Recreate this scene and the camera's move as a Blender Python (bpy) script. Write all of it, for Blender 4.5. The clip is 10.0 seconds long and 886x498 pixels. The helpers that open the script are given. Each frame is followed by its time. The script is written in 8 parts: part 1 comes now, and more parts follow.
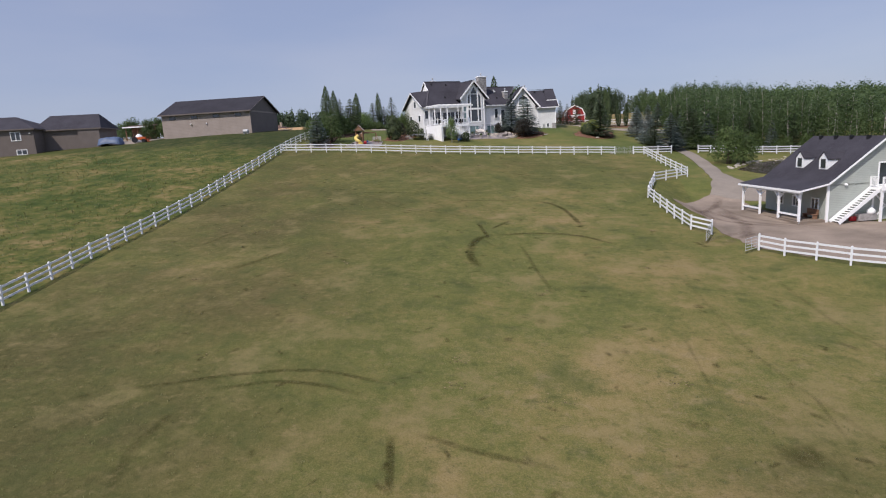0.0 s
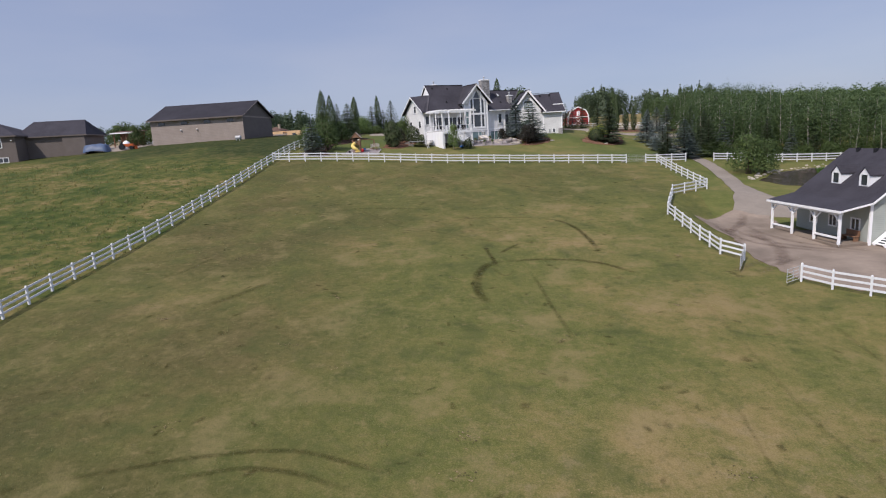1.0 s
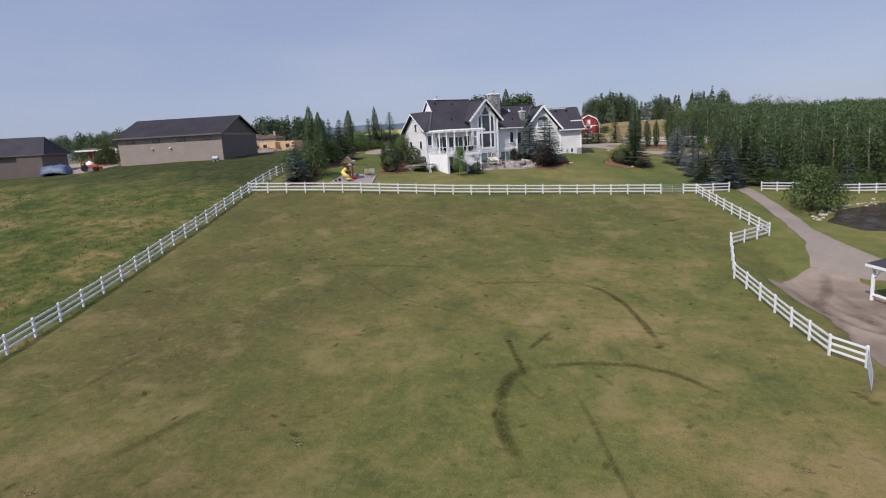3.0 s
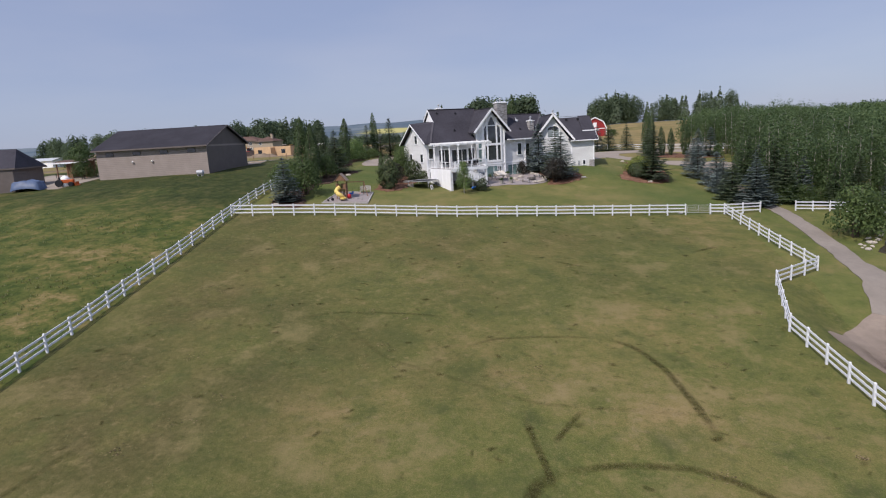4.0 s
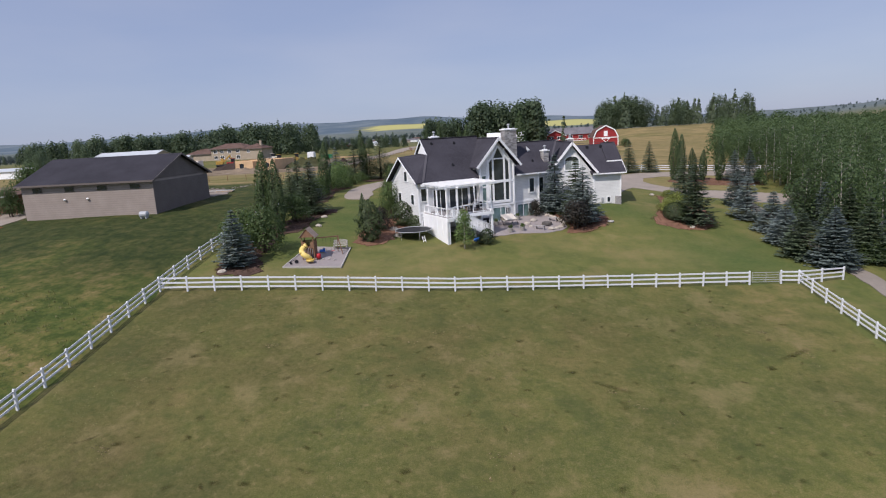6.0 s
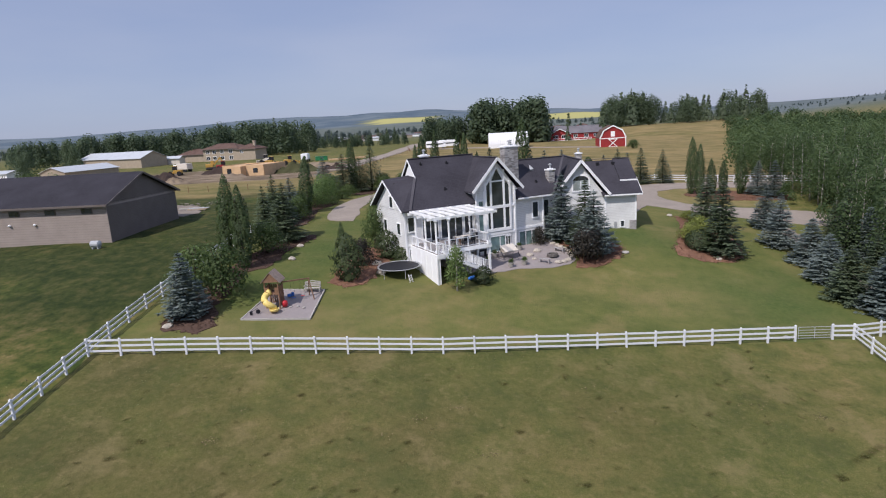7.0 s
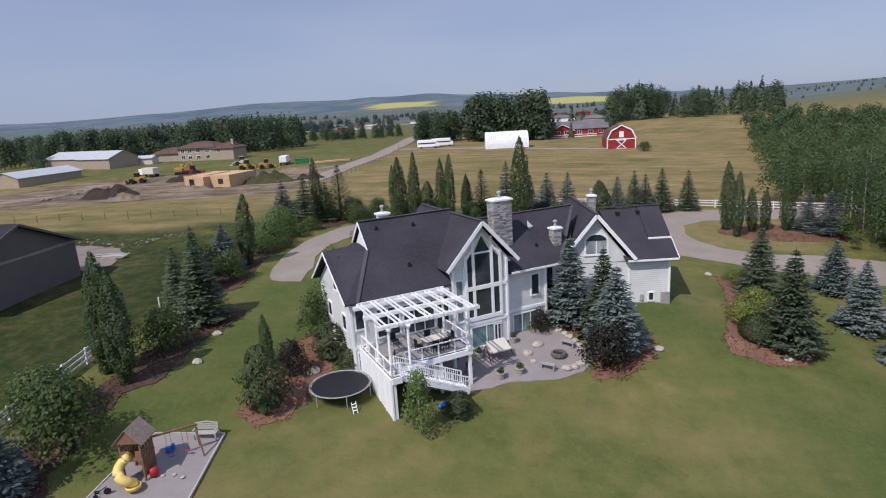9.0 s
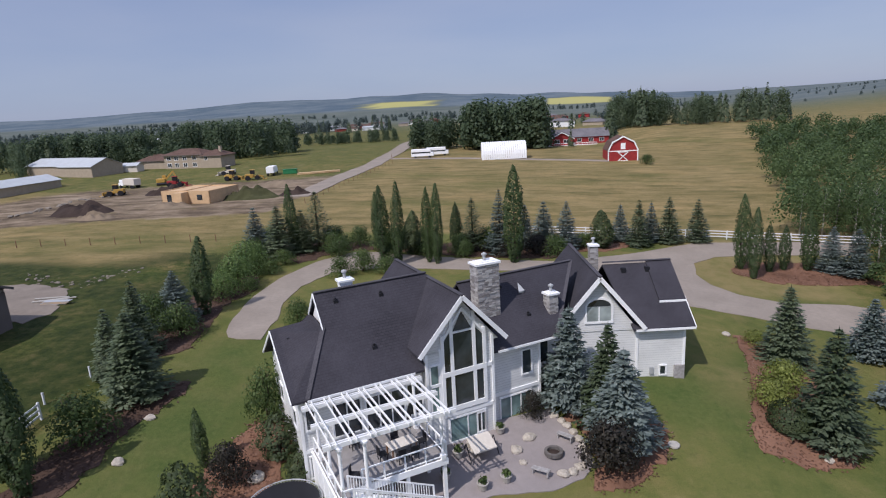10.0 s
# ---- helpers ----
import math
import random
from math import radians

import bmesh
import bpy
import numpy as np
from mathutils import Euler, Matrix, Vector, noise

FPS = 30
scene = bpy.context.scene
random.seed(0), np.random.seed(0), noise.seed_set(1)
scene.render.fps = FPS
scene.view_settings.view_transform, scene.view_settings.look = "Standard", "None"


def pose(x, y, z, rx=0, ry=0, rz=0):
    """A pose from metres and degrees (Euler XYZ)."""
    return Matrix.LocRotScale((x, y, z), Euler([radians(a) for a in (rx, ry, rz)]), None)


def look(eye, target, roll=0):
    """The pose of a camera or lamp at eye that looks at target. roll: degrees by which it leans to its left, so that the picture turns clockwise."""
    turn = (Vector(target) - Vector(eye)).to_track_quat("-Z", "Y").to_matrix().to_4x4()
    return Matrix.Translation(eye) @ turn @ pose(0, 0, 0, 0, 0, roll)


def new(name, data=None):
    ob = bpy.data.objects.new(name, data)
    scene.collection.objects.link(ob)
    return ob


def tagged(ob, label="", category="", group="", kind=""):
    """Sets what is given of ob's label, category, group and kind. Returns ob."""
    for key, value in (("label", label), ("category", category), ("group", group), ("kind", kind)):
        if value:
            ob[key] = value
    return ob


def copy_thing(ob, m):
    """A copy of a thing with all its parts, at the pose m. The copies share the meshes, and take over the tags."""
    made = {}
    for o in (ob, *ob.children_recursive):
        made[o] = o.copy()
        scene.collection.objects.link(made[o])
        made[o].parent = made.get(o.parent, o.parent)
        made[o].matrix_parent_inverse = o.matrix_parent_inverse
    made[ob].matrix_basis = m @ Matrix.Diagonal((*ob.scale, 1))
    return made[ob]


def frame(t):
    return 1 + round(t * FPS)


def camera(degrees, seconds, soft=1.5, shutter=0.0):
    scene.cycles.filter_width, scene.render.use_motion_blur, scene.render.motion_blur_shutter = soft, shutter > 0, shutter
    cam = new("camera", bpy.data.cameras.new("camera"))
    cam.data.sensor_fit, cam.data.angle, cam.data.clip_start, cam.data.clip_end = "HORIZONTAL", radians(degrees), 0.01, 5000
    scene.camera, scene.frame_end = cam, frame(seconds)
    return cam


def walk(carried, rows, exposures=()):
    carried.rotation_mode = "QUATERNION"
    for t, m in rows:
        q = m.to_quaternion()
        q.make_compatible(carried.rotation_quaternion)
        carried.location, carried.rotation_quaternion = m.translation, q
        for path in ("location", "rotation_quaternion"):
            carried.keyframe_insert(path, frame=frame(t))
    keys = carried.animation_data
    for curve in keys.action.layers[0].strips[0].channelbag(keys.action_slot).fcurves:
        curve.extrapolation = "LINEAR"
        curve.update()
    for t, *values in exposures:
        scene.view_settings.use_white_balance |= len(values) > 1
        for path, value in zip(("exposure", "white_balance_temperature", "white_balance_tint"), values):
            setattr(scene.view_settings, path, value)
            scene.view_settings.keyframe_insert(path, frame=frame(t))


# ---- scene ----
cam = camera(74.3, 10.0, 1.15)
PATH = [
    (0, (7.184, -1.038, 15.833), (6.861, 0.901, 15.46), -3.3),
    (0.5, (6.635, 1.606, 16.507), (6.313, 3.544, 16.13), -3.3),
    (1, (6.208, 4.528, 17.193), (5.883, 6.465, 16.818), -3.4),
    (1.5, (5.67, 7.693, 18.027), (5.344, 9.63, 17.651), -3.3),
    (2, (5.059, 11.094, 18.915), (4.733, 13.031, 18.541), -3.3),
    (2.5, (4.412, 14.727, 19.74), (4.085, 16.665, 19.369), -3.2),
    (4, (2.464, 26.242, 22.893), (2.13, 28.177, 22.515), -3.3),
    (4.5, (1.707, 30.422, 24.025), (1.375, 32.357, 23.644), -3.2),
    (5, (1.16, 34.758, 25.053), (0.827, 36.694, 24.674), -3.2),
    (5.5, (0.701, 39.234, 26.357), (0.368, 41.168, 25.974), -3.2),
    (7, (0.47, 54.014, 30.551), (0.121, 55.939, 30.137), -3.4),
    (7.5, (0.355, 59.26, 31.764), (0.005, 61.182, 31.336), -3.4),
    (8, (0.191, 64.327, 32.967), (-0.158, 66.246, 32.526), -3.4),
    (8.5, (0.217, 69.189, 34.15), (-0.134, 71.104, 33.695), -3.4),
    (9, (0.366, 73.98, 35.492), (0.014, 75.893, 35.026), -3.5),
    (9.5, (0.623, 78.744, 37.046), (0.271, 80.655, 36.574), -3.4),
    (10, (0.803, 83.094, 38.63), (0.454, 85.006, 38.161), -3.2),
]
walk(cam, [(t, look(eye, target, roll)) for t, eye, target, roll in PATH], [(0.0, 0.0, 6500, 16), (7.0, 0.0, 6320, 16), (8.5, -0.06, 6240, 16), (10.0, -0.14, 6180, 16)])

# ---------------------------------------------------------------- light
SUN_AZ, SUN_EL = math.atan2(-0.866, -0.50), radians(51)
sun_from = Vector((math.cos(SUN_AZ) * math.cos(SUN_EL), math.sin(SUN_AZ) * math.cos(SUN_EL), math.sin(SUN_EL)))
world = bpy.data.worlds.new("sky")
scene.world = world
world.use_nodes = True
wn = world.node_tree
wn.nodes.clear()
w_out = wn.nodes.new("ShaderNodeOutputWorld")
w_bg = wn.nodes.new("ShaderNodeBackground")
w_sky = wn.nodes.new("ShaderNodeTexSky")
w_sky.sky_type, w_sky.sun_disc = "NISHITA", False
w_sky.sun_elevation, w_sky.sun_rotation = SUN_EL, math.pi / 2 - SUN_AZ
w_sky.altitude, w_sky.air_density, w_sky.dust_density, w_sky.ozone_density = 600, 1.0, 0.8, 2.0
w_bg.inputs["Strength"].default_value = 0.1
w_mix = wn.nodes.new("ShaderNodeMix")
w_mix.data_type = "RGBA"
w_mix.inputs[0].default_value = 0.72
w_tc, w_map, w_noise, w_ramp = (wn.nodes.new("ShaderNode" + k) for k in ("TexCoord", "Mapping", "TexNoise", "ValToRGB"))
w_map.inputs["Scale"].default_value = (1.2, 1.2, 5.0)
w_noise.inputs["Scale"].default_value, w_noise.inputs["Detail"].default_value = 1.6, 5
w_ramp.color_ramp.elements[0].position, w_ramp.color_ramp.elements[0].color = 0.42, (3.35, 4.05, 5.9, 1)
w_ramp.color_ramp.elements[1].position, w_ramp.color_ramp.elements[1].color = 0.72, (4.1, 4.6, 6.1, 1)
wn.links.new(w_tc.outputs["Generated"], w_map.inputs[0])
wn.links.new(w_map.outputs[0], w_noise.inputs["Vector"])
wn.links.new(w_noise.outputs["Fac"], w_ramp.inputs[0])
wn.links.new(w_ramp.outputs[0], w_mix.inputs[7])  # summer haze with thin high cloud
wn.links.new(w_sky.outputs[0], w_mix.inputs[6])
w_sep, w_up, w_fill = (wn.nodes.new("ShaderNode" + k) for k in ("SeparateXYZ", "MapRange", "VectorMath"))
w_up.inputs["From Min"].default_value, w_up.inputs["From Max"].default_value = 0.3, 0.8
w_up.inputs["To Min"].default_value, w_up.inputs["To Max"].default_value = 1.0, 1.45
w_fill.operation = "SCALE"
wn.links.new(w_tc.outputs["Generated"], w_sep.inputs[0])
wn.links.new(w_sep.outputs[2], w_up.inputs["Value"])
wn.links.new(w_mix.outputs[2], w_fill.inputs[0])
wn.links.new(w_up.outputs[0], w_fill.inputs["Scale"])  # the unseen sky overhead is brightened to add fill light
wn.links.new(w_fill.outputs[0], w_bg.inputs[0])
wn.links.new(w_bg.outputs[0], w_out.inputs[0])
sun = new("sun", bpy.data.lights.new("sun", "SUN"))
sun.data.energy, sun.data.angle, sun.data.color = 3.75, radians(0.8), (1.0, 0.95, 0.87)
sun.matrix_world = look(sun_from * 50, (0, 0, 0))

# ---------------------------------------------------------------- materials


class Nodes:
    """A material under construction: shorthand for its node tree."""

    def __init__(self, name, rough=0.8, metal=0.0, spec=0.3):
        self.mat = bpy.data.materials.new(name)
        self.mat.use_nodes = True
        self.tree = self.mat.node_tree
        self.bsdf = self.tree.nodes["Principled BSDF"]
        self.bsdf.inputs["Roughness"].default_value = rough
        self.bsdf.inputs["Metallic"].default_value = metal
        self.bsdf.inputs["Specular IOR Level"].default_value = spec

    def add(self, kind, **props):
        node = self.tree.nodes.new(kind)
        for key, value in props.items():
            if key == "op":
                node.operation = value
            elif key == "blend":
                node.data_type, node.blend_type = "RGBA", value
        return node

    def link(self, a, b):
        self.tree.links.new(a, b)

    def coords(self, scale=(1, 1, 1)):
        tc, mp = self.add("ShaderNodeTexCoord"), self.add("ShaderNodeMapping")
        mp.inputs["Scale"].default_value = scale
        self.link(tc.outputs["Object"], mp.inputs[0])
        return mp.outputs[0]

    def noise(self, scale, detail=4, rough=0.55, at=None):
        n = self.add("ShaderNodeTexNoise")
        n.inputs["Scale"].default_value, n.inputs["Detail"].default_value, n.inputs["Roughness"].default_value = scale, detail, rough
        self.link(at if at is not None else self.coords(), n.inputs["Vector"])
        return n.outputs["Fac"]

    def ramp(self, fac, stops):
        r = self.add("ShaderNodeValToRGB")
        while len(r.color_ramp.elements) < len(stops):
            r.color_ramp.elements.new(0.5)
        for e, (p, c) in zip(r.color_ramp.elements, stops):
            e.position, e.color = p, (*c, 1) if len(c) == 3 else c
        self.link(fac, r.inputs[0])
        return r.outputs[0]

    def grey(self, fac, lo, hi):
        m = self.add("ShaderNodeMapRange")
        m.inputs["From Min"].default_value, m.inputs["From Max"].default_value = lo, hi
        self.link(fac, m.inputs["Value"])
        return m.outputs[0]

    def mix(self, fac, a, b, blend="MIX"):
        m = self.add("ShaderNodeMix", blend=blend)
        for value, key in ((fac, 0), (a, 6), (b, 7)):
            if isinstance(value, (int, float)):
                m.inputs[key].default_value = value
            elif isinstance(value, tuple):
                m.inputs[key].default_value = (*value, 1)
            else:
                self.link(value, m.inputs[key])
        return m.outputs[2]

    def math(self, op, a, b=0.0):
        m = self.add("ShaderNodeMath", op=op)
        for value, key in ((a, 0), (b, 1)):
            if isinstance(value, (int, float)):
                m.inputs[key].default_value = value
            else:
                self.link(value, m.inputs[key])
        return m.outputs[0]

    def bump(self, height, strength=0.4, distance=0.02):
        b = self.add("ShaderNodeBump")
        b.inputs["Strength"].default_value, b.inputs["Distance"].default_value = strength, distance
        self.link(height, b.inputs["Height"])
        self.link(b.outputs[0], self.bsdf.inputs["Normal"])

    def base(self, colour):
        if isinstance(colour, tuple):
            self.bsdf.inputs["Base Color"].default_value = (*colour, 1)
        else:
            self.link(colour, self.bsdf.inputs["Base Color"])
        return self.mat

    def random(self):
        return self.add("ShaderNodeObjectInfo").outputs["Random"]

    def island(self):
        return self.add("ShaderNodeNewGeometry").outputs["Random Per Island"]


def shade(c, k):
    return tuple(min(1.0, v * k) for v in c)


def painted(name, colour, rough=0.6, wear=0.12, scale=1.3):
    m = Nodes(name, rough)
    big, fine = m.noise(scale, 5), m.noise(scale * 14, 3)
    c = m.mix(m.grey(big, 0.3, 0.75), shade(colour, 1 - wear), shade(colour, 1 + wear * 0.5))
    c = m.mix(m.math("MULTIPLY", m.grey(fine, 0.45, 0.8), 0.35), c, shade(colour, 1 - wear * 1.6))
    m.bump(fine, 0.15, 0.01)
    return m.base(c)


def siding(name, colour, pitch=0.17):
    """Lap boards: level shadow lines every pitch metres, with faint weathering."""
    m = Nodes(name, 0.65)
    sep = m.add("ShaderNodeSeparateXYZ")
    m.link(m.coords(), sep.inputs[0])
    saw = m.math("FRACT", m.math("DIVIDE", sep.outputs[2], pitch))
    lip = m.grey(saw, 0.2, 0.02)
    big = m.noise(0.7, 5)
    c = m.mix(m.grey(big, 0.3, 0.7), shade(colour, 0.9), shade(colour, 1.06))
    c = m.mix(m.math("MULTIPLY", lip, 0.6), c, shade(colour, 0.5))
    m.bump(saw, 0.5, 0.02)
    return m.base(c)


def shingles(name, colour):
    m = Nodes(name, 0.9, spec=0.15)
    at = m.coords()
    brick = m.add("ShaderNodeTexBrick")
    brick.inputs["Scale"].default_value = 1.0
    brick.inputs["Brick Width"].default_value, brick.inputs["Row Height"].default_value = 0.32, 0.14
    brick.inputs["Mortar Size"].default_value = 0.012
    for key, k in (("Color1", 0.88), ("Color2", 1.13), ("Mortar", 0.6)):
        brick.inputs[key].default_value = (*shade(colour, k), 1)
    m.link(at, brick.inputs["Vector"])
    c = m.mix(m.grey(m.noise(0.35, 5), 0.35, 0.7), brick.outputs["Color"], shade(colour, 1.3))
    c = m.mix(m.math("MULTIPLY", m.grey(m.noise(9, 3), 0.4, 0.8), 0.5), c, shade(colour, 0.6))
    m.bump(m.noise(16, 3), 0.5, 0.02)
    return m.base(c)


def stone(name, a, b, size=0.4, bumpy=0.8):
    m = Nodes(name, 0.9)
    v = m.add("ShaderNodeTexVoronoi")
    v.inputs["Scale"].default_value = 1 / size
    m.link(m.coords((1, 1, 2.2)), v.inputs["Vector"])
    f = m.grey(m.noise(5, 5), 0.3, 0.7)
    c = m.mix(f, a, b)
    c = m.mix(m.math("MULTIPLY", m.grey(v.outputs["Distance"], 0.3, 0.9), 0.5), c, shade(a, 0.7))
    m.bump(m.noise(7, 5), bumpy, 0.05)
    return m.base(c)


def foliage(name, dark, light, tip, shine=0.35):
    """Leaves or needles: each leaf differs a little, each plant differs as a whole."""
    m = Nodes(name, 0.6, spec=shine)
    c = m.ramp(m.island(), [(0.0, dark), (0.55, light), (1.0, tip)])
    c = m.mix(m.grey(m.random(), 0.45, 1.0), c, m.mix(0.55, c, shade(dark, 0.9)))
    c = m.mix(m.grey(m.random(), 0.5, 0.0), c, m.mix(0.4, c, tip))
    c = m.mix(m.grey(m.noise(0.9, 3), 0.2, 0.55), shade(light, 0.7), c)
    c = m.mix(m.math("MULTIPLY", m.grey(m.noise(0.13, 3), 0.5, 0.68), 0.5), c, shade(tip, 0.95))
    c = m.mix(m.math("MULTIPLY", m.grey(m.noise(0.10, 3), 0.48, 0.32), 0.45), c, shade(dark, 1.0))
    m.bsdf.inputs["Subsurface Weight"].default_value = 0.0
    m.base(c)
    tr = m.add("ShaderNodeBsdfTranslucent")
    m.link(c, tr.inputs[0])
    ms = m.add("ShaderNodeMixShader")
    ms.inputs[0].default_value = 0.45
    m.link(m.bsdf.outputs[0], ms.inputs[1])
    m.link(tr.outputs[0], ms.inputs[2])
    m.link(ms.outputs[0], m.tree.nodes["Material Output"].inputs["Surface"])
    return m.mat


def glass(name, colour=(0.02, 0.025, 0.03), rough=0.05):
    m = Nodes(name, rough, spec=0.9)
    c = m.mix(m.grey(m.noise(0.8, 2), 0.35, 0.7), colour, shade(colour, 2.2))
    return m.base(c)


def gravel(name, colour, contrast=0.3):
    m = Nodes(name, 0.95, spec=0.1)
    big, mid, fine = m.noise(0.25, 5), m.noise(2.2, 5), m.noise(22, 3)
    c = m.mix(m.grey(big, 0.3, 0.7), shade(colour, 1 - contrast), shade(colour, 1 + contrast * 0.6))
    c = m.mix(m.math("MULTIPLY", m.grey(mid, 0.4, 0.75), 0.5), c, shade(colour, 0.75))
    c = m.mix(m.math("MULTIPLY", m.grey(fine, 0.35, 0.8), 0.4), c, shade(colour, 1.35))
    m.bump(fine, 0.5, 0.03)
    return m.base(c)


WHITE = painted("white_paint", (0.93, 0.93, 0.925), 0.5, 0.05)
FENCE_WHITE = painted("white_vinyl", (0.74, 0.75, 0.77), 0.45, 0.08)
GREY_SIDING = siding("pale_grey_siding", (0.78, 0.78, 0.765), 0.2)
GREEN_SIDING = siding("sage_grey_siding", (0.42, 0.45, 0.41))
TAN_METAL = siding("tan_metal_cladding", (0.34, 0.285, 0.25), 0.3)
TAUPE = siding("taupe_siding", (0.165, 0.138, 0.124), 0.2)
SHED_ROOF = shingles("dark_shed_shingles", (0.036, 0.034, 0.041))
ROOF = shingles("charcoal_shingles", (0.050, 0.047, 0.056))
ROOF_BROWN = shingles("brown_shingles", (0.12, 0.075, 0.06))
ROOF_GREY = shingles("grey_shingles", (0.16, 0.15, 0.16))
GLASS = glass("window_glass")
# Paler panes for a few of the windows.
GLASS_TEAL = glass("pale_teal_glass", (0.12, 0.18, 0.175))
GLASS_PALE = glass("pale_grey_glass", (0.22, 0.25, 0.245))
LEDGE = stone("ledge_stone", (0.30, 0.28, 0.27), (0.46, 0.44, 0.43), 0.3)
BOULDER = stone("boulder_stone", (0.40, 0.35, 0.29), (0.60, 0.54, 0.46), 0.9)
DUSTY_STONE = stone("dusty_stone", (0.19, 0.162, 0.13), (0.34, 0.295, 0.245), 0.9)
SLAB = gravel("pea_gravel", (0.29, 0.255, 0.245), 0.15)
DRIVE = gravel("grey_gravel", (0.295, 0.25, 0.208), 0.18)
APRON = gravel("dusty_gravel", (0.235, 0.198, 0.165), 0.35)
YARD = gravel("packed_dirt_yard", (0.265, 0.212, 0.168), 0.45)
PATH_GRAVEL = gravel("brown_gravel", (0.25, 0.215, 0.18), 0.2)
WEEDY_SOIL = gravel("weedy_soil", (0.065, 0.066, 0.032), 0.45)
EARTH = gravel("bare_earth", (0.22, 0.17, 0.12), 0.35)
MULCH = gravel("red_bark_mulch", (0.205, 0.110, 0.072), 0.5)
DARK_MULCH = gravel("weathered_dark_mulch", (0.098, 0.062, 0.047), 0.5)
CHIPS = foliage("bark_chips", (0.16, 0.085, 0.058), (0.30, 0.165, 0.110), (0.46, 0.31, 0.235), 0.1)
OLD_CHIPS = foliage("old_bark_chips", (0.070, 0.048, 0.038), (0.150, 0.095, 0.070), (0.28, 0.19, 0.145), 0.1)
STRAW_BITS = gravel("dry_stems", (0.27, 0.205, 0.115), 0.3)
EARTH_CLOD = gravel("earth_clods", (0.085, 0.066, 0.036), 0.3)
SOIL = gravel("dark_soil", (0.055, 0.040, 0.034), 0.3)
BARK = painted("bark", (0.11, 0.085, 0.065), 0.95, 0.35, 4)
PALE_BARK = painted("aspen_bark", (0.44, 0.41, 0.35), 0.9, 0.3, 3)
WOOD = painted("weathered_wood", (0.25, 0.14, 0.085), 0.8, 0.25, 3)
PLYWOOD = painted("raw_sheathing", (0.62, 0.42, 0.24), 0.8, 0.15, 1)
DECKING = painted("grey_decking", (0.29, 0.27, 0.26), 0.8, 0.15, 2)
STEEL = painted("galvanised_steel", (0.42, 0.43, 0.44), 0.4, 0.12, 3)
BLACK = painted("black_rubber", (0.018, 0.018, 0.022), 0.6, 0.2, 2)
YELLOW = painted("yellow_plastic", (0.82, 0.62, 0.19), 0.4, 0.1, 2)
MACHINE = painted("machine_yellow", (0.50, 0.30, 0.07), 0.5, 0.25, 2)
RED = painted("barn_red", (0.34, 0.035, 0.035), 0.7, 0.2, 0.8)
RED_PLASTIC = painted("red_plastic", (0.5, 0.03, 0.04), 0.4, 0.1, 2)
ORANGE = painted("orange_paint", (0.55, 0.12, 0.03), 0.5, 0.2, 2)
BLUE_PLASTIC = painted("blue_plastic", (0.04, 0.16, 0.5), 0.4, 0.1, 2)
TARP = painted("blue_tarpaulin", (0.09, 0.13, 0.22), 0.5, 0.2, 2)
GREEN_PAINT = painted("green_paint", (0.03, 0.2, 0.08), 0.5, 0.2, 2)
CREAM = painted("cream_cloth", (0.66, 0.60, 0.52), 0.9, 0.1, 3)
CEDAR_ROOF = painted("cedar_shakes", (0.33, 0.25, 0.20), 0.85, 0.3, 5)
CLAY = painted("pale_clay", (0.45, 0.42, 0.38), 0.8, 0.2, 5)
TEAL_METAL = painted("pale_metal_roof", (0.50, 0.52, 0.53), 0.4, 0.1, 0.5)
BEIGE = painted("beige_stucco", (0.40, 0.33, 0.25), 0.85, 0.12, 0.8)
SOOTY = painted("sooty_block", (0.16, 0.145, 0.135), 0.9, 0.3, 4)
WATER = glass("dark_pond", (0.035, 0.026, 0.022), 0.15)

SPRUCE_BLUE = foliage("blue_spruce_needles", (0.085, 0.118, 0.102), (0.205, 0.257, 0.235), (0.37, 0.425, 0.395))
SPRUCE_GREEN = foliage("green_spruce_needles", (0.058, 0.088, 0.044), (0.128, 0.170, 0.092), (0.218, 0.265, 0.160))
CEDAR_LEAF = foliage("cedar_foliage", (0.037, 0.057, 0.023), (0.076, 0.108, 0.044), (0.127, 0.159, 0.064))
POPLAR_LEAF = foliage("poplar_leaves", (0.042, 0.070, 0.025), (0.072, 0.113, 0.039), (0.106, 0.152, 0.055))
ASPEN_LEAF = foliage("aspen_leaves", (0.062, 0.103, 0.038), (0.096, 0.150, 0.054), (0.138, 0.196, 0.072))
BUSH_LEAF = foliage("shrub_leaves", (0.048, 0.082, 0.026), (0.102, 0.155, 0.047), (0.168, 0.228, 0.072))
LIME_LEAF = foliage("lime_leaves", (0.11, 0.14, 0.03), (0.26, 0.30, 0.07), (0.38, 0.42, 0.12))
PURPLE_LEAF = foliage("purple_leaves", (0.022, 0.020, 0.017), (0.046, 0.040, 0.032), (0.078, 0.070, 0.05))
BIRCH_LEAF = foliage("birch_leaves", (0.075, 0.132, 0.038), (0.150, 0.228, 0.066), (0.225, 0.305, 0.10))
REED_LEAF = foliage("reed_leaves", (0.05, 0.11, 0.025), (0.10, 0.19, 0.04), (0.16, 0.26, 0.07))
# Leaves of the distant belts, with air haze mixed into their colour.
HAZED_LEAF = foliage("hazed_leaves", (0.076, 0.105, 0.098), (0.098, 0.131, 0.120), (0.124, 0.158, 0.142))
# A touch of haze is put into the tree belts' leaf tones.
BELT_LEAF = foliage("cottonwood_leaves", (0.064, 0.098, 0.052), (0.094, 0.135, 0.069), (0.126, 0.170, 0.088))
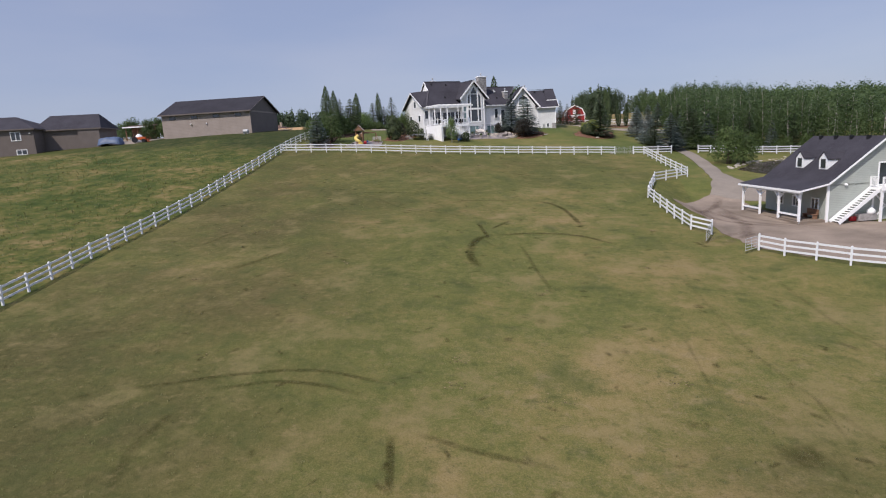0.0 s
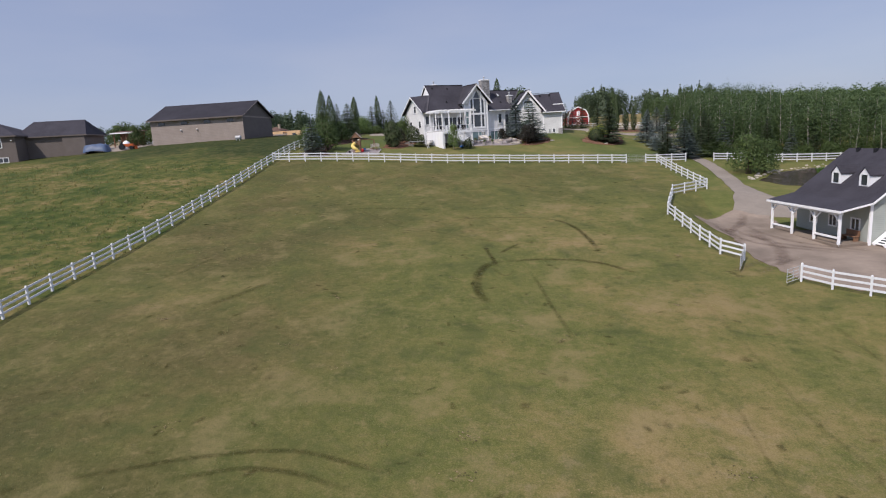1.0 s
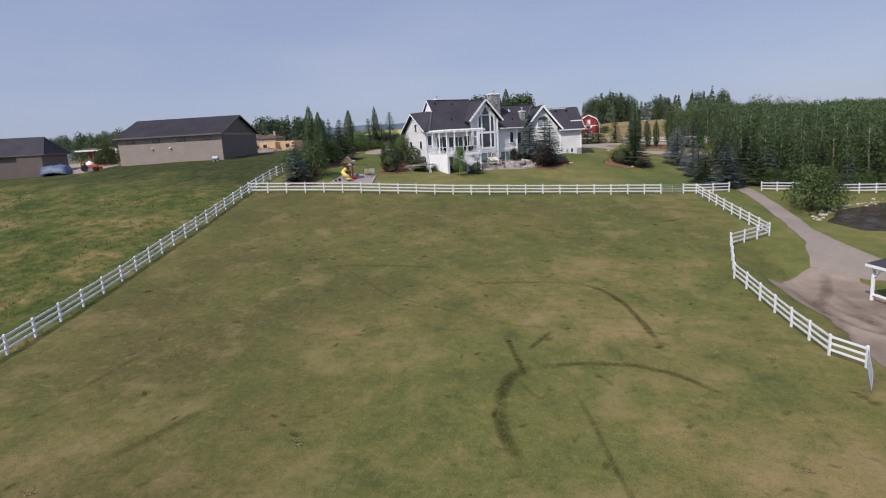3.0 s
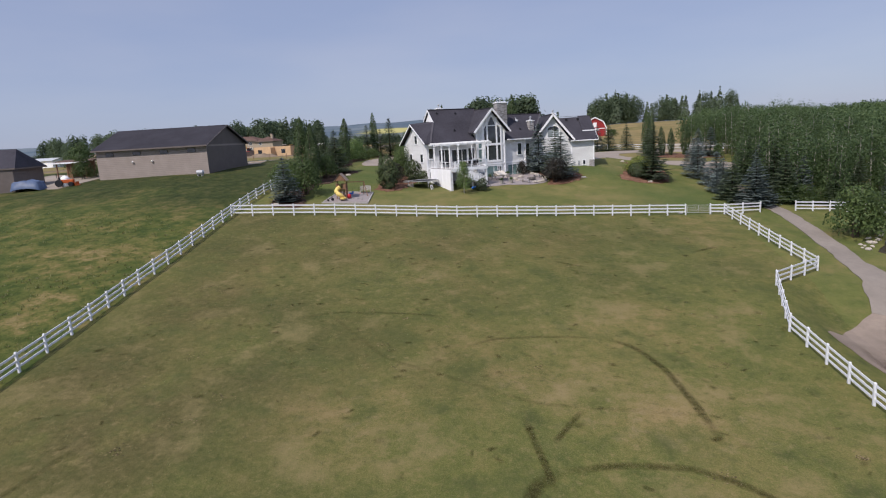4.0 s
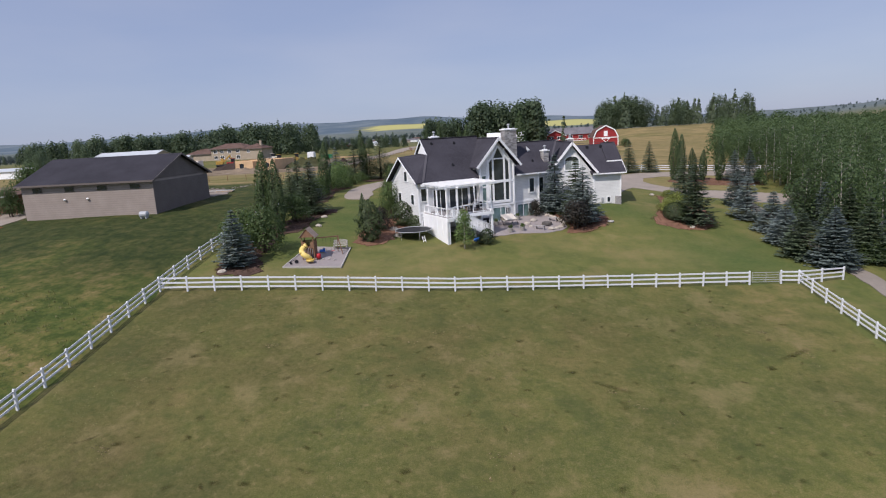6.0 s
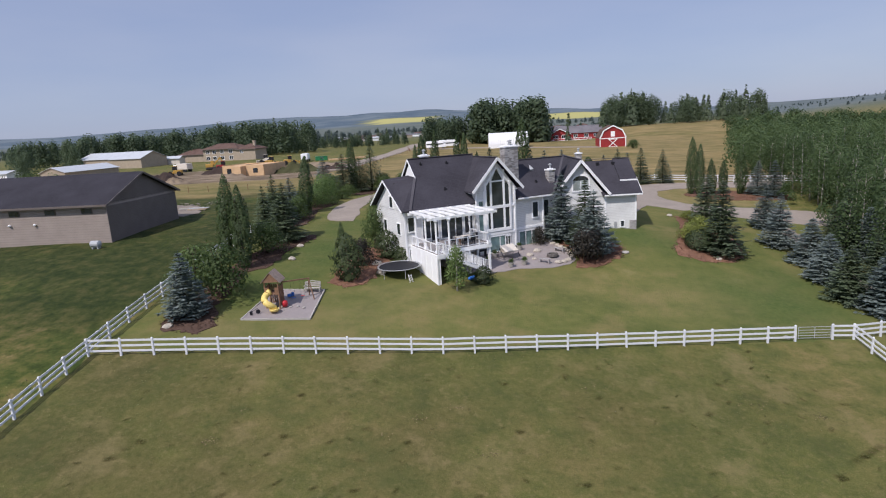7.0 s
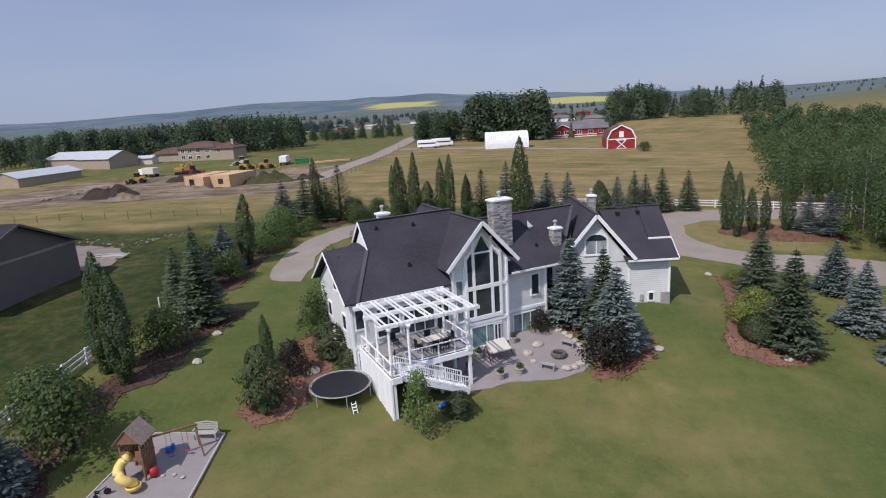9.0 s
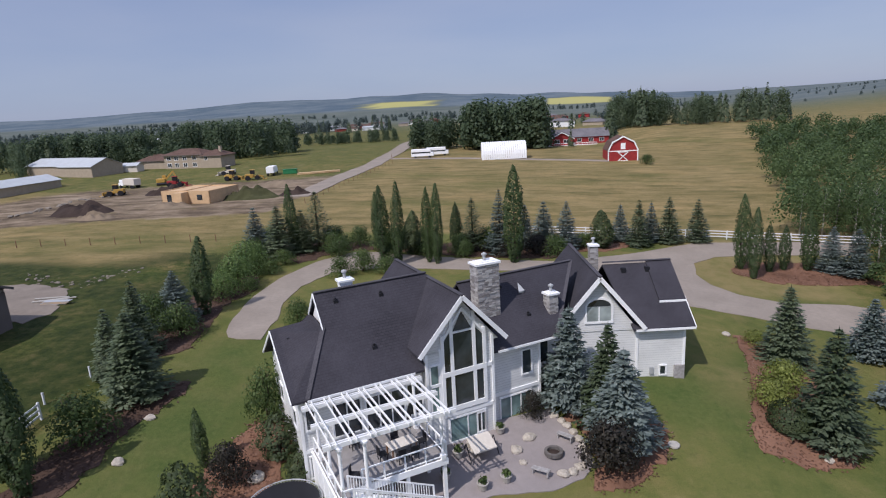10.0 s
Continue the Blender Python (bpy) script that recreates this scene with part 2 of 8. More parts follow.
WEED_LEAF = foliage("weeds", (0.111, 0.125, 0.042), (0.175, 0.184, 0.065), (0.258, 0.240, 0.111))

# ---------------------------------------------------------------- ground
# Heights of the land on a coarse survey grid; smooth between.
LAND_X = (-160, -80, -45, -25, -8, 10, 28, 60, 140)
LAND_Y = (-30, 20, 50, 75, 95, 112, 130, 170, 230, 310)
LAND_Z = (
    (3.2, 3.2, 2.5, 2.0, 1.5, 1.2, 1.1, 1.2, 1.9),
    (8.2, 8.2, 6.4, 5.1, 4.0, 3.2, 3.2, 3.7, 4.7),
    (11.5, 11.6, 9.5, 8.1, 7.2, 6.1, 5.1, 5.5, 6.4),
    (13.8, 14.4, 13.3, 11.6, 10.2, 8.8, 7.8, 6.6, 7.8),
    (15.4, 16.7, 16.4, 14.9, 13.1, 11.3, 9.8, 8.0, 9.1),
    (16.5, 18.5, 18.6, 16.8, 15.4, 13.6, 11.7, 9.6, 10.0),
    (17.4, 19.6, 19.4, 18.0, 17.1, 16.8, 13.8, 12.0, 11.3),
    (18.6, 19.9, 19.4, 18.8, 18.2, 17.5, 16.7, 15.6, 13.9),
    (19.0, 19.6, 20.0, 19.7, 19.2, 18.6, 18.1, 17.5, 16.3),
    (20.6, 21.0, 21.1, 21.0, 20.6, 20.2, 19.7, 19.2, 18.7),
)


def hermite(knots, values, slopes, q):
    q = np.clip(q, knots[0], knots[-1])
    i = np.clip(np.searchsorted(knots, q, side="right") - 1, 0, len(knots) - 2)
    h = knots[i + 1] - knots[i]
    t = (q - knots[i]) / h
    return (
        (2 * t**3 - 3 * t**2 + 1) * values(i) + (t**3 - 2 * t**2 + t) * h * slopes(i)
        + (3 * t**2 - 2 * t**3) * values(i + 1) + (t**3 - t**2) * h * slopes(i + 1)
    )


def land(x, y):
    """The height of the ground, for numbers or arrays, with the far hills."""
    x, y = np.broadcast_arrays(np.asarray(x, float), np.asarray(y, float))
    shape, x, y = x.shape, x.ravel(), y.ravel()
    kx, ky, z = np.array(LAND_X, float), np.array(LAND_Y, float), np.array(LAND_Z)
    zx = np.gradient(z, kx, axis=1)
    zx[:, 0] = zx[:, -1] = 0
    col = np.array([hermite(kx, lambda i, j=j: z[j][i], lambda i, j=j: zx[j][i], x) for j in range(len(ky))])
    zy = np.gradient(col, ky, axis=0)
    zy[0] = zy[-1] = 0
    n = np.arange(len(x))
    out = hermite(ky, lambda i: col[i, n], lambda i: zy[i, n], y)
    far = np.clip((y - 1500) / 2400, 0, 1) ** 2.0
    bear = x / np.maximum(y, 1)
    crest = np.interp(bear, (-1.3, -1.05, -0.8, -0.62, -0.48, -0.395, -0.255, -0.175, -0.06, 0.085, 0.3, 0.6), (90, 90, 86, 108, 120, 121, 113, 108, 86, 56, 26, 10))
    out = out + far * (crest + 5 * np.sin(bear * 23) + 4 * np.sin(bear * 61 + y / 300))
    rise = np.clip((y - 285) / 105, 0, 1) * np.clip((520 - y) / 90, 0, 1) * np.clip((x - 10) / 40, 0, 1) * np.clip((190 - x) / 80, 0, 1)
    out = out + 5.5 * rise * rise * (3 - 2 * rise)
    east = np.clip((bear - 0.34) / 0.25, 0, 1) * np.clip((y - 500) / 1200, 0, 1)
    out = out + east * 44
    out = out - 6 * np.clip((y - 330) / 400, 0, 1) * (1 - np.clip((y - 1500) / 1500, 0, 1)) * np.clip((0.25 - bear) / 0.2, 0, 1)
    off = np.hypot(np.maximum(np.maximum(26.0 - x, x - 64), 0), np.maximum(np.maximum(43 - y, (y - 72) * 0.45), 0))
    level = np.clip(1 - off / 4.5, 0, 1)
    level = level * level * (3 - 2 * level)
    out = out * (1 - level) + (5.3 + 0.04 * (y - 50)) * level  # the graded yard round the barn
    return out.reshape(shape) if shape else float(out[0])


def smooth(a, b, v):
    t = np.clip((v - a) / (b - a), 0, 1)
    return t * t * (3 - 2 * t)


def left_fence_x(y):
    return -28.6 - (y - 32.5) * 0.0935


def back_fence_y(x):
    return 90.7 + (x + 34.0) * 0.2366


def axis_lines(marks):
    out = [marks[0][0]]
    for (a, step), (b, _) in zip(marks, marks[1:]):
        n = max(1, round((b - a) / step))
        out += [a + (b - a) * (k + 1) / n for k in range(n)]
    return np.array(out)


gx = axis_lines([(-4700, 300), (-1400, 90), (-500, 25), (-180, 6), (-84, 1), (62, 3), (150, 12), (500, 60), (1400, 300), (4700, 1)])
gy = axis_lines([(-900, 120), (-180, 20), (-40, 4), (4, 1), (205, 3), (330, 12), (700, 40), (1600, 90), (2300, 60), (4300, 100), (4700, 1)])
GX, GY = np.meshgrid(gx, gy)
rough = np.array([0.05 * noise.noise((a * 0.35, b * 0.35, 0)) + 0.12 * noise.noise((a * 0.08, b * 0.08, 3)) for a, b in zip(GX.ravel(), GY.ravel())])
GZ = land(GX, GY).ravel() + rough * ((np.abs(GX.ravel()) < 400) & (GY.ravel() < 700))
nx, ny = len(gx), len(gy)
i = np.arange((nx - 1) * (ny - 1))
a = i // (nx - 1) * nx + i % (nx - 1)
ground_mesh = bpy.data.meshes.new("ground")
ground_mesh.from_pydata(np.c_[GX.ravel(), GY.ravel(), GZ].tolist(), [], np.c_[a, a + 1, a + nx + 1, a + nx].tolist())
ground_mesh.shade_smooth()

# Which sort of cover grows where: weeds, lawn, straw; bare earth, canola, distant woods with haze.
X, Y = GX.ravel(), GY.ravel()
weeds = smooth(0.4, -0.4, X - np.maximum(left_fence_x(Y), -34.6)) * smooth(172, 150, Y + (X + 60) * 0.1)
lawn = smooth(-0.4, 0.4, Y - back_fence_y(X)) * smooth(-34.8, -33.6, X) * smooth(177, 174, Y) * smooth(37, 34, X)
lawn = np.maximum(lawn, smooth(25, 27, X) * smooth(40, 60, Y) * smooth(112, 108, Y) * smooth(70, 60, X))
straw = smooth(174, 177, Y) * (X > -46) + smooth(150.5, 155, Y + (X + 60) * 0.1) * smooth(-50, -64, X - (Y - 150) * 0.3) * (X <= -46) * (1 - smooth(236, 248, Y) * (X < -58)) * 0.95
straw = np.clip(straw, 0, 1) * (1 - lawn) * smooth(900, 420, Y)
lot = smooth(-55, -58, X) * smooth(-170, -150, X - (Y - 205) * 0.3) * smooth(180, 188, Y - (X + 109) * 0.2) * smooth(262, 244, Y - (X + 90) * 0.15)
strip = np.exp(-(((Y - 188 - (X + 109) * 0.18) / 5.5) ** 2)) * smooth(-54, -57, X) * smooth(-190, -140, X)
earth = np.clip(np.maximum(lot * 0.72, strip), 0, 1)
bear = X / np.maximum(Y, 1)
canola = smooth(-0.305, -0.29, bear) * smooth(-0.165, -0.18, bear) * smooth(2700, 2760, Y) * smooth(3300, 3200, Y) + smooth(0.0, 0.008, bear) * smooth(0.107, 0.1, bear) * smooth(2380, 2460, Y) * smooth(3300, 3200, Y)
# Besides woods, this mask carries distance haze painted on the far ground.
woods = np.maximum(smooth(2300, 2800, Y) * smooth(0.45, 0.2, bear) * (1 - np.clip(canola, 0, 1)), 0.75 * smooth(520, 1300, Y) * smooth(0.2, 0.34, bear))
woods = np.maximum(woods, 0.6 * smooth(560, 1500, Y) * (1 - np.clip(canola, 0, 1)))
lush_shade = smooth(-34, -37, X) * smooth(86, 100, Y + (X + 45) * 0.12) * smooth(176, 158, Y)
# Spots on the west lawn also put tree shade into the grass colour.
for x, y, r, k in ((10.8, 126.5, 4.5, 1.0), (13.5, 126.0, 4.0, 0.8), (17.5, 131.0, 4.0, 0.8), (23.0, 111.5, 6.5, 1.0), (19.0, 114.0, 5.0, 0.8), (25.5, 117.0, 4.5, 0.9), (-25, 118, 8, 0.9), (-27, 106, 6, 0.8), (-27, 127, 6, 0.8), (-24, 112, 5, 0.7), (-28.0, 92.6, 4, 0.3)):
    lush_shade = np.maximum(lush_shade, k * np.exp(-(((X - x) / r) ** 2) - ((Y - y) / r) ** 2))
# Dry, thin spots of the pasture and the turning island.
dry = lawn * smooth(17, 19, X) * smooth(150, 152.5, Y) * smooth(46, 40, X) * 0.9
for x, y, r, k in ((11, 26, 9, 1.0), (21, 29, 7, 0.6), (13, 19, 7, 0.8), (4, 15, 8, 0.7), (20, 16, 7, 0.4), (-19, 40, 5, 0.6), (-5, 34, 6, 0.4), (9, 58, 6, 0.8), (2, 60, 4, 0.6), (-10, 56, 6, 0.6), (-10, 78, 6, 0.5), (14, 45, 7, 0.5), (-22, 55, 5, 0.4), (6, 70, 5, 0.4), (-4, 8, 9, 0.6), (15.2, 130, 2.6, 0.7), (12, 110, 5, 0.35), (-12, 105.5, 5, 0.4), (2, 112, 5, 0.3), (-16, 101, 4, 0.4), (-26, 96.5, 3, 0.6)):
    dry = np.maximum(dry, k * np.exp(-(((X - x) / r) ** 2) - ((Y - y) / (0.7 * r)) ** 2))
thick = np.zeros(len(X))
for x, y, r, k in ((-20, 26, 10, 0.85), (-24, 36, 7, 0.7), (-26, 48, 6, 0.6), (-28, 62, 6, 0.5), (-12, 19, 9, 0.9), (-14, 35, 9, 0.8), (-27, 74, 6, 0.5), (-30, 84, 5, 0.4), (17, 20, 4, 0.6), (20, 84, 4, 0.35), (-20, 52, 9, 0.85), (-13, 46, 7, 0.5), (-26, 58, 7, 0.8), (-20, 82, 9, 0.6), (-8, 86, 9, 0.55), (4, 90, 8, 0.5), (14, 94, 6, 0.4), (-4, 74, 7, 0.4), (8, 80, 6, 0.4), (-25, 68, 7, 0.8), (-29, 90, 7, 0.7), (-18, 68, 7, 0.6), (-28, 80, 7, 0.75), (-12, 92, 7, 0.5), (-12, 64, 7, 0.6), (-16, 58, 6, 0.7), (-4, 62, 6, 0.35), (-24, 88, 7, 0.5)):
    thick = np.maximum(thick, k * np.exp(-(((X - x) / r) ** 2) - ((Y - y) / r) ** 2))
for title, chans in (("cover_a", (weeds, lawn, straw)), ("cover_b", (earth, canola, woods)), ("cover_c", (dry, lush_shade, thick))):
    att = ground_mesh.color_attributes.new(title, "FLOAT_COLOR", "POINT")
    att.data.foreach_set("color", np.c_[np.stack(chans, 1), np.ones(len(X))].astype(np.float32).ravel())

g = Nodes("meadow_ground", 0.95, spec=0.12)


def cover(title):
    node = g.add("ShaderNodeAttribute")
    node.attribute_name = title
    sep = g.add("ShaderNodeSeparateColor")
    g.link(node.outputs["Color"], sep.inputs[0])
    return sep.outputs


at = g.coords()
patch, mid, fine, tiny = g.noise(0.075, 4, 0.6, at), g.noise(0.42, 5, 0.65, at), g.noise(2.6, 5, 0.7, at), g.noise(13, 3, 0.7, at)
dry, lush_shade_fac, thick = cover("cover_c")[:3]
blend = g.math("ADD", g.math("MULTIPLY", patch, 0.5), g.math("MULTIPLY", mid, 0.5))
blend = g.math("ADD", blend, g.math("MULTIPLY", dry, 0.13))
pasture = g.ramp(g.grey(blend, 0.36, 0.68), [(0.0, (0.070, 0.088, 0.024)), (0.40, (0.108, 0.116, 0.031)), (0.70, (0.150, 0.134, 0.043)), (1.0, (0.230, 0.171, 0.073))])
pasture = g.mix(g.math("MULTIPLY", g.grey(fine, 0.50, 0.72), 0.4), pasture, (0.225, 0.170, 0.070))
pasture = g.mix(g.math("MULTIPLY", g.math("MULTIPLY", g.grey(g.noise(1.1, 5, 0.7, at), 0.52, 0.68), 0.55), g.grey(dry, 0.0, 0.7)), pasture, (0.25, 0.19, 0.105))
pasture = g.mix(g.math("MULTIPLY", g.grey(tiny, 0.50, 0.68), g.math("ADD", 0.26, g.math("MULTIPLY", dry, 0.3))), pasture, (0.29, 0.217, 0.112))
pasture = g.mix(g.math("MULTIPLY", g.grey(tiny, 0.5, 0.3), 0.4), pasture, (0.06, 0.06, 0.018))
pasture = g.mix(g.math("MULTIPLY", g.grey(fine, 0.45, 0.24), 0.5), pasture, (0.045, 0.055, 0.017))
pasture = g.mix(g.math("MULTIPLY", g.grey(mid, 0.39, 0.28), 0.5), pasture, (0.058, 0.062, 0.020))
pasture = g.mix(g.math("MULTIPLY", thick, g.grey(g.noise(0.3, 4, 0.65, at), 0.15, 0.5)), pasture, g.mix(g.grey(fine, 0.35, 0.65), (0.056, 0.050, 0.019), (0.098, 0.084, 0.034)))
blots = g.noise(1.5, 7, 0.72, at)
pasture = g.mix(g.math("MULTIPLY", g.grey(blots, 0.56, 0.70), 0.5), pasture, (0.235, 0.178, 0.085))
pasture = g.mix(g.math("MULTIPLY", g.grey(blots, 0.44, 0.30), 0.62), pasture, (0.056, 0.066, 0.021))
mottle = g.noise(0.21, 6, 0.68, at)
pasture = g.mix(g.math("MULTIPLY", g.grey(mottle, 0.53, 0.66), 0.45), pasture, (0.215, 0.172, 0.080))
pasture = g.mix(g.math("MULTIPLY", g.grey(mottle, 0.47, 0.34), 0.45), pasture, (0.070, 0.080, 0.026))
specks = g.noise(5.5, 4, 0.75, at)
pasture = g.mix(g.math("MULTIPLY", g.grey(specks, 0.60, 0.70), 0.22), pasture, (0.30, 0.235, 0.13))
pasture = g.mix(g.math("MULTIPLY", g.grey(specks, 0.40, 0.30), 0.45), pasture, (0.042, 0.044, 0.016))
broad = g.noise(0.022, 3, 0.5, at)
pasture = g.mix(g.math("MULTIPLY", g.grey(broad, 0.55, 0.36), 0.15), pasture, (0.062, 0.074, 0.018))
grass = g.ramp(g.grey(g.math("ADD", g.math("MULTIPLY", mid, 0.55), g.math("MULTIPLY", g.noise(0.11, 3, 0.5, at), 0.45)), 0.36, 0.66), [(0.0, (0.078, 0.098, 0.027)), (0.45, (0.122, 0.130, 0.038)), (0.8, (0.162, 0.150, 0.050)), (1.0, (0.20, 0.175, 0.068))])
grass = g.mix(g.math("MULTIPLY", g.grey(fine, 0.45, 0.8), 0.35), grass, (0.13, 0.135, 0.042))
grass = g.mix(g.math("MULTIPLY", g.grey(tiny, 0.48, 0.3), 0.4), grass, (0.045, 0.06, 0.017))
thin = g.noise(0.24, 6, 0.62, at)
grass = g.mix(g.math("MULTIPLY", g.grey(thin, 0.50, 0.66), 0.6), grass, (0.200, 0.160, 0.066))
grass = g.mix(g.math("MULTIPLY", g.grey(g.noise(1.3, 6, 0.7, at), 0.54, 0.70), 0.35), grass, (0.190, 0.165, 0.070))
grass = g.mix(g.math("MULTIPLY", g.grey(g.noise(1.9, 6, 0.7, at), 0.44, 0.30), 0.35), grass, (0.055, 0.074, 0.022))
# Darker green: lush turf, and tree shade painted on the west lawn.
grass = g.mix(g.math("MULTIPLY", lush_shade_fac, 0.75), grass, g.mix(g.grey(fine, 0.35, 0.65), (0.044, 0.078, 0.020), (0.080, 0.112, 0.032)))
grass = g.mix(g.math("MULTIPLY", dry, g.grey(g.noise(0.5, 5, 0.6, at), 0.2, 0.6)), grass, (0.235, 0.185, 0.082))
clumps = g.noise(0.75, 7, 0.75, at)
weedy = g.ramp(g.grey(g.math("ADD", g.math("MULTIPLY", g.noise(0.15, 5, 0.65, at), 0.55), g.math("MULTIPLY", clumps, 0.45)), 0.40, 0.60), [(0.0, (0.036, 0.058, 0.013)), (0.30, (0.066, 0.084, 0.020)), (0.60, (0.108, 0.108, 0.030)), (0.84, (0.158, 0.130, 0.046)), (1.0, (0.218, 0.166, 0.072))])
weedy = g.mix(g.math("MULTIPLY", g.grey(clumps, 0.49, 0.34), 0.8), weedy, (0.041, 0.054, 0.013))
weedy = g.mix(g.math("MULTIPLY", g.grey(fine, 0.50, 0.28), 0.7), weedy, (0.041, 0.052, 0.013))
weedy = g.mix(g.math("MULTIPLY", g.grey(g.noise(0.3, 4, 0.6, at), 0.56, 0.70), 0.15), weedy, (0.152, 0.115, 0.055))
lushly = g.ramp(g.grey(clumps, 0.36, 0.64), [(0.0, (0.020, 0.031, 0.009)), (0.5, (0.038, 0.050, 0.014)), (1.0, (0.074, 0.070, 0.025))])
weedy = g.mix(g.math("MULTIPLY", lush_shade_fac, g.grey(g.noise(0.09, 3, 0.6, at), 0.22, 0.50)), weedy, lushly)
strawy = g.ramp(g.grey(g.noise(0.3, 6, 0.65, g.coords((0.35, 1, 1))), 0.3, 0.7), [(0.0, (0.105, 0.096, 0.036)), (0.45, (0.205, 0.160, 0.068)), (1.0, (0.320, 0.236, 0.112))])
strawy = g.mix(g.math("MULTIPLY", g.grey(fine, 0.5, 0.28), 0.5), strawy, (0.094, 0.086, 0.028))
strawy = g.mix(g.math("MULTIPLY", g.grey(g.noise(0.05, 4, 0.6, g.coords((0.4, 1, 1))), 0.5, 0.66), 0.55), strawy, (0.104, 0.111, 0.032))
strawy = g.mix(g.math("MULTIPLY", g.grey(g.noise(0.14, 7, 0.7, g.coords((0.6, 1, 1))), 0.50, 0.68), 0.6), strawy, (0.335, 0.235, 0.105))
strawy = g.mix(g.math("MULTIPLY", g.grey(g.noise(0.8, 5, 0.7, at), 0.46, 0.32), 0.45), strawy, (0.085, 0.082, 0.030))
bare = g.ramp(g.grey(g.noise(0.16, 7, 0.7, g.coords((0.45, 1, 1))), 0.34, 0.66), [(0.0, (0.075, 0.055, 0.038)), (0.4, (0.15, 0.112, 0.074)), (0.7, (0.255, 0.195, 0.135)), (1.0, (0.34, 0.27, 0.195))])
wa, la, sa = cover("cover_a")[:3]
ea, ca, fa = cover("cover_b")[:3]
ragged = g.math("MULTIPLY", g.math("SUBTRACT", fine, 0.5), 0.5)
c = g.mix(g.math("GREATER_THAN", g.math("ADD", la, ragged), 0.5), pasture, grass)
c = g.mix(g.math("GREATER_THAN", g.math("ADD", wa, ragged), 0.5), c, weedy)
c = g.mix(sa, c, strawy)
c = g.mix(g.grey(g.math("ADD", ea, g.math("MULTIPLY", g.math("SUBTRACT", mid, 0.5), 1.2)), 0.35, 0.65), c, bare)
c = g.mix(ca, c, (0.40, 0.37, 0.14))
# Bluish tone: distance haze is put into the far ground's colour.
far_haze_green = g.ramp(g.noise(0.0045, 6, 0.65, at), [(0.40, (0.080, 0.112, 0.140)), (0.60, (0.140, 0.170, 0.188))])
c = g.mix(fa, c, far_haze_green)
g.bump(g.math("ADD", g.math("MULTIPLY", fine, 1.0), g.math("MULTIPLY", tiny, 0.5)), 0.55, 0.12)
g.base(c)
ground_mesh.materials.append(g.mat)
ground_ob = tagged(new("ground", ground_mesh), "rolling meadow with short pasture, lawn and weeds", "ground", kind="structure")

# ---------------------------------------------------------------- mesh helpers


def box(bm, x0, x1, y0, y1, z0, z1, xf=None):
    vs = [bm.verts.new(Vector((x, y, z)) if xf is None else xf @ Vector((x, y, z))) for z in (z0, z1) for x, y in ((x0, y0), (x1, y0), (x1, y1), (x0, y1))]
    for f in ((3, 2, 1, 0), (4, 5, 6, 7), (0, 1, 5, 4), (1, 2, 6, 5), (2, 3, 7, 6), (3, 0, 4, 7)):
        bm.faces.new([vs[k] for k in f])
    return bm


def prism(bm, bottom, top):
    """A solid between two rings of points, the same number in each."""
    lo, hi = [bm.verts.new(p) for p in bottom], [bm.verts.new(p) for p in top]
    bm.faces.new(lo[::-1])
    bm.faces.new(hi)
    for k in range(len(lo)):
        j = (k + 1) % len(lo)
        bm.faces.new((lo[k], lo[j], hi[j], hi[k]))
    return bm


def plate(bm, points, thick):
    """A slab that hangs thick metres below the given top outline."""
    return prism(bm, [(x, y, z - thick) for x, y, z in points], points)


def beam(bm, a, b, w, h):
    """A square bar from a to b, w wide across the level and h high."""
    a, b = Vector(a), Vector(b)
    d = (b - a).normalized()
    side = d.cross(Vector((0, 0, 1)))
    side = Vector((1, 0, 0)) if side.length < 1e-4 else side.normalized()
    up = side.cross(d).normalized()
    ring = [side * sx * w / 2 + up * sy * h / 2 for sx, sy in ((-1, -1), (1, -1), (1, 1), (-1, 1))]
    return prism(bm, [a + r for r in ring], [b + r for r in ring])


def tube(bm, pts, radii, sides=8):
    """A tapered tube through the points."""
    rings = []
    pts = [Vector(p) for p in pts]
    for k, p in enumerate(pts):
        d = (pts[min(k + 1, len(pts) - 1)] - pts[max(k - 1, 0)]).normalized()
        s = d.orthogonal().normalized()
        t = d.cross(s)
        rings.append([bm.verts.new(p + (s * math.cos(q * math.tau / sides) + t * math.sin(q * math.tau / sides)) * radii[k]) for q in range(sides)])
    for lo, hi in zip(rings, rings[1:]):
        for q in range(sides):
            bm.faces.new((lo[q], lo[(q + 1) % sides], hi[(q + 1) % sides], hi[q]))
    bm.faces.new(rings[0][::-1])
    bm.faces.new(rings[-1])
    return bm


def lathe(bm, profile, sides=16, at=(0, 0, 0)):
    """A turned solid from (radius, height) pairs."""
    rings = [[bm.verts.new((at[0] + r * math.cos(q * math.tau / sides), at[1] + r * math.sin(q * math.tau / sides), at[2] + z)) for q in range(sides)] for r, z in profile]
    for lo, hi in zip(rings, rings[1:]):
        for q in range(sides):
            bm.faces.new((lo[q], lo[(q + 1) % sides], hi[(q + 1) % sides], hi[q]))
    bm.faces.new(rings[0][::-1])
    bm.faces.new(rings[-1])
    return bm


def mesh_of(name, bm, material, bevel=0.0, smooth_faces=False):
    if bevel:
        bmesh.ops.bevel(bm, geom=bm.edges[:], offset=bevel, segments=1, affect="EDGES")
    me = bpy.data.meshes.new(name)
    bm.normal_update()
    bm.to_mesh(me)
    bm.free()
    me.materials.append(material)
    if smooth_faces:
        me.shade_smooth()
    return me


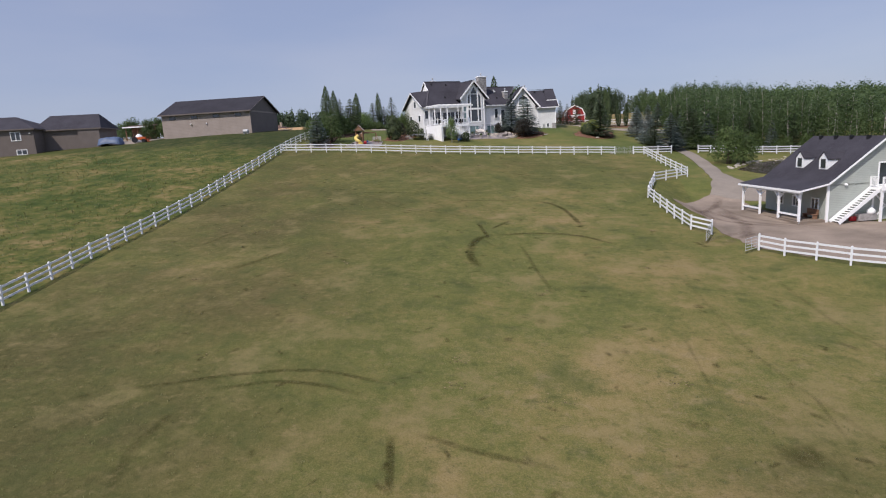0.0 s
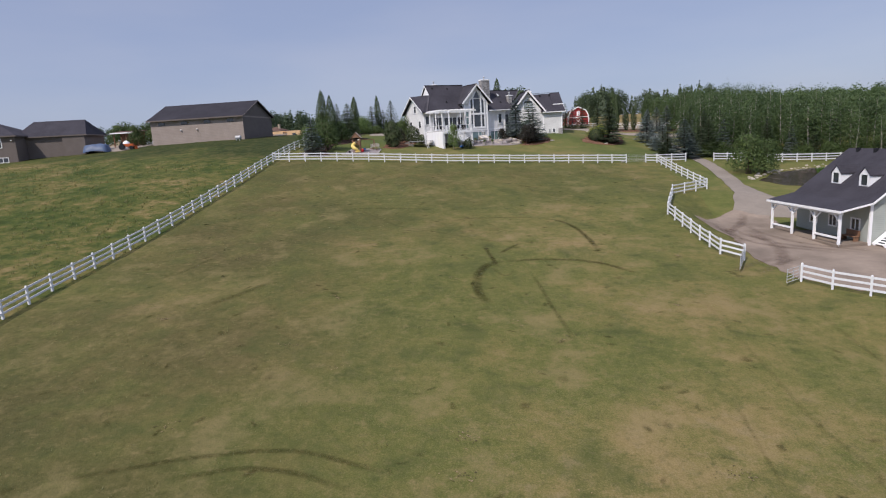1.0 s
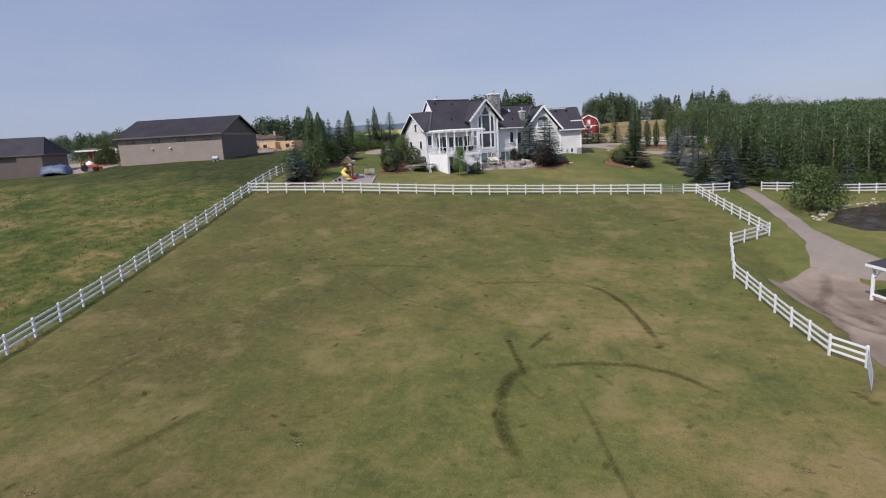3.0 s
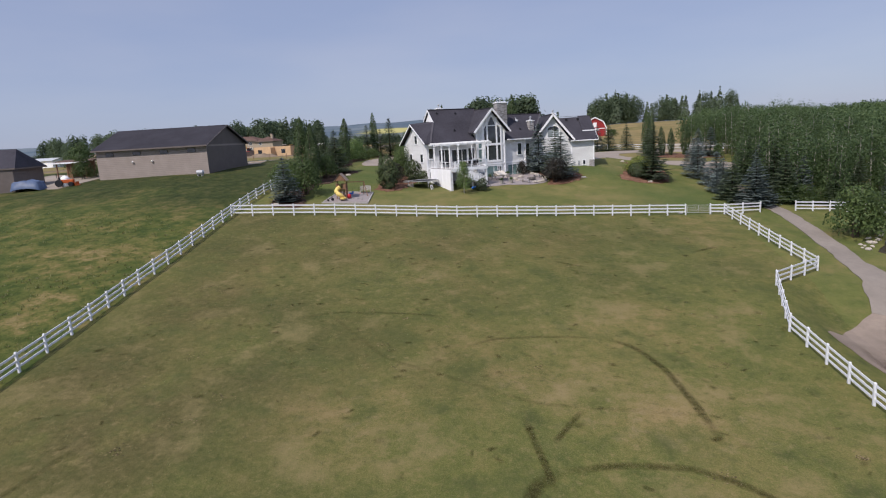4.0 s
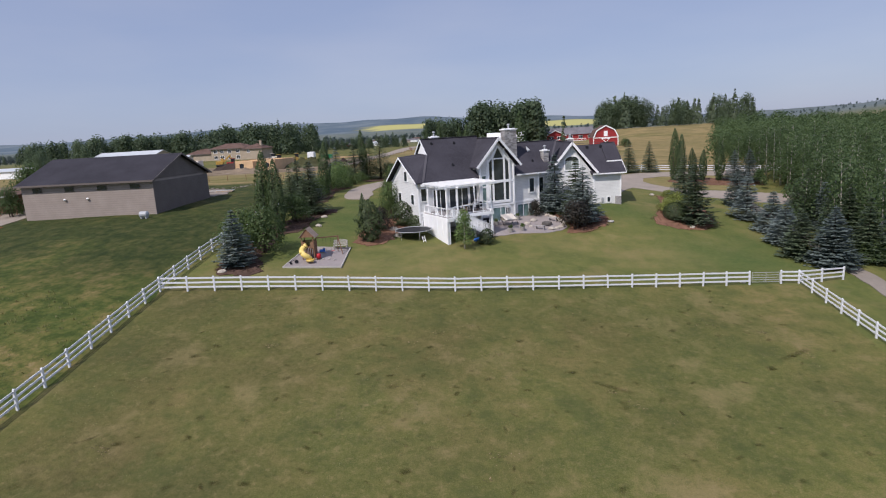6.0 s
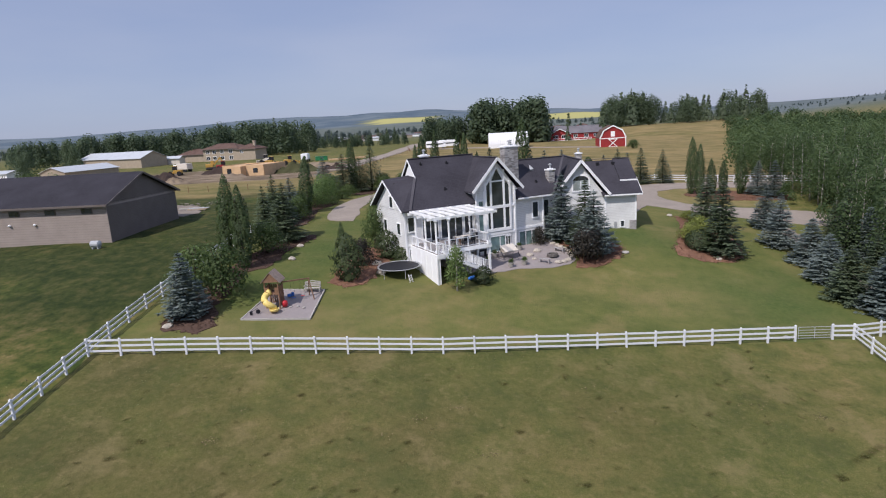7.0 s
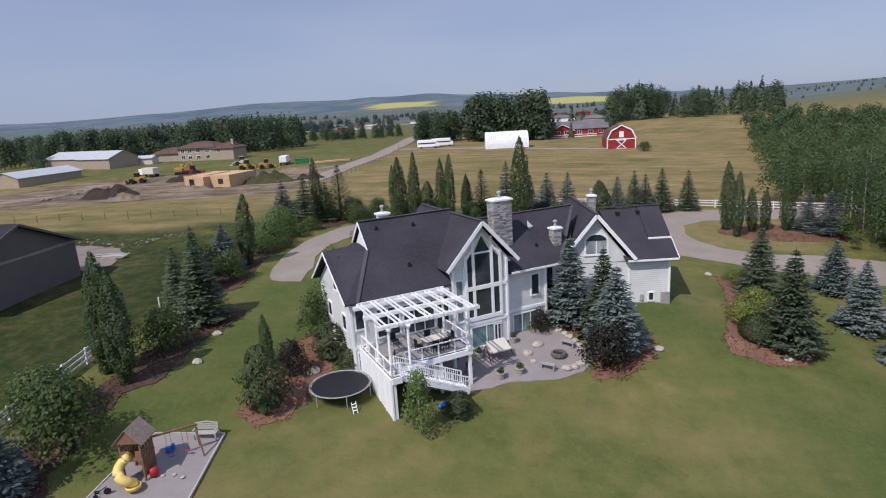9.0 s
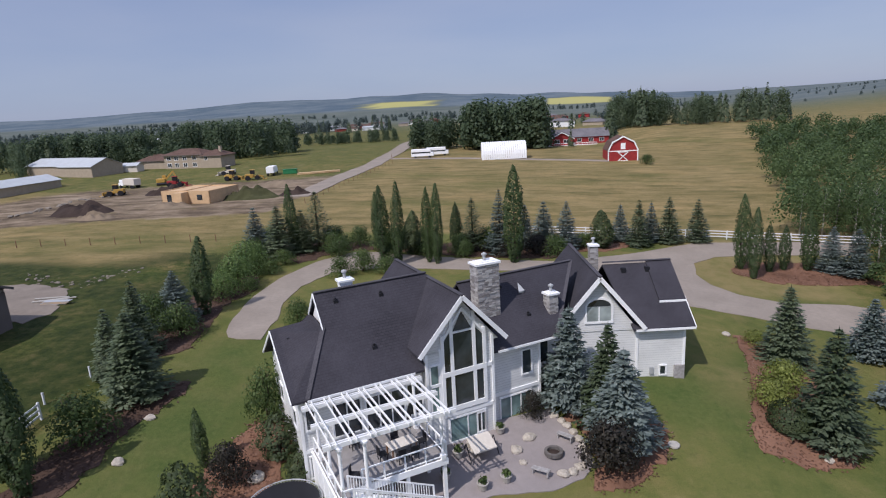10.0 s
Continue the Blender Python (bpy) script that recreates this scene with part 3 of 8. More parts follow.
def part(name, bm, material, parent, label="", xf=None, bevel=0.0, smooth_faces=False):
    """Links a bmesh as ONE mesh object under a thing or a part."""
    if xf is not None:
        bm.transform(xf)
    ob = new(name, mesh_of(name, bm, material, bevel, smooth_faces))
    ob.parent = parent
    return tagged(ob, label)


def thing(name, m, label, category, group="", kind=""):
    ob = new(name)
    ob.empty_display_size = 0.3
    ob.matrix_world = m
    return tagged(ob, label, category, group, kind)


def single(name, bm, material, m, label, category, group="", kind="", bevel=0.0, smooth_faces=False):
    ob = new(name, mesh_of(name, bm, material, bevel, smooth_faces))
    ob.matrix_world = m
    return tagged(ob, label, category, group, kind)


def quads(name, P, material, normals=None):
    """A mesh of separate four-cornered leaves, from an array n x 4 x 3; one normal a leaf, or flat."""
    P = np.asarray(P, np.float32)
    n = len(P)
    me = bpy.data.meshes.new(name)
    me.vertices.add(4 * n)
    me.vertices.foreach_set("co", P.ravel())
    me.loops.add(4 * n)
    me.loops.foreach_set("vertex_index", np.arange(4 * n, dtype=np.int32))
    me.polygons.add(n)
    me.polygons.foreach_set("loop_start", np.arange(0, 4 * n, 4, dtype=np.int32))
    me.update(calc_edges=True)
    me.materials.append(material)
    if normals is not None:
        me.shade_smooth()
        me.normals_split_custom_set_from_vertices(np.repeat(normals, 4, axis=0).astype(np.float32))
    return me


def soft_normals(P, outward, keep=0.2):
    """Leaf normals turned most of the way to the crown's own outward direction."""
    flat = np.cross(P[:, 1] - P[:, 0], P[:, 3] - P[:, 0])
    flat /= np.linalg.norm(flat, axis=1, keepdims=True) + 1e-9
    outward = outward / (np.linalg.norm(outward, axis=1, keepdims=True) + 1e-9)
    flat = flat * np.where((flat * outward).sum(1, keepdims=True) < 0, -1, 1)
    n = flat * keep + outward * (1 - keep)
    return n / (np.linalg.norm(n, axis=1, keepdims=True) + 1e-9)


def crown_mesh(name, P, material, h, keep=0.25):
    """Leaves with normals that lean outward and upward from the stem."""
    c = P.mean(1)
    flat = np.cross(P[:, 1] - P[:, 0], P[:, 3] - P[:, 0])
    reach = np.hypot(c[:, 0], c[:, 1]).max() + 1e-6
    out = np.c_[c[:, 0] / reach, c[:, 1] / reach, 0.25 + 0.7 * c[:, 2] / h]
    flip = (flat * out).sum(1) < 0
    P = np.where(flip[:, None, None], P[:, ::-1], P)
    return quads(name, P, material, soft_normals(P, out, keep))


def B():
    return bmesh.new()


def at_ground(x, y, turn=0.0, sink=0.0):
    return pose(x, y, land(x, y) - sink, 0, 0, turn)


def draped(name, outline, material, label, category, lift=0.05, step=1.2, kind="structure", ragged=0.0):
    """A sheet that lies on the land inside an outline of (x, y) corners."""
    bm = B()
    ring = []
    for (ax, ay), (bx, by) in zip(outline, outline[1:] + outline[:1]):
        n = max(1, round(math.hypot(bx - ax, by - ay) / step))
        ring += [(ax + (bx - ax) * k / n, ay + (by - ay) * k / n) for k in range(n)]
    if ragged:
        ring = [(x + ragged * noise.noise((x, y, 1)), y + ragged * noise.noise((x, y, 8))) for x, y in ring]
    bm.faces.new([bm.verts.new((x, y, 0)) for x, y in ring])
    xs, ys = [p[0] for p in ring], [p[1] for p in ring]
    for lo, hi, axis in ((min(xs), max(xs), 0), (min(ys), max(ys), 1)):
        for k in range(1, int((hi - lo) / step)):
            co = [0, 0, 0]
            co[axis] = lo + k * step
            bmesh.ops.bisect_plane(bm, geom=bm.verts[:] + bm.edges[:] + bm.faces[:], plane_co=co, plane_no=(1 - axis, axis, 0))
    bmesh.ops.triangulate(bm, faces=bm.faces[:])
    for v in bm.verts:
        x, y = v.co.x, v.co.y
        v.co.z = land(x, y) + lift + 0.05 * noise.noise((x * 0.35, y * 0.35, 0)) + 0.12 * noise.noise((x * 0.08, y * 0.08, 3))
    top = bm.faces[:]
    edge = bmesh.ops.extrude_edge_only(bm, edges=[e for e in bm.edges if e.is_boundary])
    for v in [q for q in edge["geom"] if isinstance(q, bmesh.types.BMVert)]:
        v.co.z -= lift + 0.25
    bm.normal_update()
    for f in top:
        if f.normal.z < 0:
            f.normal_flip()
    return single(name, bm, material, Matrix(), label, category, kind=kind)

# ---------------------------------------------------------------- drives, paths, beds
draped("driveway", [(-30.7, 133.6), (-30.3, 132.3), (-29.4, 131.4), (-28.2, 130.9), (-26.0, 131.2), (-26.6, 136), (-28.0, 140.6), (-28.2, 146.4), (-26.6, 152.2), (-21, 155.2), (-10, 155.8), (0, 155.2), (6, 152), (9, 140), (12.8, 137.7), (15.3, 144.5), (21.6, 144.2), (30.2, 142.7), (37.4, 141.1), (42.5, 139.9), (43.4, 146.3), (39.2, 149.2), (33.1, 150.3), (26.8, 149.6), (22.2, 150.7), (19.8, 153.4), (19.0, 157.1), (19.9, 161.9), (23.4, 165.4), (29.5, 167.3), (43.8, 168.3), (44.2, 174.5), (42.6, 174.5), (30.4, 173.7), (22.2, 172.3), (12.1, 165.3), (2, 160), (-8, 160.5), (-16, 161.5), (-24, 163), (-27, 162.6), (-30.0, 158.4), (-31.4, 154), (-32.4, 147), (-32.0, 140.6), (-31.0, 135.5)], DRIVE, "pale grey gravel driveway looping round the house", "driveway", 0.06, 1.6, ragged=0.25)
draped("barn_yard", [(22.9, 70.8), (24.6, 63.5), (24.0, 56.0), (25.2, 50.6), (27.8, 47.4), (34, 44.2), (60, 40), (70, 52), (58, 58), (34, 60.2), (31.2, 69.5), (31.6, 75.0), (29.5, 77), (26.5, 74.6)], YARD, "packed brown dirt yard with tyre ruts beside the barn", "yard", 0.05, 1.0, ragged=0.5)
draped("gravel_path", [(28.6, 76.3), (30.4, 82.5), (31.6, 93.0), (32.3, 101), (32.2, 106.5), (31.6, 112), (33.6, 112), (34.3, 107.4), (34.4, 101), (33.8, 92), (33.0, 86.6), (33.6, 81), (35.6, 77.4), (39, 75.8), (39, 72.5), (34, 73.2), (30.6, 74.6)], PATH_GRAVEL, "narrow grey gravel path through the grass", "path", 0.075, 1.0, ragged=0.25)
draped("garden_path", [(31.8, 112.5), (31.9, 121.5), (31.3, 130.0), (30.9, 136.4), (30.1, 143.1), (32.8, 142.8), (33.0, 136.4), (33.2, 130.1), (33.6, 121.5), (34.2, 112.5)], PATH_GRAVEL, "narrow gravel path joining the drive", "path", 0.055, 1.2, ragged=0.3)
draped("lane", [(-61, 214), (-62.5, 248), (-61.0, 278), (-66, 330), (-80, 411), (-84, 452), (-76, 452), (-71.5, 411), (-59, 330), (-54.5, 278), (-55.5, 248), (-55, 214)], DRIVE, "far pale gravel lane along a pasture fence", "lane", 0.15, 6, ragged=0.6)
draped("far_track", [(-57, 296), (-30, 287.5), (20, 274), (22, 277), (-28, 291), (-57, 300)], DRIVE, "far gravel farm track", "lane", 0.12, 6, ragged=0.5)
draped("shed_apron", [(-51.8, 130.8), (-51.2, 134.4), (-53.0, 138.4), (-56.2, 142.0), (-62, 143.4), (-72, 142), (-72, 130), (-60, 129)], APRON, "pale gravel apron behind the shed", "yard", 0.06, 1.2, ragged=1.3)
draped("neighbour_yard", [(-72.5, 107), (-72, 112), (-74, 126), (-96, 132), (-98, 118), (-80, 110)], DRIVE, "grey gravel yard beside the neighbouring house", "yard", 0.06, 2, ragged=0.6)
draped("play_pad", [(-25.3, 97.8), (-19.65, 99.15), (-20.55, 105.15), (-25.2, 104.3)], SLAB, "pale gravel play area with timber edging", "play area", 0.07, 0.8)
draped("patio", [(-9.0, 112.6), (-5.8, 112.3), (-2.6, 114.4), (1.0, 115.5), (3.0, 116.9), (3.7, 118.2), (3.2, 120.4), (1.6, 122.4), (0.4, 123.4), (-3.6, 121.4), (-7.2, 118.5), (-12.0, 115.0)], SLAB, "curved grey aggregate patio", "patio", 0.06, 0.8, ragged=0.12)
draped("pond_water", [(36.2, 91.0), (38.6, 87.2), (46, 87.4), (54, 91), (56, 98), (53, 104.4), (48, 102.2), (43.6, 99.4), (39.4, 96.2)], WATER, "dark muddy pond", "pond", 0.05, 1.5, ragged=0.5)
BED_RNG = np.random.default_rng(77)
for at_bed, spot in enumerate((
    [(-32.2, 98.4), (-31.6, 96.0), (-30.4, 95.0), (-27.9, 94.9), (-27.0, 96.4), (-27.6, 98.2), (-28.8, 99.8), (-29.4, 104), (-29.9, 108), (-28.2, 110.4), (-28.6, 112.6), (-28.8, 116.4), (-27.7, 121.0), (-28.2, 122.8), (-30.2, 122.6), (-31.4, 119), (-32, 112), (-32.4, 104)],
    [(-20.6, 107.2), (-18.8, 106.2), (-17.2, 107.2), (-16.2, 113.6), (-16.4, 117.6), (-18.4, 119.6), (-20.6, 118.8), (-21.2, 112.0)],
    [(3.6, 116.2), (6.0, 116.4), (8.8, 119.8), (9.0, 122.4), (6, 124.8), (2.4, 125), (2.0, 122.8), (3.7, 120.4), (4.1, 118.4)],
    [(14.9, 123.5), (15.3, 121.3), (18.4, 120.5), (21.2, 121.6), (22.5, 123.6), (23.2, 127.5), (23.4, 137.5), (20.4, 139.0), (18.0, 138.2), (17.7, 133), (16.5, 127.9)],
    [(23.7, 159.2), (27.7, 156.2), (33.9, 156.2), (40.4, 157.5), (40.9, 162.8), (33.7, 164.2), (26.5, 164.0)],
    [(3.0, 166), (9.0, 166.6), (13, 169.6), (13.0, 174.2), (3, 174)],
    [(-29.4, 163.6), (-24, 164.2), (-16, 162.7), (-8, 161.7), (1, 161.4), (3.0, 162.8), (2.9, 170), (-6, 169.2), (-14, 169.4), (-26, 169.4), (-44, 167), (-44, 161), (-36, 158.6), (-32.6, 156), (-31.2, 159.4)],
    [(-33.6, 126), (-31.4, 128.6), (-33.6, 137), (-33.4, 146), (-36, 150), (-39, 142), (-37, 130)],
)):
    old = at_bed in (0, 6, 7)
    draped("planting_bed", spot, DARK_MULCH if old else MULCH, "planting bed of dark bark mulch" if old else "planting bed of reddish bark mulch", "bed", 0.06, 0.45, ragged=0.7)
    # Loose chips, some of them spilt over the edge on to the grass.
    ring = np.array(spot)
    lo, hi = ring.min(0) - 0.6, ring.max(0) + 0.6
    n = int((hi - lo).prod() * 16)
    P = BED_RNG.uniform(lo, hi, (n, 2))
    ax, ay, bx, by = ring[:, 0], ring[:, 1], np.roll(ring[:, 0], -1), np.roll(ring[:, 1], -1)
    P_in = ((ay > P[:, 1:]) != (by > P[:, 1:])) & (P[:, :1] < (bx - ax) * (P[:, 1:] - ay) / (by - ay + 1e-9) + ax)
    k = np.clip(((P[:, :1] - ax) * (bx - ax) + (P[:, 1:] - ay) * (by - ay)) / ((bx - ax) ** 2 + (by - ay) ** 2), 0, 1)
    away = np.hypot(P[:, :1] - ax - k * (bx - ax), P[:, 1:] - ay - k * (by - ay)).min(1)
    P = P[(P_in.sum(1) % 2 == 1) | (away < BED_RNG.exponential(0.16, n))]
    z = np.array([land(u, v) + 0.05 * noise.noise((u * 0.35, v * 0.35, 0)) + 0.12 * noise.noise((u * 0.08, v * 0.08, 3)) for u, v in P]) + 0.075
    turn, tilt = BED_RNG.uniform(0, math.tau, len(P)), BED_RNG.normal(0, 0.3, len(P))
    d, e = np.c_[np.cos(turn), np.sin(turn), tilt] * 0.085, np.c_[-np.sin(turn), np.cos(turn), tilt * 0.5] * 0.05
    c_ = np.c_[P, z]
    tagged(new("bark_chips", quads("bark_chips", np.stack([c_ - d - e, c_ + d - e, c_ + d + e, c_ - d + e], 1), OLD_CHIPS if old else CHIPS)), "loose bark chips on a planting bed", "bark chips", kind="stuff")

# ---------------------------------------------------------------- fences
POST = mesh_of("post", tube(box(B(), -0.07, 0.07, -0.07, 0.07, -0.3, 1.36), [(0, 0, 1.36), (0, 0, 1.42)], [0.1, 0.02], 4), FENCE_WHITE)
RAIL = mesh_of("rail", box(B(), 0, 1, -0.022, 0.022, -0.075, 0.075), FENCE_WHITE)


def piece(name, me, parent, m):
    ob = new(name, me)
    ob.parent = parent
    ob.matrix_parent_inverse = parent.matrix_world.inverted()
    ob.matrix_world = m
    return ob


def rail_between(root, a, b, name="rail", me=None):
    a, b = Vector(a), Vector(b)
    d = b - a
    m = Matrix.Translation(a) @ d.to_track_quat("X", "Z").to_matrix().to_4x4() @ Matrix.Diagonal((d.length, 1, 1, 1))
    return piece(name, me or RAIL, root, m)


def fence(stops, label, span=2.44, last=True, tall=1.0):
    """A three-rail fence along (x, y) corners."""
    spots = []
    for (ax, ay), (bx, by) in zip(stops, stops[1:]):
        n = max(1, round(math.hypot(bx - ax, by - ay) / span))
        spots += [(ax + (bx - ax) * k / n, ay + (by - ay) * k / n) for k in range(n)]
    spots.append(stops[-1])
    root = thing("rail_fence", at_ground(*spots[0]), label, "fence", "white paddock fences", "structure")
    bpy.context.view_layer.update()
    rng = random.Random(len(spots))
    feet = [Vector((x, y, land(x, y))) for x, y in spots]
    for p in feet:
        piece("post", POST, root, Matrix.Translation(p) @ pose(0, 0, 0, rng.uniform(-1.2, 1.2), rng.uniform(-1.2, 1.2), math.degrees(math.atan2(feet[-1].y - feet[0].y, feet[-1].x - feet[0].x))) @ Matrix.Diagonal((1, 1, tall, 1)))
    for p, q in zip(feet, feet[1:]):
        for z in (0.38, 0.80, 1.22):
            rail_between(root, p + Vector((0, 0, z * tall + rng.uniform(-0.015, 0.015))), q + Vector((0, 0, z * tall + rng.uniform(-0.015, 0.015))))
    return root


fence([(-23.9, -18.0), (-26.6, 12.0), (-28.0, 27.0), (-30.0, 42.0), (-31.5, 62.0), (-32.4, 71.0), (-33.9, 90.5)], "long white three-rail paddock fence beside the weedy field")
fence([(-33.9, 90.5), (-34.5, 98.4), (-34.9, 106.0), (-35.6, 116)], "white three-rail fence running up past the spruce")
fence([(-33.9, 90.5), (-7.6, 96.0), (1.95, 98.5), (20.5, 103.7)], "straight white three-rail fence between pasture and lawn")
fence([(23.7, 104.6), (25.5, 105.0), (28.0, 106.0), (30.4, 107.0)], "short white three-rail fence beside the metal gate")
fence([(25.5, 105.0), (27.6, 83.9), (22.45, 79.4), (19.95, 70.0), (20.8, 60.5), (21.4, 56.4), (22.9, 55.1)], "zigzag white three-rail fence beside the barn yard")
fence([(25.1, 49.7), (26.3, 47.7), (29.6, 44.6), (36, 40.6), (44, 37)], "white three-rail fence below the dirt yard")
fence([(35.2, 108.4), (41.7, 109.2)], "short white three-rail fence beside the path")
fence([(43.4, 108.2), (50.6, 109.4), (57.6, 110.6)], "white three-rail fence in front of the aspens")
fence([(-2, 176.5), (24.8, 175.6), (41.8, 173.4), (62, 172)], "white three-rail fence behind the driveway", 3.0)

GATE_BAR = mesh_of("gate_bar", tube(B(), [(0, 0, 0), (1, 0, 0)], [0.024, 0.024], 6), STEEL)


def gate(a, b, label):
    (ax, ay), (bx, by) = a, b
    p, q = Vector((ax, ay, land(ax, ay))), Vector((bx, by, land(bx, by)))
    root = thing("metal_gate", Matrix.Translation(p), label, "gate", "tube gates")
    bpy.context.view_layer.update()
    for z in (0.25, 0.47, 0.70, 0.94, 1.2):
        rail_between(root, p + Vector((0, 0, z)), q + Vector((0, 0, z)), "gate_bar", GATE_BAR)
    for k in (0.0, 0.5, 1.0):
        s = p.lerp(q, k)
        rail_between(root, s + Vector((0, 0, 0.2)), s + Vector((0, 0, 1.22)), "gate_upright", GATE_BAR)


gate((20.75, 103.8), (23.5, 104.5), "grey galvanised tube gate in the white fence")
gate((24.9, 49.6), (23.75, 48.75), "grey galvanised tube gate standing open at the yard")
gate((22.8, 54.8), (21.55, 51.8), "short grey galvanised tube gate panel")
wire = thing("wire_fence", at_ground(-48, 205), "low field fence of grey wooden posts along the lane", "fence", kind="structure")
bpy.context.view_layer.update()
STAKE = mesh_of("stake", tube(B(), [(0, 0, -0.2), (0, 0, 1.25)], [0.07, 0.06], 6), WOOD)
for k in range(26):
    x, y = -51.6 - 0.6 * math.sin(k * 0.2) - max(0, k - 19) * 1.1, 204 + k * 4.0
    piece("stake", STAKE, wire, at_ground(x, y))
for k in range(16):
    x, y = -52 - k * 4.2, 168 - 0.5 * k
    piece("stake", STAKE, wire, at_ground(x, y))

# ---------------------------------------------------------------- the main house
HOUSE_Z = 15.75
M_HOUSE = pose(-3.3, 121.3, HOUSE_Z, 0, 0, 36)
M_GARAGE = pose(11.45, 128.9, HOUSE_Z, 0, 0, 10)
G_IN_H = M_HOUSE.inverted() @ M_GARAGE
house = thing("house", M_HOUSE, "large two-storey house, pale grey siding, white trim, charcoal roof", "house")


def wall_block(parent, ring, z0, z1, material, name="wall", xf=None, label=""):
    return part(name, prism(B(), [(x, y, z0) for x, y in ring], [(x, y, z1) for x, y in ring]), material, parent, label, xf)


def gable_wall(parent, poly, depth, material, xf=None, name="gable_wall"):
    """A wall of the given (across, height) outline, depth metres thick, facing -y at y = 0."""
    return part(name, prism(B(), [(u, 0, z) for u, z in poly], [(u, depth, z) for u, z in poly]), material, parent, "", xf)


def roof_plane(parent, pts, xf=None, material=None, thick=0.16):
    return part("roof_slope", plate(B(), pts, thick), material or ROOF, parent, "", xf)


def board(parent, a, b, w, h, xf=None, name="fascia", material=None):
    return part(name, beam(B(), a, b, w, h), material or WHITE, parent, "", xf)


def window(parent, u, v, z, w, h, cols=2, rows=1, xf=None, glass_mat=None, trim=0.11, arch=0.0):
    """A window in a wall that faces -y: white casing, bars and dark panes."""
    bm = B()
    box(bm, u - trim, u + w + trim, v - 0.09, v, z - trim, z)
    box(bm, u - trim, u, v - 0.07, v, z, z + h)
    box(bm, u + w, u + w + trim, v - 0.07, v, z, z + h)
    if arch:
        n = 10
        for k in range(n):
            q0, q1 = math.pi * k / n, math.pi * (k + 1) / n
            cx = u + w / 2
            ring = [(cx - math.cos(q) * (w / 2 + e), v - 0.07, z + h + math.sin(q) * (arch + e)) for q, e in ((q0, 0), (q0, trim), (q1, trim), (q1, 0))]
            prism(bm, ring, [(x, v, zz) for x, _, zz in ring])
    else:
        box(bm, u - trim, u + w + trim, v - 0.09, v, z + h, z + h + trim)
    for k in range(1, cols):
        x = u + w * k / cols
        box(bm, x - 0.045, x + 0.045, v - 0.06, v, z, z + h)
    for k in range(1, rows):
        y = z + h * k / rows
        box(bm, u, u + w, v - 0.055, v, y - 0.04, y + 0.04)
    win = part("window", bm, WHITE, parent, "white-framed window", xf)
    for k in range(cols):
        for j in range(rows):
            pb = box(B(), u + w * k / cols + 0.03, u + w * (k + 1) / cols - 0.03, v - 0.03, v - 0.01, z + h * j / rows + 0.02, z + h * (j + 1) / rows - 0.02)
            part("pane", pb, glass_mat or GLASS, win, "", xf)
    if arch:
        ring = [(u + w / 2 - math.cos(math.pi * k / 12) * w / 2 * 0.97, z + h + 0.03 + math.sin(math.pi * k / 12) * arch * 0.95) for k in range(13)]
        part("pane", prism(B(), [(x, v - 0.01, zz) for x, zz in ring], [(x, v - 0.03, zz) for x, zz in ring]), GLASS, win, "", xf)
    return win


# Walls of the three wings.
wall_block(house, [(-13.4, 0.1), (-5.0, 0.1), (-5.0, 8.7), (-13.4, 8.7)], -1.5, 6.1, GREY_SIDING)
wall_block(house, [(-5.1, -0.62), (-0.05, -0.62), (-0.05, 9.6), (-5.1, 9.6)], -1.5, 7.3, GREY_SIDING)
wall_block(house, [(-0.05, 0.12), (4.35, 0.12), (4.35, 8), (-0.05, 8)], -1.5, 6.05, GREY_SIDING)
wall_block(house, [(4.35, 1.6), (8.6, 1.6), (9.6, 8), (4.35, 8)], -1.5, 6.0, GREY_SIDING)
wall_block(house, [(-9.9, 0.0), (0, 0.0), (0, 9.4), (-9.9, 9.4)], -0.6, 5.2, GREY_SIDING, xf=G_IN_H)
# Gable faces.
gable_wall(house, [(-5.6, 7.2), (0.4, 7.2), (-2.55, 10.72)], 1.0, GREY_SIDING, pose(0, -0.62, 0))
gable_wall(house, [(-9.9, 5.1), (-3.7, 5.1), (-6.86, 9.3)], 0.6, GREY_SIDING, G_IN_H @ pose(0, -0.06, 0))
part("gable_wall", prism(B(), [(-13.4, v, z) for v, z in ((0.1, 6.0), (8.7, 6.0), (4.5, 8.95))], [(-12.6, v, z) for v, z in ((0.1, 6.0), (8.7, 6.0), (4.5, 8.95))]), GREY_SIDING, house)
part("gable_wall", prism(B(), [(-10.7, v, z) for v, z in ((2.7, 9.2), (5.9, 9.2), (4.3, 10.95))], [(-10.2, v, z) for v, z in ((2.7, 9.2), (5.9, 9.2), (4.3, 10.95))]), WHITE, house)
part("gable_wall", prism(B(), [(-0.25, v, z) for v, z in ((0.0, 5.0), (9.4, 5.0), (9.4, 5.4), (5.0, 8.85), (0.0, 5.4))], [(0.0, v, z) for v, z in ((0.0, 5.0), (9.4, 5.0), (9.4, 5.4), (5.0, 8.85), (0.0, 5.4))]), GREY_SIDING, house, xf=G_IN_H)
# Roofs.
roof_plane(house, [(-13.0, -0.5, 6.2), (-5.2, -0.5, 6.2), (-2.6, 2.2, 9.07), (-2.6, 4.3, 11.3), (-10.9, 4.3, 11.3), (-10.9, 2.5, 9.39)])
roof_plane(house, [(-10.9, 4.3, 11.3), (-2.6, 4.3, 11.3), (-2.6, 9.2, 6.1), (-13.0, 9.2, 6.1), (-10.9, 6.1, 9.39)])
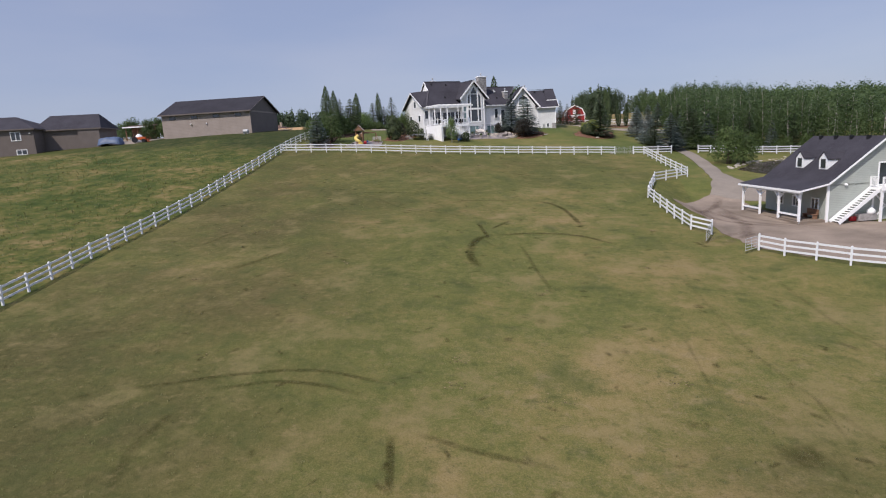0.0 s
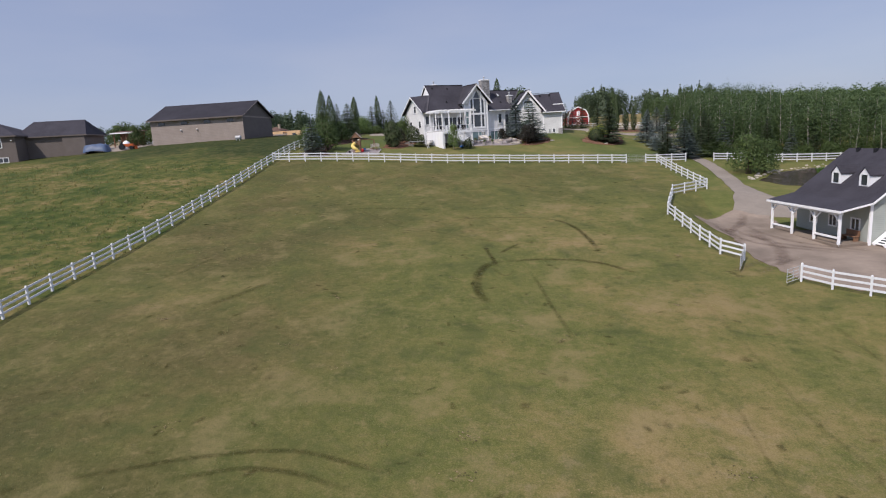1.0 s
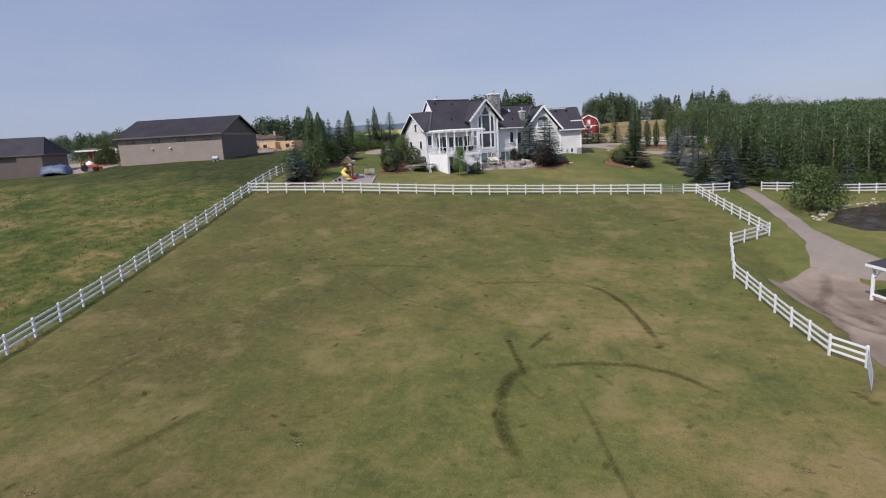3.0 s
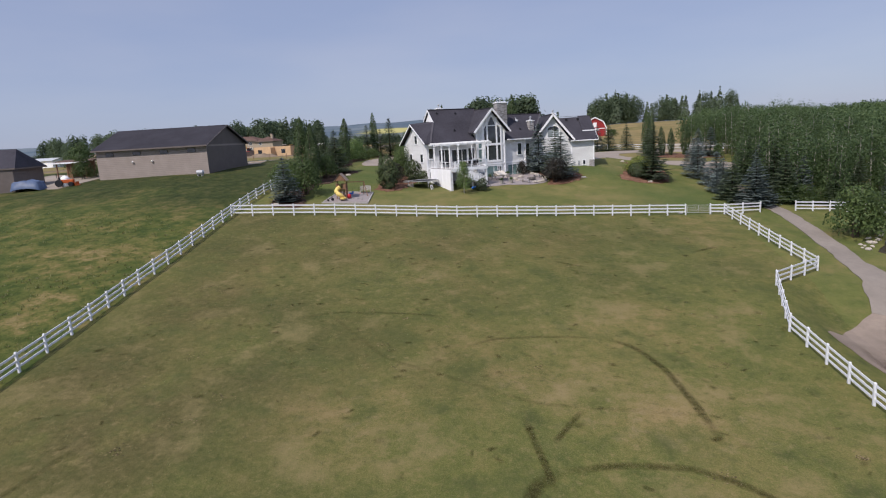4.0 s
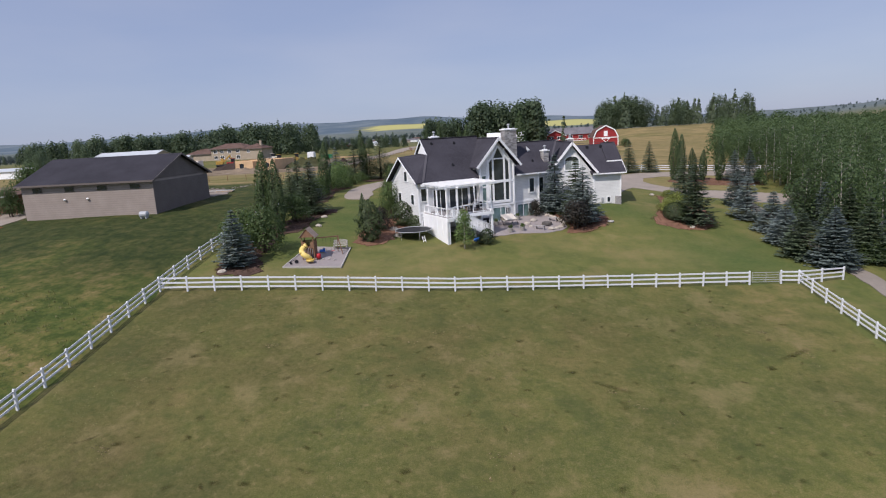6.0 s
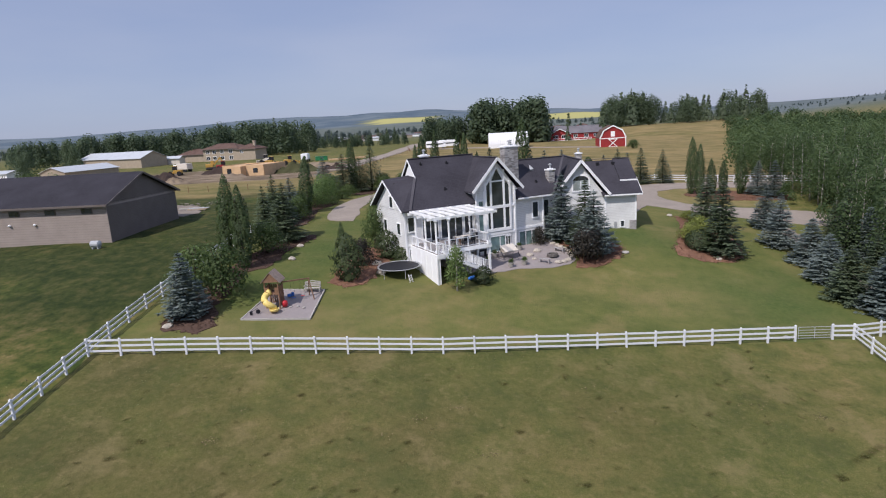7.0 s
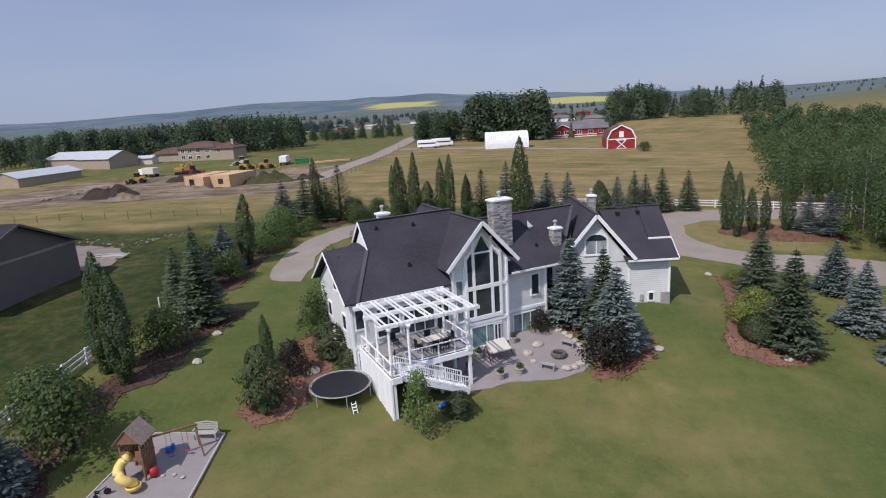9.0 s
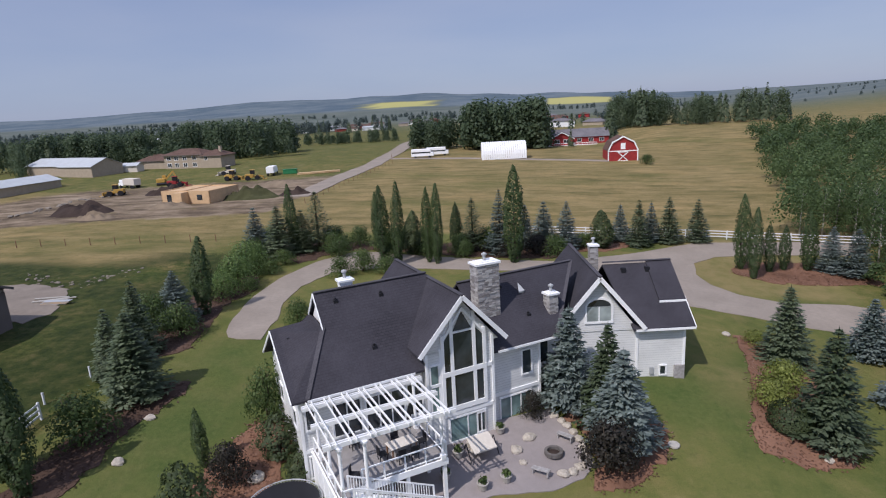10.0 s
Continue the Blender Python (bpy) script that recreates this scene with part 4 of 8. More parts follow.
roof_plane(house, [(-13.95, -0.45, 6.2), (-13.0, -0.5, 6.2), (-10.9, 2.5, 9.36)])
roof_plane(house, [(-13.95, -0.45, 6.2), (-10.9, 2.5, 9.36), (-10.9, 4.5, 9.5), (-13.95, 4.55, 9.25)])
roof_plane(house, [(-13.95, 4.55, 9.25), (-10.9, 4.5, 9.5), (-10.9, 6.1, 9.3), (-13.0, 9.2, 6.1), (-13.95, 9.2, 6.1)])
for s in (-1, 1):
    edge_u, foot = -2.55 + s * 3.3, 7.5
    pts = [(-2.55, -1.25, 11.02), (edge_u, -1.25, foot), (edge_u, 10.4, foot), (-2.55, 10.4, 11.02)]
    roof_plane(house, pts if s < 0 else pts[::-1])
    board(house, (-2.55, -1.27, 10.9), (edge_u - s * 0.0, -1.27, foot - 0.14), 0.06, 0.3, name="bargeboard")
    pts = [(-6.86, -0.65, 9.75), (-6.86 + s * 3.55, -0.65, 5.45), (-6.86 + s * 3.55, 10.6, 5.45), (-6.86, 10.6, 9.75)]
    roof_plane(house, pts if s < 0 else pts[::-1], G_IN_H)
    board(house, (-6.86, -0.68, 9.62), (-6.86 + s * 3.55, -0.68, 5.33), 0.06, 0.32, G_IN_H, "bargeboard")
roof_plane(house, [(-0.2, -0.45, 6.15), (5.6, -0.45, 6.15), (10.4, 4.1, 10.1), (-0.2, 4.1, 10.1)])
roof_plane(house, [(-0.2, 4.1, 10.1), (10.4, 4.1, 10.1), (8.0, 8.6, 6.1), (-0.2, 8.6, 6.1)])
roof_plane(house, [(-4.2, -0.55, 5.3), (0.65, -0.55, 5.3), (0.65, 2.0, 7.05), (0.35, 2.0, 7.05), (0.35, 5.0, 9.1), (-5.2, 5.0, 9.1)], G_IN_H)
roof_plane(house, [(-5.2, 5.0, 9.1), (0.35, 5.0, 9.1), (0.35, 10.0, 5.3), (-5.2, 10.0, 5.3)], G_IN_H)
wall_block(house, [(-1.1, 1.95), (-0.05, 1.95), (-0.05, 3.6), (-1.1, 3.6)], 5.0, 6.75, WHITE, "dormer_cheek", G_IN_H)
roof_plane(house, [(-1.5, 1.5, 6.87), (0.62, 1.5, 6.87), (0.62, 5.0, 9.26), (-1.5, 5.0, 9.26)], G_IN_H)
# White trim along the eaves and corners.
for a_, b_, x_ in (
    ((-13.0, -0.53, 6.08), (-5.9, -0.53, 6.08), None), ((0.5, -0.48, 6.03), (5.6, -0.48, 6.03), None),
    ((-4.0, -0.58, 5.18), (0.65, -0.58, 5.18), G_IN_H), ((-13.98, -0.45, 6.08), (-13.98, 4.55, 9.13), None),
    ((-13.98, 4.55, 9.13), (-13.98, 9.2, 6.0), None), ((-10.95, 2.4, 9.25), (-10.95, 4.3, 11.2), None), ((-10.95, 4.3, 11.2), (-10.95, 6.2, 9.25), None),
    ((-1.5, 1.47, 6.76), (0.62, 1.47, 6.76), G_IN_H), ((0.68, -0.55, 5.2), (0.68, 2.0, 6.95), G_IN_H),
):
    board(house, a_, b_, 0.06, 0.17, x_)
for u, v, z0, z1, x_ in ((-13.42, 0.06, -1, 6.0, None), (-5.12, -0.66, -1, 7.3, None), (-4.1, -0.66, -1, 7.4, None), (-0.1, -0.66, -1, 7.6, None), (0.02, 0.06, -1, 6, None), (4.33, 0.08, -1, 6, None), (0.0, -0.03, -0.5, 5.2, G_IN_H), (-3.75, -0.03, -0.5, 5.2, G_IN_H), (-9.9, -0.03, -0.5, 5.2, G_IN_H)):
    part("corner_board", box(B(), u - 0.09, u + 0.09, v - 0.05, v + 0.09, z0, z1), WHITE, house, "", x_)
part("belt_course", box(B(), -4.1, -0.05, -0.71, -0.62, 2.35, 2.6), WHITE, house)
part("belt_course", box(B(), 0.0, 4.3, 0.04, 0.12, 2.35, 2.6), WHITE, house)
part("belt_course", box(B(), -13.42, -11.9, 0.02, 0.1, 2.35, 2.6), WHITE, house)
part("belt_course", box(B(), -4.1, -0.05, -0.71, -0.62, 5.35, 5.6), WHITE, house)
# The tall arched-gable glazing of the great room.
big = B()
for u in (-3.95, -3.25, -1.55, -0.75):
    box(big, u - 0.12, u + 0.12, -0.75, -0.62, 2.9, 8.3 if u in (-3.95, -0.75) else 9.6)
for z in (2.85, 5.45):
    box(big, -4.05, -0.65, -0.76, -0.62, z - 0.14, z + 0.2)
beam(big, (-4.0, -0.69, 7.85), (-2.4, -0.69, 9.95), 0.14, 0.16)
beam(big, (-0.7, -0.69, 7.85), (-2.4, -0.69, 9.95), 0.14, 0.16)
box(big, -3.2, -1.6, -0.73, -0.62, 8.3, 8.42)
great = part("window", big, WHITE, house, "tall gabled window with white mullions")
for u0, u1 in ((-3.86, -3.34), (-3.16, -1.64), (-1.46, -0.84)):
    part("pane", box(B(), u0, u1, -0.67, -0.64, 2.95, 5.3), GLASS, great)
part("pane", box(B(), -3.16, -1.64, -0.67, -0.64, 5.6, 8.28), GLASS, great)
part("pane", prism(B(), [(u, -0.64, z) for u, z in ((-3.86, 5.6), (-3.34, 5.6), (-3.34, 8.4), (-3.86, 7.8))], [(u, -0.67, z) for u, z in ((-3.86, 5.6), (-3.34, 5.6), (-3.34, 8.4), (-3.86, 7.8))]), GLASS, great)
part("pane", prism(B(), [(u, -0.64, z) for u, z in ((-1.46, 5.6), (-0.84, 5.6), (-0.84, 7.8), (-1.46, 8.5))], [(u, -0.67, z) for u, z in ((-1.46, 5.6), (-0.84, 5.6), (-0.84, 7.8), (-1.46, 8.5))]), GLASS, great)
part("pane", prism(B(), [(u, -0.64, z) for u, z in ((-3.1, 8.45), (-1.7, 8.45), (-2.4, 9.75))], [(u, -0.67, z) for u, z in ((-3.1, 8.45), (-1.7, 8.45), (-2.4, 9.75))]), GLASS, great)
window(house, -3.6, -0.62, 0.4, 2.7, 1.7, 2, 1, None, GLASS_TEAL)
window(house, -1.45, -0.62, 0.55, 0.55, 1.4)
window(house, -4.85, -0.62, 5.0, 0.55, 1.3, 1, 1, None, GLASS_TEAL)
window(house, -4.85, -0.62, 2.9, 0.55, 1.9, 1, 1, None, GLASS_TEAL)
window(house, 0.9, 0.12, 0.4, 2.6, 1.65, 3, 1, None, GLASS_TEAL)
window(house, 2.85, 0.12, 3.55, 0.75, 1.8, 1)
window(house, -13.1, 0.1, 3.9, 0.7, 1.5, 1)
window(house, -13.1, 0.1, 0.6, 0.7, 1.4, 1)
window(house, -11.4, 0.1, 2.9, 1.8, 2.2, 2)
window(house, -9.2, 0.1, 2.7, 2.6, 2.3, 3)
window(house, -6.3, 0.1, 2.9, 1.0, 2.2, 1)
window(house, 5.2, 1.6, 3.2, 1.0, 2.0, 1)
window(house, -7.75, -0.07, 5.95, 1.9, 1.2, 2, 1, G_IN_H, GLASS_PALE, trim=0.17, arch=0.6)
side = M_HOUSE.inverted() @ M_HOUSE @ pose(-13.4, 0, 0, 0, 0, -90)
for v, z in ((2.0, 3.4), (6.0, 3.4), (3.8, 6.2)):
    window(house, -v - 0.45, 0.0, z, 0.9, 1.2, 1, 1, side)
window(house, -1.85, 0.0, 1.15, 0.42, 0.7, 1, 1, G_IN_H)
# Stone base, meter boxes and roof fittings.
part("stone_plinth", box(B(), -0.75, 0.05, -0.2, 0.6, -0.6, 1.9), LEDGE, house, "pale stone corner pier", G_IN_H)
part("stone_plinth", box(B(), -3.6, -0.8, -0.08, 0.02, -0.6, 0.35), LEDGE, house, "pale stone base course", G_IN_H)
part("meter_box", box(B(), -2.7, -2.4, -0.12, 0.0, 1.2, 1.8), STEEL, house, "", G_IN_H)


def chimney(u0, u1, v0, v1, z0, z1, material, xf=None):
    stack = part("chimney", box(B(), u0, u1, v0, v1, z0, z1), material, house, "stone-clad chimney" if material is LEDGE else "white boxed chimney", xf)
    part("chimney_cap", box(box(B(), u0 - 0.12, u1 + 0.12, v0 - 0.12, v1 + 0.12, z1, z1 + 0.14), u0 + 0.1, u1 - 0.1, v0 + 0.1, v1 - 0.1, z1 + 0.14, z1 + 0.22), WHITE, stack, "", xf)
    cu, cv = (u0 + u1) / 2, (v0 + v1) / 2
    part("flue", lathe(B(), [(0.11, z1 + 0.2), (0.11, z1 + 0.6), (0.2, z1 + 0.62), (0.2, z1 + 0.72), (0.03, z1 + 0.82)], 10, (cu, cv, 0)), STEEL, stack, "", xf)
    rng = random.Random(round(u0 * 10))
    if material is LEDGE:
        for face, n in ((0, u1 - u0), (1, v1 - v0), (2, v1 - v0)):
            z = z0 + 0.05
            while z < z1 - 0.16:
                h, x = rng.uniform(0.11, 0.2), 0.0
                while x < n - 0.1:
                    w = min(rng.uniform(0.22, 0.6), n - x)
                    d = rng.uniform(0.015, 0.07)
                    if face == 0:
                        sb = box(B(), u0 + x + 0.01, u0 + x + w - 0.01, v0 - d, v0 + 0.02, z + 0.01, z + h - 0.01)
                    elif face == 1:
                        sb = box(B(), u1 - 0.02, u1 + d, v0 + x + 0.01, v0 + x + w - 0.01, z + 0.01, z + h - 0.01)
                    else:
                        sb = box(B(), u0 - d, u0 + 0.02, v0 + x + 0.01, v0 + x + w - 0.01, z + 0.01, z + h - 0.01)
                    part("stone", sb, LEDGE_PIECE, stack, "", xf)
                    x += w
                z += h
    return stack


LEDGE_PIECE = Nodes("ledge_stone_piece", 0.9)
_f = LEDGE_PIECE.ramp(LEDGE_PIECE.random(), [(0.0, (0.24, 0.22, 0.21)), (0.5, (0.38, 0.36, 0.35)), (1.0, (0.52, 0.50, 0.48))])
LEDGE_PIECE.bump(LEDGE_PIECE.noise(9, 4), 0.6, 0.03)
LEDGE_PIECE = LEDGE_PIECE.base(_f)
chimney(0.2, 2.0, 1.6, 2.6, 7.4, 11.85, LEDGE)
chimney(5.9, 6.7, 0.9, 1.6, 6.6, 8.75, LEDGE)
chimney(-8.75, -7.85, 5.2, 5.9, 8.5, 11.4, WHITE)
chimney(-5.4, -4.7, 8.3, 9.0, 7.2, 9.9, LEDGE, G_IN_H)
for u, v, z in ((-6.4, 3.6, 10.6), (-9.6, 3.7, 10.7), (-8.0, 1.1, 7.95), (3.0, 3.3, 9.42), (4.2, 1.2, 7.6)):
    part("roof_vent", lathe(box(B(), u - 0.14, u + 0.14, v - 0.14, v + 0.14, z - 0.25, z + 0.04), [(0.09, z), (0.09, z + 0.18), (0.02, z + 0.22)], 8, (u, v, 0)), BLACK, house)
for u, v, z in ((-3.6, 4.3, 8.8), (-1.6, 4.3, 8.8), (-12.9, 3.6, 8.75)):
    part("roof_vent", box(B(), u - 0.18, u + 0.18, v - 0.18, v + 0.18, z - 0.3, z + 0.12), BLACK, house, "", G_IN_H if u > -4 else None)
part("skylight", prism(B(), [(4.3, 2.6, 8.8), (4.8, 2.6, 8.8), (4.8, 3.1, 9.2)], [(4.3, 2.6, 8.95), (4.8, 2.5, 9.0), (4.55, 3.1, 9.5)]), STEEL, house, "small grey wedge-shaped roof fitting")

# The raised deck and its pergola.
part("deck_floor", box(box(B(), -12.9, -6.0, -5.0, 0.1, 2.2, 2.52), -12.9, -12.2, -6.4, -5.0, 2.2, 2.52), DECKING, house, "grey raised deck floor")
part("deck_skirt", box(B(), -13.02, -12.9, -6.45, 0.05, -1.2, 2.45), WHITE, house, "white panelled deck wall")
part("deck_skirt", box(box(B(), -12.9, -12.2, -6.5, -6.4, 2.05, 2.5), -12.2, -6.0, -5.1, -5.0, 2.1, 2.5), WHITE, house, "white deck edge board")
for k in range(6):
    part("skirt_batten", box(B(), -13.06, -13.02, -6.4 + k * 1.25, -6.3 + k * 1.25, -1.1, 2.45), WHITE, house)
for u, v in ((-6.2, -4.9), (-8.6, -4.9), (-12.75, -6.3), (-6.2, -2.4)):
    part("deck_post", box(B(), u - 0.11, u + 0.11, v - 0.11, v + 0.11, -1.1, 2.2), WHITE, house)
for u, v in ((-12.7, -1.0), (-12.7, -3.4), (-12.7, -5.9), (-11.3, -5.9), (-6.3, -5.0), (-6.3, -1.0)):
    part("pergola_column", lathe(box(B(), u - 0.15, u + 0.15, v - 0.15, v + 0.15, 2.5, 2.8), [(0.1, 2.8), (0.1, 5.6), (0.2, 5.68), (0.2, 5.8)], 10, (u, v, 0)), WHITE, house)
for v in (-0.95, -3.3, -5.75):
    part("pergola_beam", box(box(B(), -13.5, -5.7, v - 0.15, v - 0.08, 5.8, 6.05), -13.5, -5.7, v + 0.08, v + 0.15, 5.8, 6.05), WHITE, house)
for k in range(7):
    u = -13.0 + k * 1.1
    for d in (-0.16, 0.16):
        part("pergola_rafter", box(B(), u + d - 0.025, u + d + 0.025, -6.2, -0.7, 6.05, 6.2), WHITE, house)


def railing(parent, a, b, z0, z1, material, balusters=0.0, panel=True):
    """Posts, top rail and glass or balusters, from a to b (local u, v) at floor heights z0 and z1."""
    (ax, ay), (bx, by) = a, b
    length = math.hypot(bx - ax, by - ay)
    n = max(1, round(length / 1.4))
    rail = part("deck_railing", beam(B(), (ax, ay, z0 + 0.98), (bx, by, z1 + 0.98), 0.09, 0.07), material, parent)
    part("bottom_rail", beam(B(), (ax, ay, z0 + 0.12), (bx, by, z1 + 0.12), 0.06, 0.06), material, rail)
    for k in range(n + 1):
        f = k / n
        x, y, z = ax + (bx - ax) * f, ay + (by - ay) * f, z0 + (z1 - z0) * f
        part("baluster", box(B(), x - 0.045, x + 0.045, y - 0.045, y + 0.045, z, z + 1.0), material, rail)
    if balusters:
        for k in range(1, int(length / balusters)):
            f = k * balusters / length
            x, y, z = ax + (bx - ax) * f, ay + (by - ay) * f, z0 + (z1 - z0) * f
            part("baluster", box(B(), x - 0.02, x + 0.02, y - 0.02, y + 0.02, z + 0.12, z + 0.96), material, rail)


railing(house, (-12.85, -6.35), (-12.85, -0.2), 2.5, 2.5, WHITE)
railing(house, (-12.85, -6.35), (-12.25, -6.35), 2.5, 2.5, WHITE)
railing(house, (-11.3, -4.95), (-6.1, -4.95), 2.5, 2.5, WHITE)
railing(house, (-6.05, -4.95), (-6.05, -0.9), 2.5, 2.5, WHITE)
flight = B()
for k in range(14):
    u = -12.2 + k * 0.37
    box(flight, u, u + 0.4, -6.3, -5.15, 2.3 - k * 0.18, 2.36 - k * 0.18)
beam(flight, (-12.2, -6.35, 2.3), (-7.1, -6.35, -0.15), 0.06, 0.3)
beam(flight, (-12.2, -5.1, 2.3), (-7.1, -5.1, -0.15), 0.06, 0.3)
part("deck_stairs", flight, WHITE, house, "white wooden deck stairs")
railing(house, (-12.2, -6.38), (-7.1, -6.38), 2.5, 0.05, WHITE, 0.16)
railing(house, (-12.2, -5.12), (-7.1, -5.12), 2.5, 0.05, WHITE, 0.16)
# Caps along the hips and ridges.
CAPS = shingles("ridge_shingles", (0.075, 0.071, 0.080))
for a_, b_, x_ in (
    ((-10.9, 2.5, 9.42), (-13.0, -0.5, 6.24), None), ((-10.9, 4.3, 11.33), (-2.6, 4.3, 11.33), None), ((-2.55, -1.2, 11.05), (-2.55, 10.3, 11.05), None),
    ((-0.2, 4.1, 10.13), (10.4, 4.1, 10.13), None), ((10.4, 4.1, 10.13), (5.6, -0.45, 6.2), None), ((-6.86, -0.6, 9.78), (-6.86, 10.5, 9.78), G_IN_H), ((-5.2, 5.0, 9.3), (0.62, 5.0, 9.3), G_IN_H),
):
    board(house, a_, b_, 0.3, 0.05, x_, "ridge_cap", CAPS)

# ---------------------------------------------------------------- the barn with the porch
M_BARN = pose(32.0, 59.3, 5.9, 0, 0, 12.8)
barn = thing("barn", M_BARN, "sage-grey barn with charcoal roof, white posts and dormers", "barn")
wall_block(barn, [(2.7, 0.0), (13.5, 0.0), (13.5, 9.6), (2.7, 9.6)], -0.8, 3.45, GREEN_SIDING)
gable_wall(barn, [(2.7, 3.3), (13.5, 3.3), (8.1, 7.55)], 0.25, GREEN_SIDING, pose(0, 0, 0))
gable_wall(barn, [(2.7, 3.3), (13.5, 3.3), (8.1, 7.55)], 0.25, GREEN_SIDING, pose(0, 9.35, 0))
roof_plane(barn, [(-0.35, -0.35, 3.1), (2.55, -0.35, 3.65), (2.55, 9.95, 3.65), (-0.35, 9.95, 3.1)])
roof_plane(barn, [(2.55, -0.35, 3.65), (8.1, -0.35, 7.8), (8.1, 9.95, 7.8), (2.55, 9.95, 3.65)])
roof_plane(barn, [(8.1, -0.35, 7.8), (13.9, -0.35, 3.45), (13.9, 9.95, 3.45), (8.1, 9.95, 7.8)])
board(barn, (-0.38, -0.4, 2.98), (-0.38, 9.95, 2.98), 0.06, 0.21)
for a_, b_ in (((-0.35, -0.38, 3.0), (2.55, -0.38, 3.55)), ((2.55, -0.38, 3.55), (8.1, -0.38, 7.7)), ((8.1, -0.38, 7.7), (13.9, -0.38, 3.35))):
    board(barn, a_, b_, 0.06, 0.15, name="bargeboard")
part("corner_board", box(B(), 2.6, 2.85, -0.06, 0.08, -0.6, 3.5), WHITE, barn)
part("porch_floor", box(B(), -0.2, 2.7, 0.0, 9.6, -0.7, 0.06), YARD, barn)
for k in range(4):
    v = 0.1 + k * 3.13
    part("porch_post", box(B(), -0.10, 0.10, v - 0.10, v + 0.10, -0.4, 2.9), WHITE, barn, bevel=0.015)
    for s in (-1, 1):
        if 0 <= k + s <= 3:
            part("porch_brace", beam(B(), (0, v, 2.0), (0, v + s * 0.85, 2.8), 0.09, 0.11), WHITE, barn)
part("porch_beam", box(B(), -0.12, 0.12, -0.1, 9.7, 2.7, 2.95), WHITE, barn)
for k in (0, 2):
    part("porch_rail", box(B(), -0.06, 0.06, 0.1 + k * 3.13, 3.23 + k * 3.13, 0.55, 0.72), WHITE, barn)
west = pose(2.7, 0, 0, 0, 0, -90)
for v, w in ((1.2, 0.9), (4.0, 0.9), (6.6, 0.9)):
    window(barn, -v - w, 0.0, 1.0, w, 0.95, 2, 1, west)
for v in (2.6, 6.1):
    dz = 4.55
    cheek = prism(B(), [(4.0, v - 0.62, 4.5), (4.0, v + 0.62, 4.5), (4.0, v + 0.62, 5.75), (4.0, v, 6.4), (4.0, v - 0.62, 5.75)], [(5.6, v - 0.62, 4.5), (5.6, v + 0.62, 4.5), (5.6, v + 0.62, 5.75), (6.3, v, 6.4), (5.6, v - 0.62, 5.75)])
    dormer = part("dormer", cheek, WHITE, barn, "small white gabled dormer")
    for s in (-1, 1):
        pts = [(3.93, v, 6.50), (3.93, v + s * 0.70, 5.74), (5.6, v + s * 0.70, 5.74), (6.42, v, 6.50)]
        part("dormer_roof", plate(B(), pts if s < 0 else pts[::-1], 0.08), ROOF, dormer)
    part("pane", box(B(), 3.96, 3.99, v - 0.32, v + 0.32, 4.85, 5.75), GLASS, dormer)
# Stair, landing and upper door on the gable end.
steps = B()
for k in range(16):
    box(steps, 3.2 + k * 0.235, 3.5 + k * 0.235, -1.25, -0.12, -0.05 + k * 0.19, 0.0 + k * 0.19)
for v in (-1.3, -0.1):
    beam(steps, (3.0, v, -0.1), (7.0, v, 3.0), 0.06, 0.34)
part("stairs", steps, WHITE, barn, "white wooden outside stairs")
part("landing", box(box(B(), 6.8, 10.2, -1.6, 0.0, 2.85, 3.05), 6.8, 10.2, -1.66, -1.58, 2.75, 3.15), WHITE, barn, "white balcony landing")
for a_, b_ in (((6.85, -1.6), (10.15, -1.6)), ((6.85, -0.1), (6.85, -1.0))):
    railing(barn, a_, b_, 3.05, 3.05, WHITE, 0.14)
for u in (6.95, 10.05):
    part("landing_post", box(B(), u - 0.09, u + 0.09, -1.55, -1.37, -0.4, 2.85), WHITE, barn)
window(barn, 7.7, 0.0, 3.2, 0.95, 2.05, 1)
window(barn, 9.3, 0.0, 3.6, 1.0, 1.2, 2)
door = part("barn_door", box(B(), 7.2, 9.8, -0.08, 0.0, -0.2, 2.5), WHITE, barn, "white cross-braced barn door")
part("door_panel", box(B(), 7.35, 9.65, -0.11, -0.08, -0.1, 2.35), GREEN_SIDING, door)
part("door_brace", beam(beam(B(), (7.4, -0.13, -0.05), (9.6, -0.13, 2.3), 0.05, 0.12), (7.4, -0.13, 2.3), (9.6, -0.13, -0.05), 0.05, 0.12), WHITE, door)
part("wall_lamp", lathe(B(), [(0.14, 0), (0.18, 0.1), (0.04, 0.2)], 10, (4.4, -0.1, 3.3)), WHITE, barn)
for k in range(4):
    part("roof_vent", box(B(), 7.62, 7.9, 1.5 + k * 2.2, 1.8 + k * 2.2, 7.35, 7.86), BLACK, barn)
single("planter_box", box(B(), -0.9, 0.9, -0.35, 0.35, -0.1, 0.55), LEDGE, M_BARN @ pose(6.2, -0.6, 0), "grey block planter under the stairs", "planter", bevel=0.03)
single("laundry_sack", lathe(B(), [(0.28, 0), (0.4, 0.15), (0.34, 0.4), (0.14, 0.58), (0.04, 0.66)], 10), WHITE, M_BARN @ pose(6.6, -0.7, 0.5), "white sack on the block planter", "sack", smooth_faces=True)
single("red_crate", box(box(B(), -0.3, 0.3, -0.2, 0.2, 0, 0.35), -0.26, 0.26, -0.16, 0.16, 0.35, 0.4), RED_PLASTIC, M_BARN @ pose(5.1, -0.4, -0.1), "small red crate beside the stairs", "crate", bevel=0.02)
